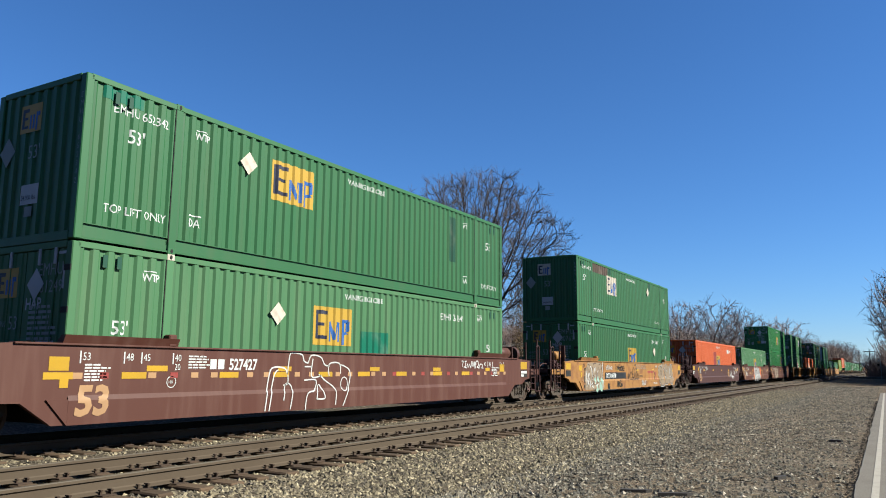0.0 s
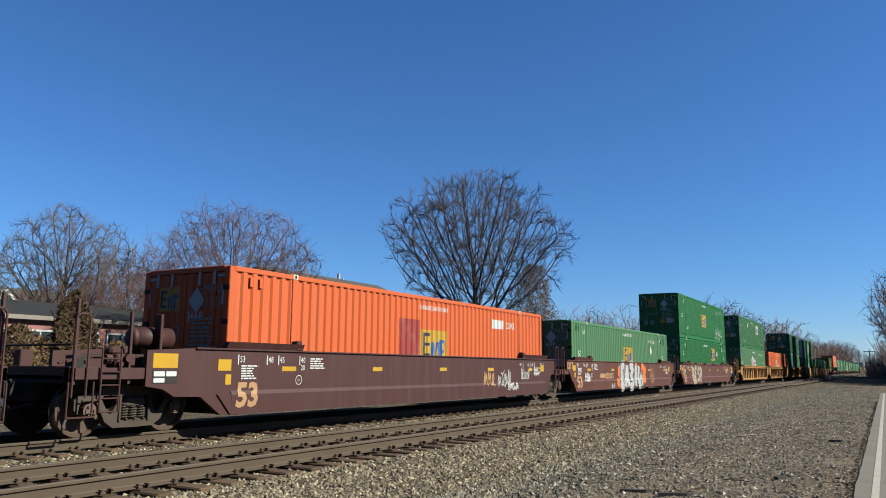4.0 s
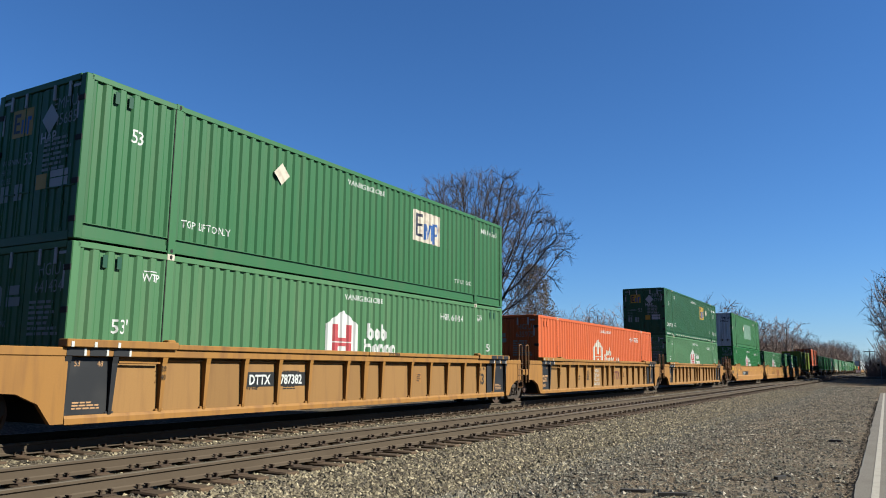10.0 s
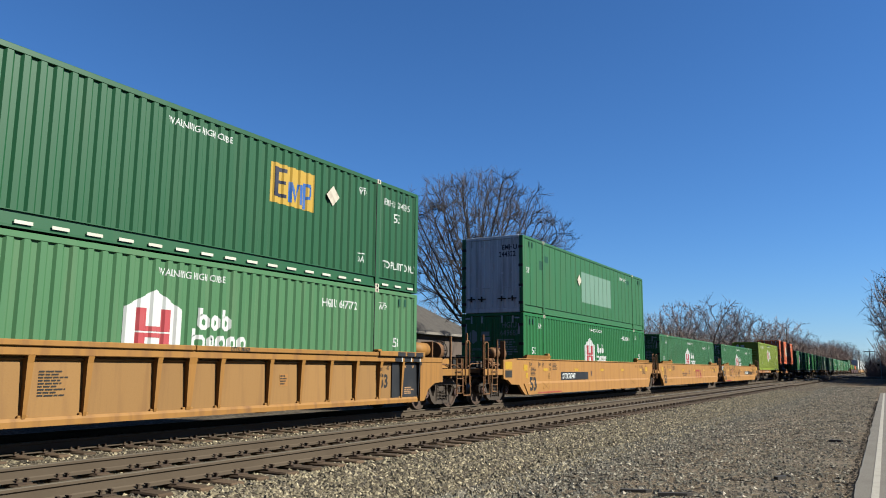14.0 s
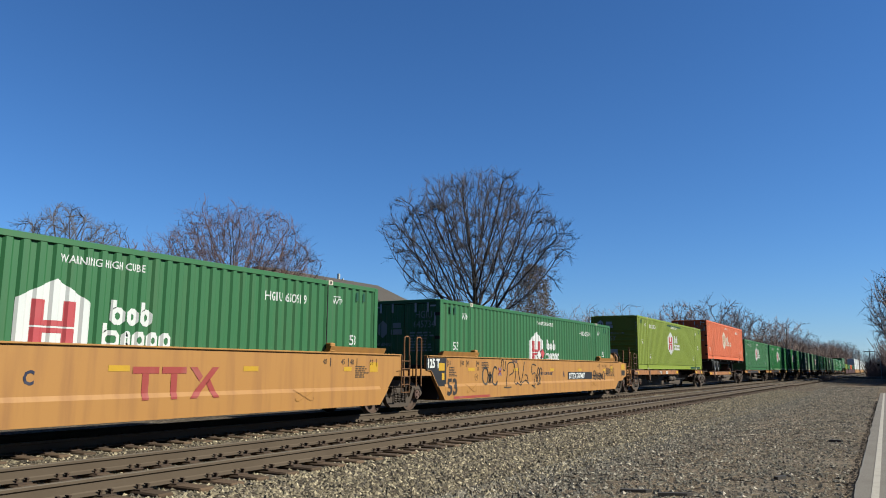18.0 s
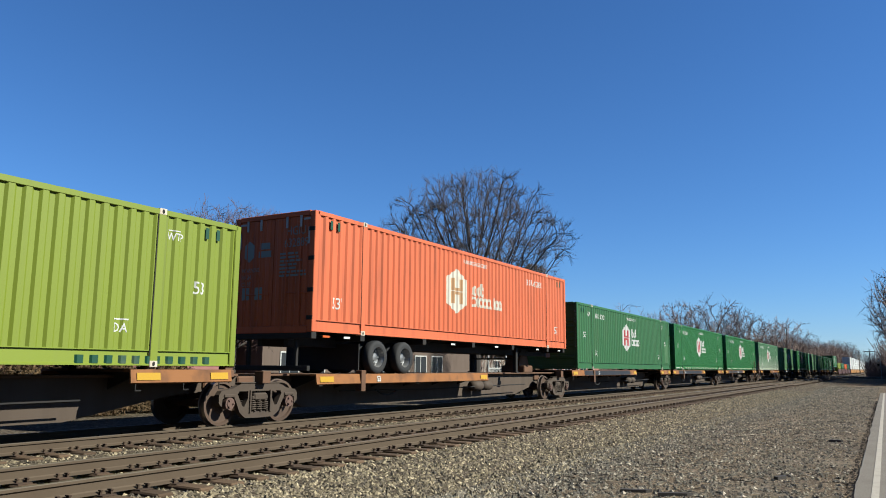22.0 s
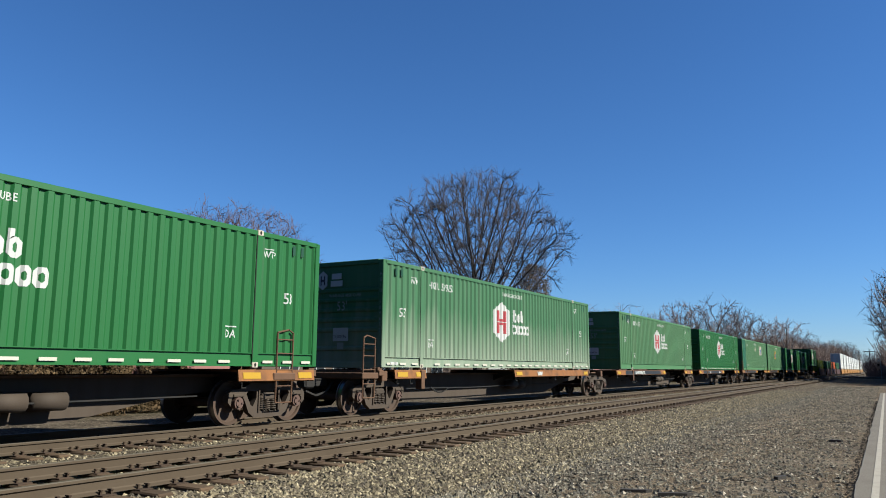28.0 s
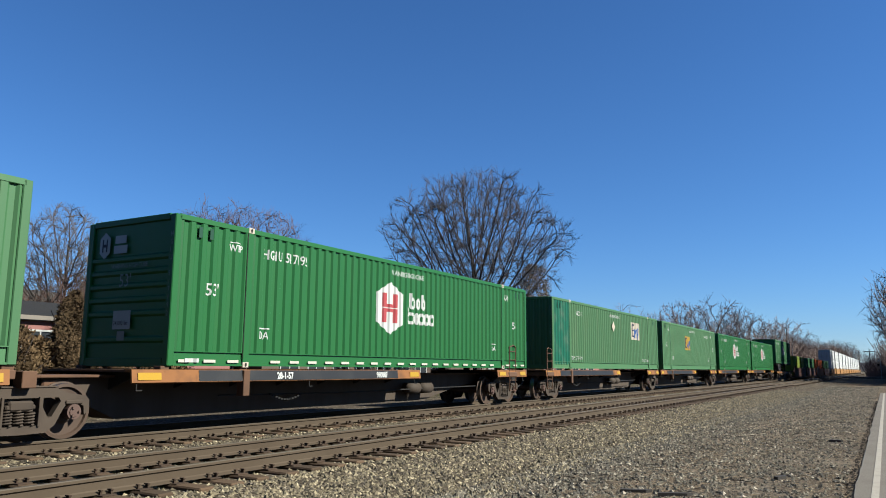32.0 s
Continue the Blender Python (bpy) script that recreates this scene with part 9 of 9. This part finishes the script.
def hip_house(label, x, y0, y1, depth, eave, ridge, hip, wall, roof, windows, overhang=0.5):
    """A house whose long wall faces the tracks at x."""
    h = thing("house", pose(0, 0, -0.1), label, "house")
    part("wall", box((x - depth, y0, 0), (x, y1, eave)), wall, h)
    xm = x - depth / 2
    bm = bmesh.new()
    o = overhang
    a = [(x + o, y0 - o), (x + o, y1 + o), (x - depth - o, y1 + o), (x - depth - o, y0 - o)]
    low = [bm.verts.new((u, v, eave - 0.15)) for u, v in a]
    mid = [bm.verts.new((u, v, eave + 0.08)) for u, v in a]
    r = [bm.verts.new((xm, y0 + hip - o, ridge)), bm.verts.new((xm, y1 - hip + o, ridge))]
    bm.faces.new(low)
    for i in range(4):
        bm.faces.new((low[i], low[(i + 1) % 4], mid[(i + 1) % 4], mid[i]))
    bm.faces.new((mid[0], mid[1], r[1], r[0]))
    bm.faces.new((mid[1], mid[2], r[1]))
    bm.faces.new((mid[2], mid[3], r[0], r[1]))
    bm.faces.new((mid[3], mid[0], r[0]))
    part("roof", bm, roof, h)
    part("fascia", box((x + o - 0.01, y0 - o, eave - 0.12), (x + o + 0.03, y1 + o, eave + 0.06)), SIDING, h)
    for y, w, z0, z1 in windows:
        window(h, x + 0.002, y, y + w, z0, z1)
    return h


WOOD_SIDING = mat("dark_brown_wood_siding", (0.06, 0.044, 0.034), 0.85, dirty=0.4, dirt=(0.035, 0.027, 0.022), streak=True, bump=0.15)
main = hip_house("long brown-sided house with a broad grey-brown hipped roof", -30.0, 31.5, 56.5, 12.0, 4.2, 8.3, 6.0, WOOD_SIDING, ROOF, [(33.0 + 2.4 * k, 1.5, 1.2, 2.4) for k in range(8)])
part("roof_vent", cyl((-37.0, 47.0, 7.4), (-37.0, 47.0, 8.9), 0.12, 10), TRIM, main)
part("roof_vent", cyl((-37.2, 47.8, 7.4), (-37.2, 47.8, 8.6), 0.09, 10), TRIM, main)
low_house = hip_house("long low pink brick house with a dark flat-pitched roof", -31.0, 5.0, 30.4, 8.0, 3.6, 4.6, 1.2, BRICK, ROOF_DARK, [(6.4 + 2.0 * k, 1.5, 1.9, 3.0) for k in range(12)], 0.25)
gable = thing("house", pose(0, 0, -0.1), "brown-roofed house with a small white gable", "house")
part("wall", box((-54, 20.0, 0), (-45.5, 31.0, 4.6)), SIDING_PALE, gable)
part("gable", prism([(24.3, 4.6), (26.9, 4.6), (25.6, 5.75)], -48.0, -45.4, "x"), SIDING_PALE, gable, "white gable end")
part("gable_trim", prism([(24.05, 4.72), (25.6, 6.05), (27.15, 4.72), (27.1, 4.5), (25.6, 5.8), (24.1, 4.5)], -48.2, -45.1, "x"), TRIM, gable, "white barge boards of the gable")
part("roof", prism([(-54.3, 4.55), (-45.0, 4.55), (-49.7, 6.6)], 19.5, 31.5, "y"), ROOF, gable)
deck = hip_house("grey-sided house with a railed porch", -33.0, 58.0, 70.0, 8.0, 3.0, 4.4, 4.0, SIDING, ROOF, [(60.0, 1.2, 1.2, 2.3), (66.5, 1.4, 1.2, 2.3)])
part("porch_floor", box((-33.0, 61.8, 0.55), (-31.2, 65.6, 0.7)), SIDING, deck)
for y in (61.85, 65.55):
    part("porch_post", box((-31.3, y - 0.06, 0.1), (-31.18, y + 0.06, 2.9)), TRIM, deck)
part("porch_rail", box((-31.28, 61.9, 1.55), (-31.2, 65.5, 1.62)), TRIM, deck)
for k in range(22):
    shared("baluster", "baluster", lambda: box((-0.02, -0.02, 0), (0.02, 0.02, 0.85)), TRIM, deck, "", pose(-31.24, 62.05 + k * 0.16, 0.70))
hip_house("pink brick house with white windows", -31.0, 74.0, 92.0, 8.0, 3.0, 4.6, 4.0, BRICK, ROOF, [(75.0 + 2.6 * k, 1.7, 1.0, 2.4) for k in range(6)])

# poles and signs far along the line
POLE = mat("weathered_pole_timber", (0.04546, 0.03636, 0.02954), 0.9, bump=0.3)
STEEL = mat("grey_painted_steel", (0.1909, 0.1955, 0.1955), 0.5, bump=0.05)
def pole(label, x, y, h, r, arm=False):
    p = thing("utility_pole", pose(x, y, -0.1), label, "pole")
    part("shaft", cyl((0, 0, 0), (0, 0, h), r, 8, r * 0.7), POLE, p)
    if arm:
        part("crossarm", box((-1.1, -0.05, h - 0.7), (1.1, 0.05, h - 0.58)), POLE, p)
pole("dark wooden pole behind the tracks", -19.5, 131, 6.2, 0.2)
pole("wooden utility pole with a crossarm", -2.9, 190, 6.4, 0.1, True)
pole("wooden utility pole with a crossarm", -8.6, 330, 9.0, 0.16, True)


def signal(x, y, label):
    s = thing("crossing_signal", pose(x, y, -0.05), label, "railway signal")
    part("mast", cyl((0, 0, 0), (0, 0, 4.4), 0.07, 10), STEEL, s)
    for a in (45, -45):
        part("sign_board", box((-0.6, -0.02, -0.1), (0.6, 0.02, 0.1)), TRIM, s, "", Matrix.Translation((0, -0.1, 3.8)) @ Matrix.Rotation(radians(a), 4, "Y"))
    for dx in (-0.4, 0.4):
        part("lamp_hood", cyl((dx, -0.05, 2.7), (dx, -0.2, 2.7), 0.18, 14), GRIME, s)
    part("lamp_bar", box((-0.45, -0.04, 2.66), (0.45, 0.04, 2.74)), GRIME, s)
    part("gate_arm", box((-0.05, -0.3, 1.1), (0.05, -0.25, 6.2)), TRIM, s, "raised white crossing gate arm")


signal(-0.8, 166, "level crossing signal with crossed white boards")
signal(-16.8, 176, "level crossing signal with crossed white boards")
tagged(part("crossing_road", box((-60, 168, -0.1), (40, 176, 0.305)), ASPHALT), "asphalt road over the level crossing", "road", kind="structure")
HILL = mat("hazy_wooded_hill", (0.04546, 0.03863, 0.03863), 1.0, dirty=0.5, dirt=(0.03182, 0.02727, 0.02727), scale=0.05, bump=0.0)
bm = bmesh.new()
n = 60
pts = [(-700 + 1400 * i / n, 1500 + 80 * math.sin(i * 1.7), 16 + 9 * noise.noise((i * 0.23, 0, 0)) + 4 * noise.noise((i * 0.9, 3, 0))) for i in range(n + 1)]
low = [bm.verts.new((x, y, -2)) for x, y, h in pts]
top = [bm.verts.new((x, y + 60, h)) for x, y, h in pts]
back = [bm.verts.new((x, y + 200, -2)) for x, y, h in pts]
for i in range(n):
    bm.faces.new((low[i], low[i + 1], top[i + 1], top[i]))
    bm.faces.new((top[i], top[i + 1], back[i + 1], back[i]))
tagged(part("backdrop_hill", bm, HILL), "wooded hill on the horizon", "hill", kind="structure")


# ---------------------------------------------------------------- motion
def motions():
    times = [2.0 * k for k in range(17)]
    for ob, place in WAGONS:
        walk(ob, [(t, pose(TRAIN_X, place - travelled(t), RAIL_Z)) for t in times])
    for ob, place, height in BOXES:
        walk(ob, [(t, pose(TRAIN_X, place - travelled(t), RAIL_Z + height)) for t in times])
    # wheels roll while they are near enough to be made out
    for wheels, y, place in ROLLING:
        near = [f / FPS for f in range(32 * FPS + 1) if -4 < place - travelled(f / FPS) < 45]
        if not near:
            continue
        first = travelled(near[0]) / WHEEL_R
        rows = [(t, pose(0, y, WHEEL_R, math.degrees(travelled(t) / WHEEL_R - first) % 360)) for t in near]
        if near[0] > 0:
            rows.insert(0, (0.0, rows[0][1]))
        if near[-1] < 32:
            rows.append((32.0, rows[-1][1]))
        walk(wheels, rows)


motions()
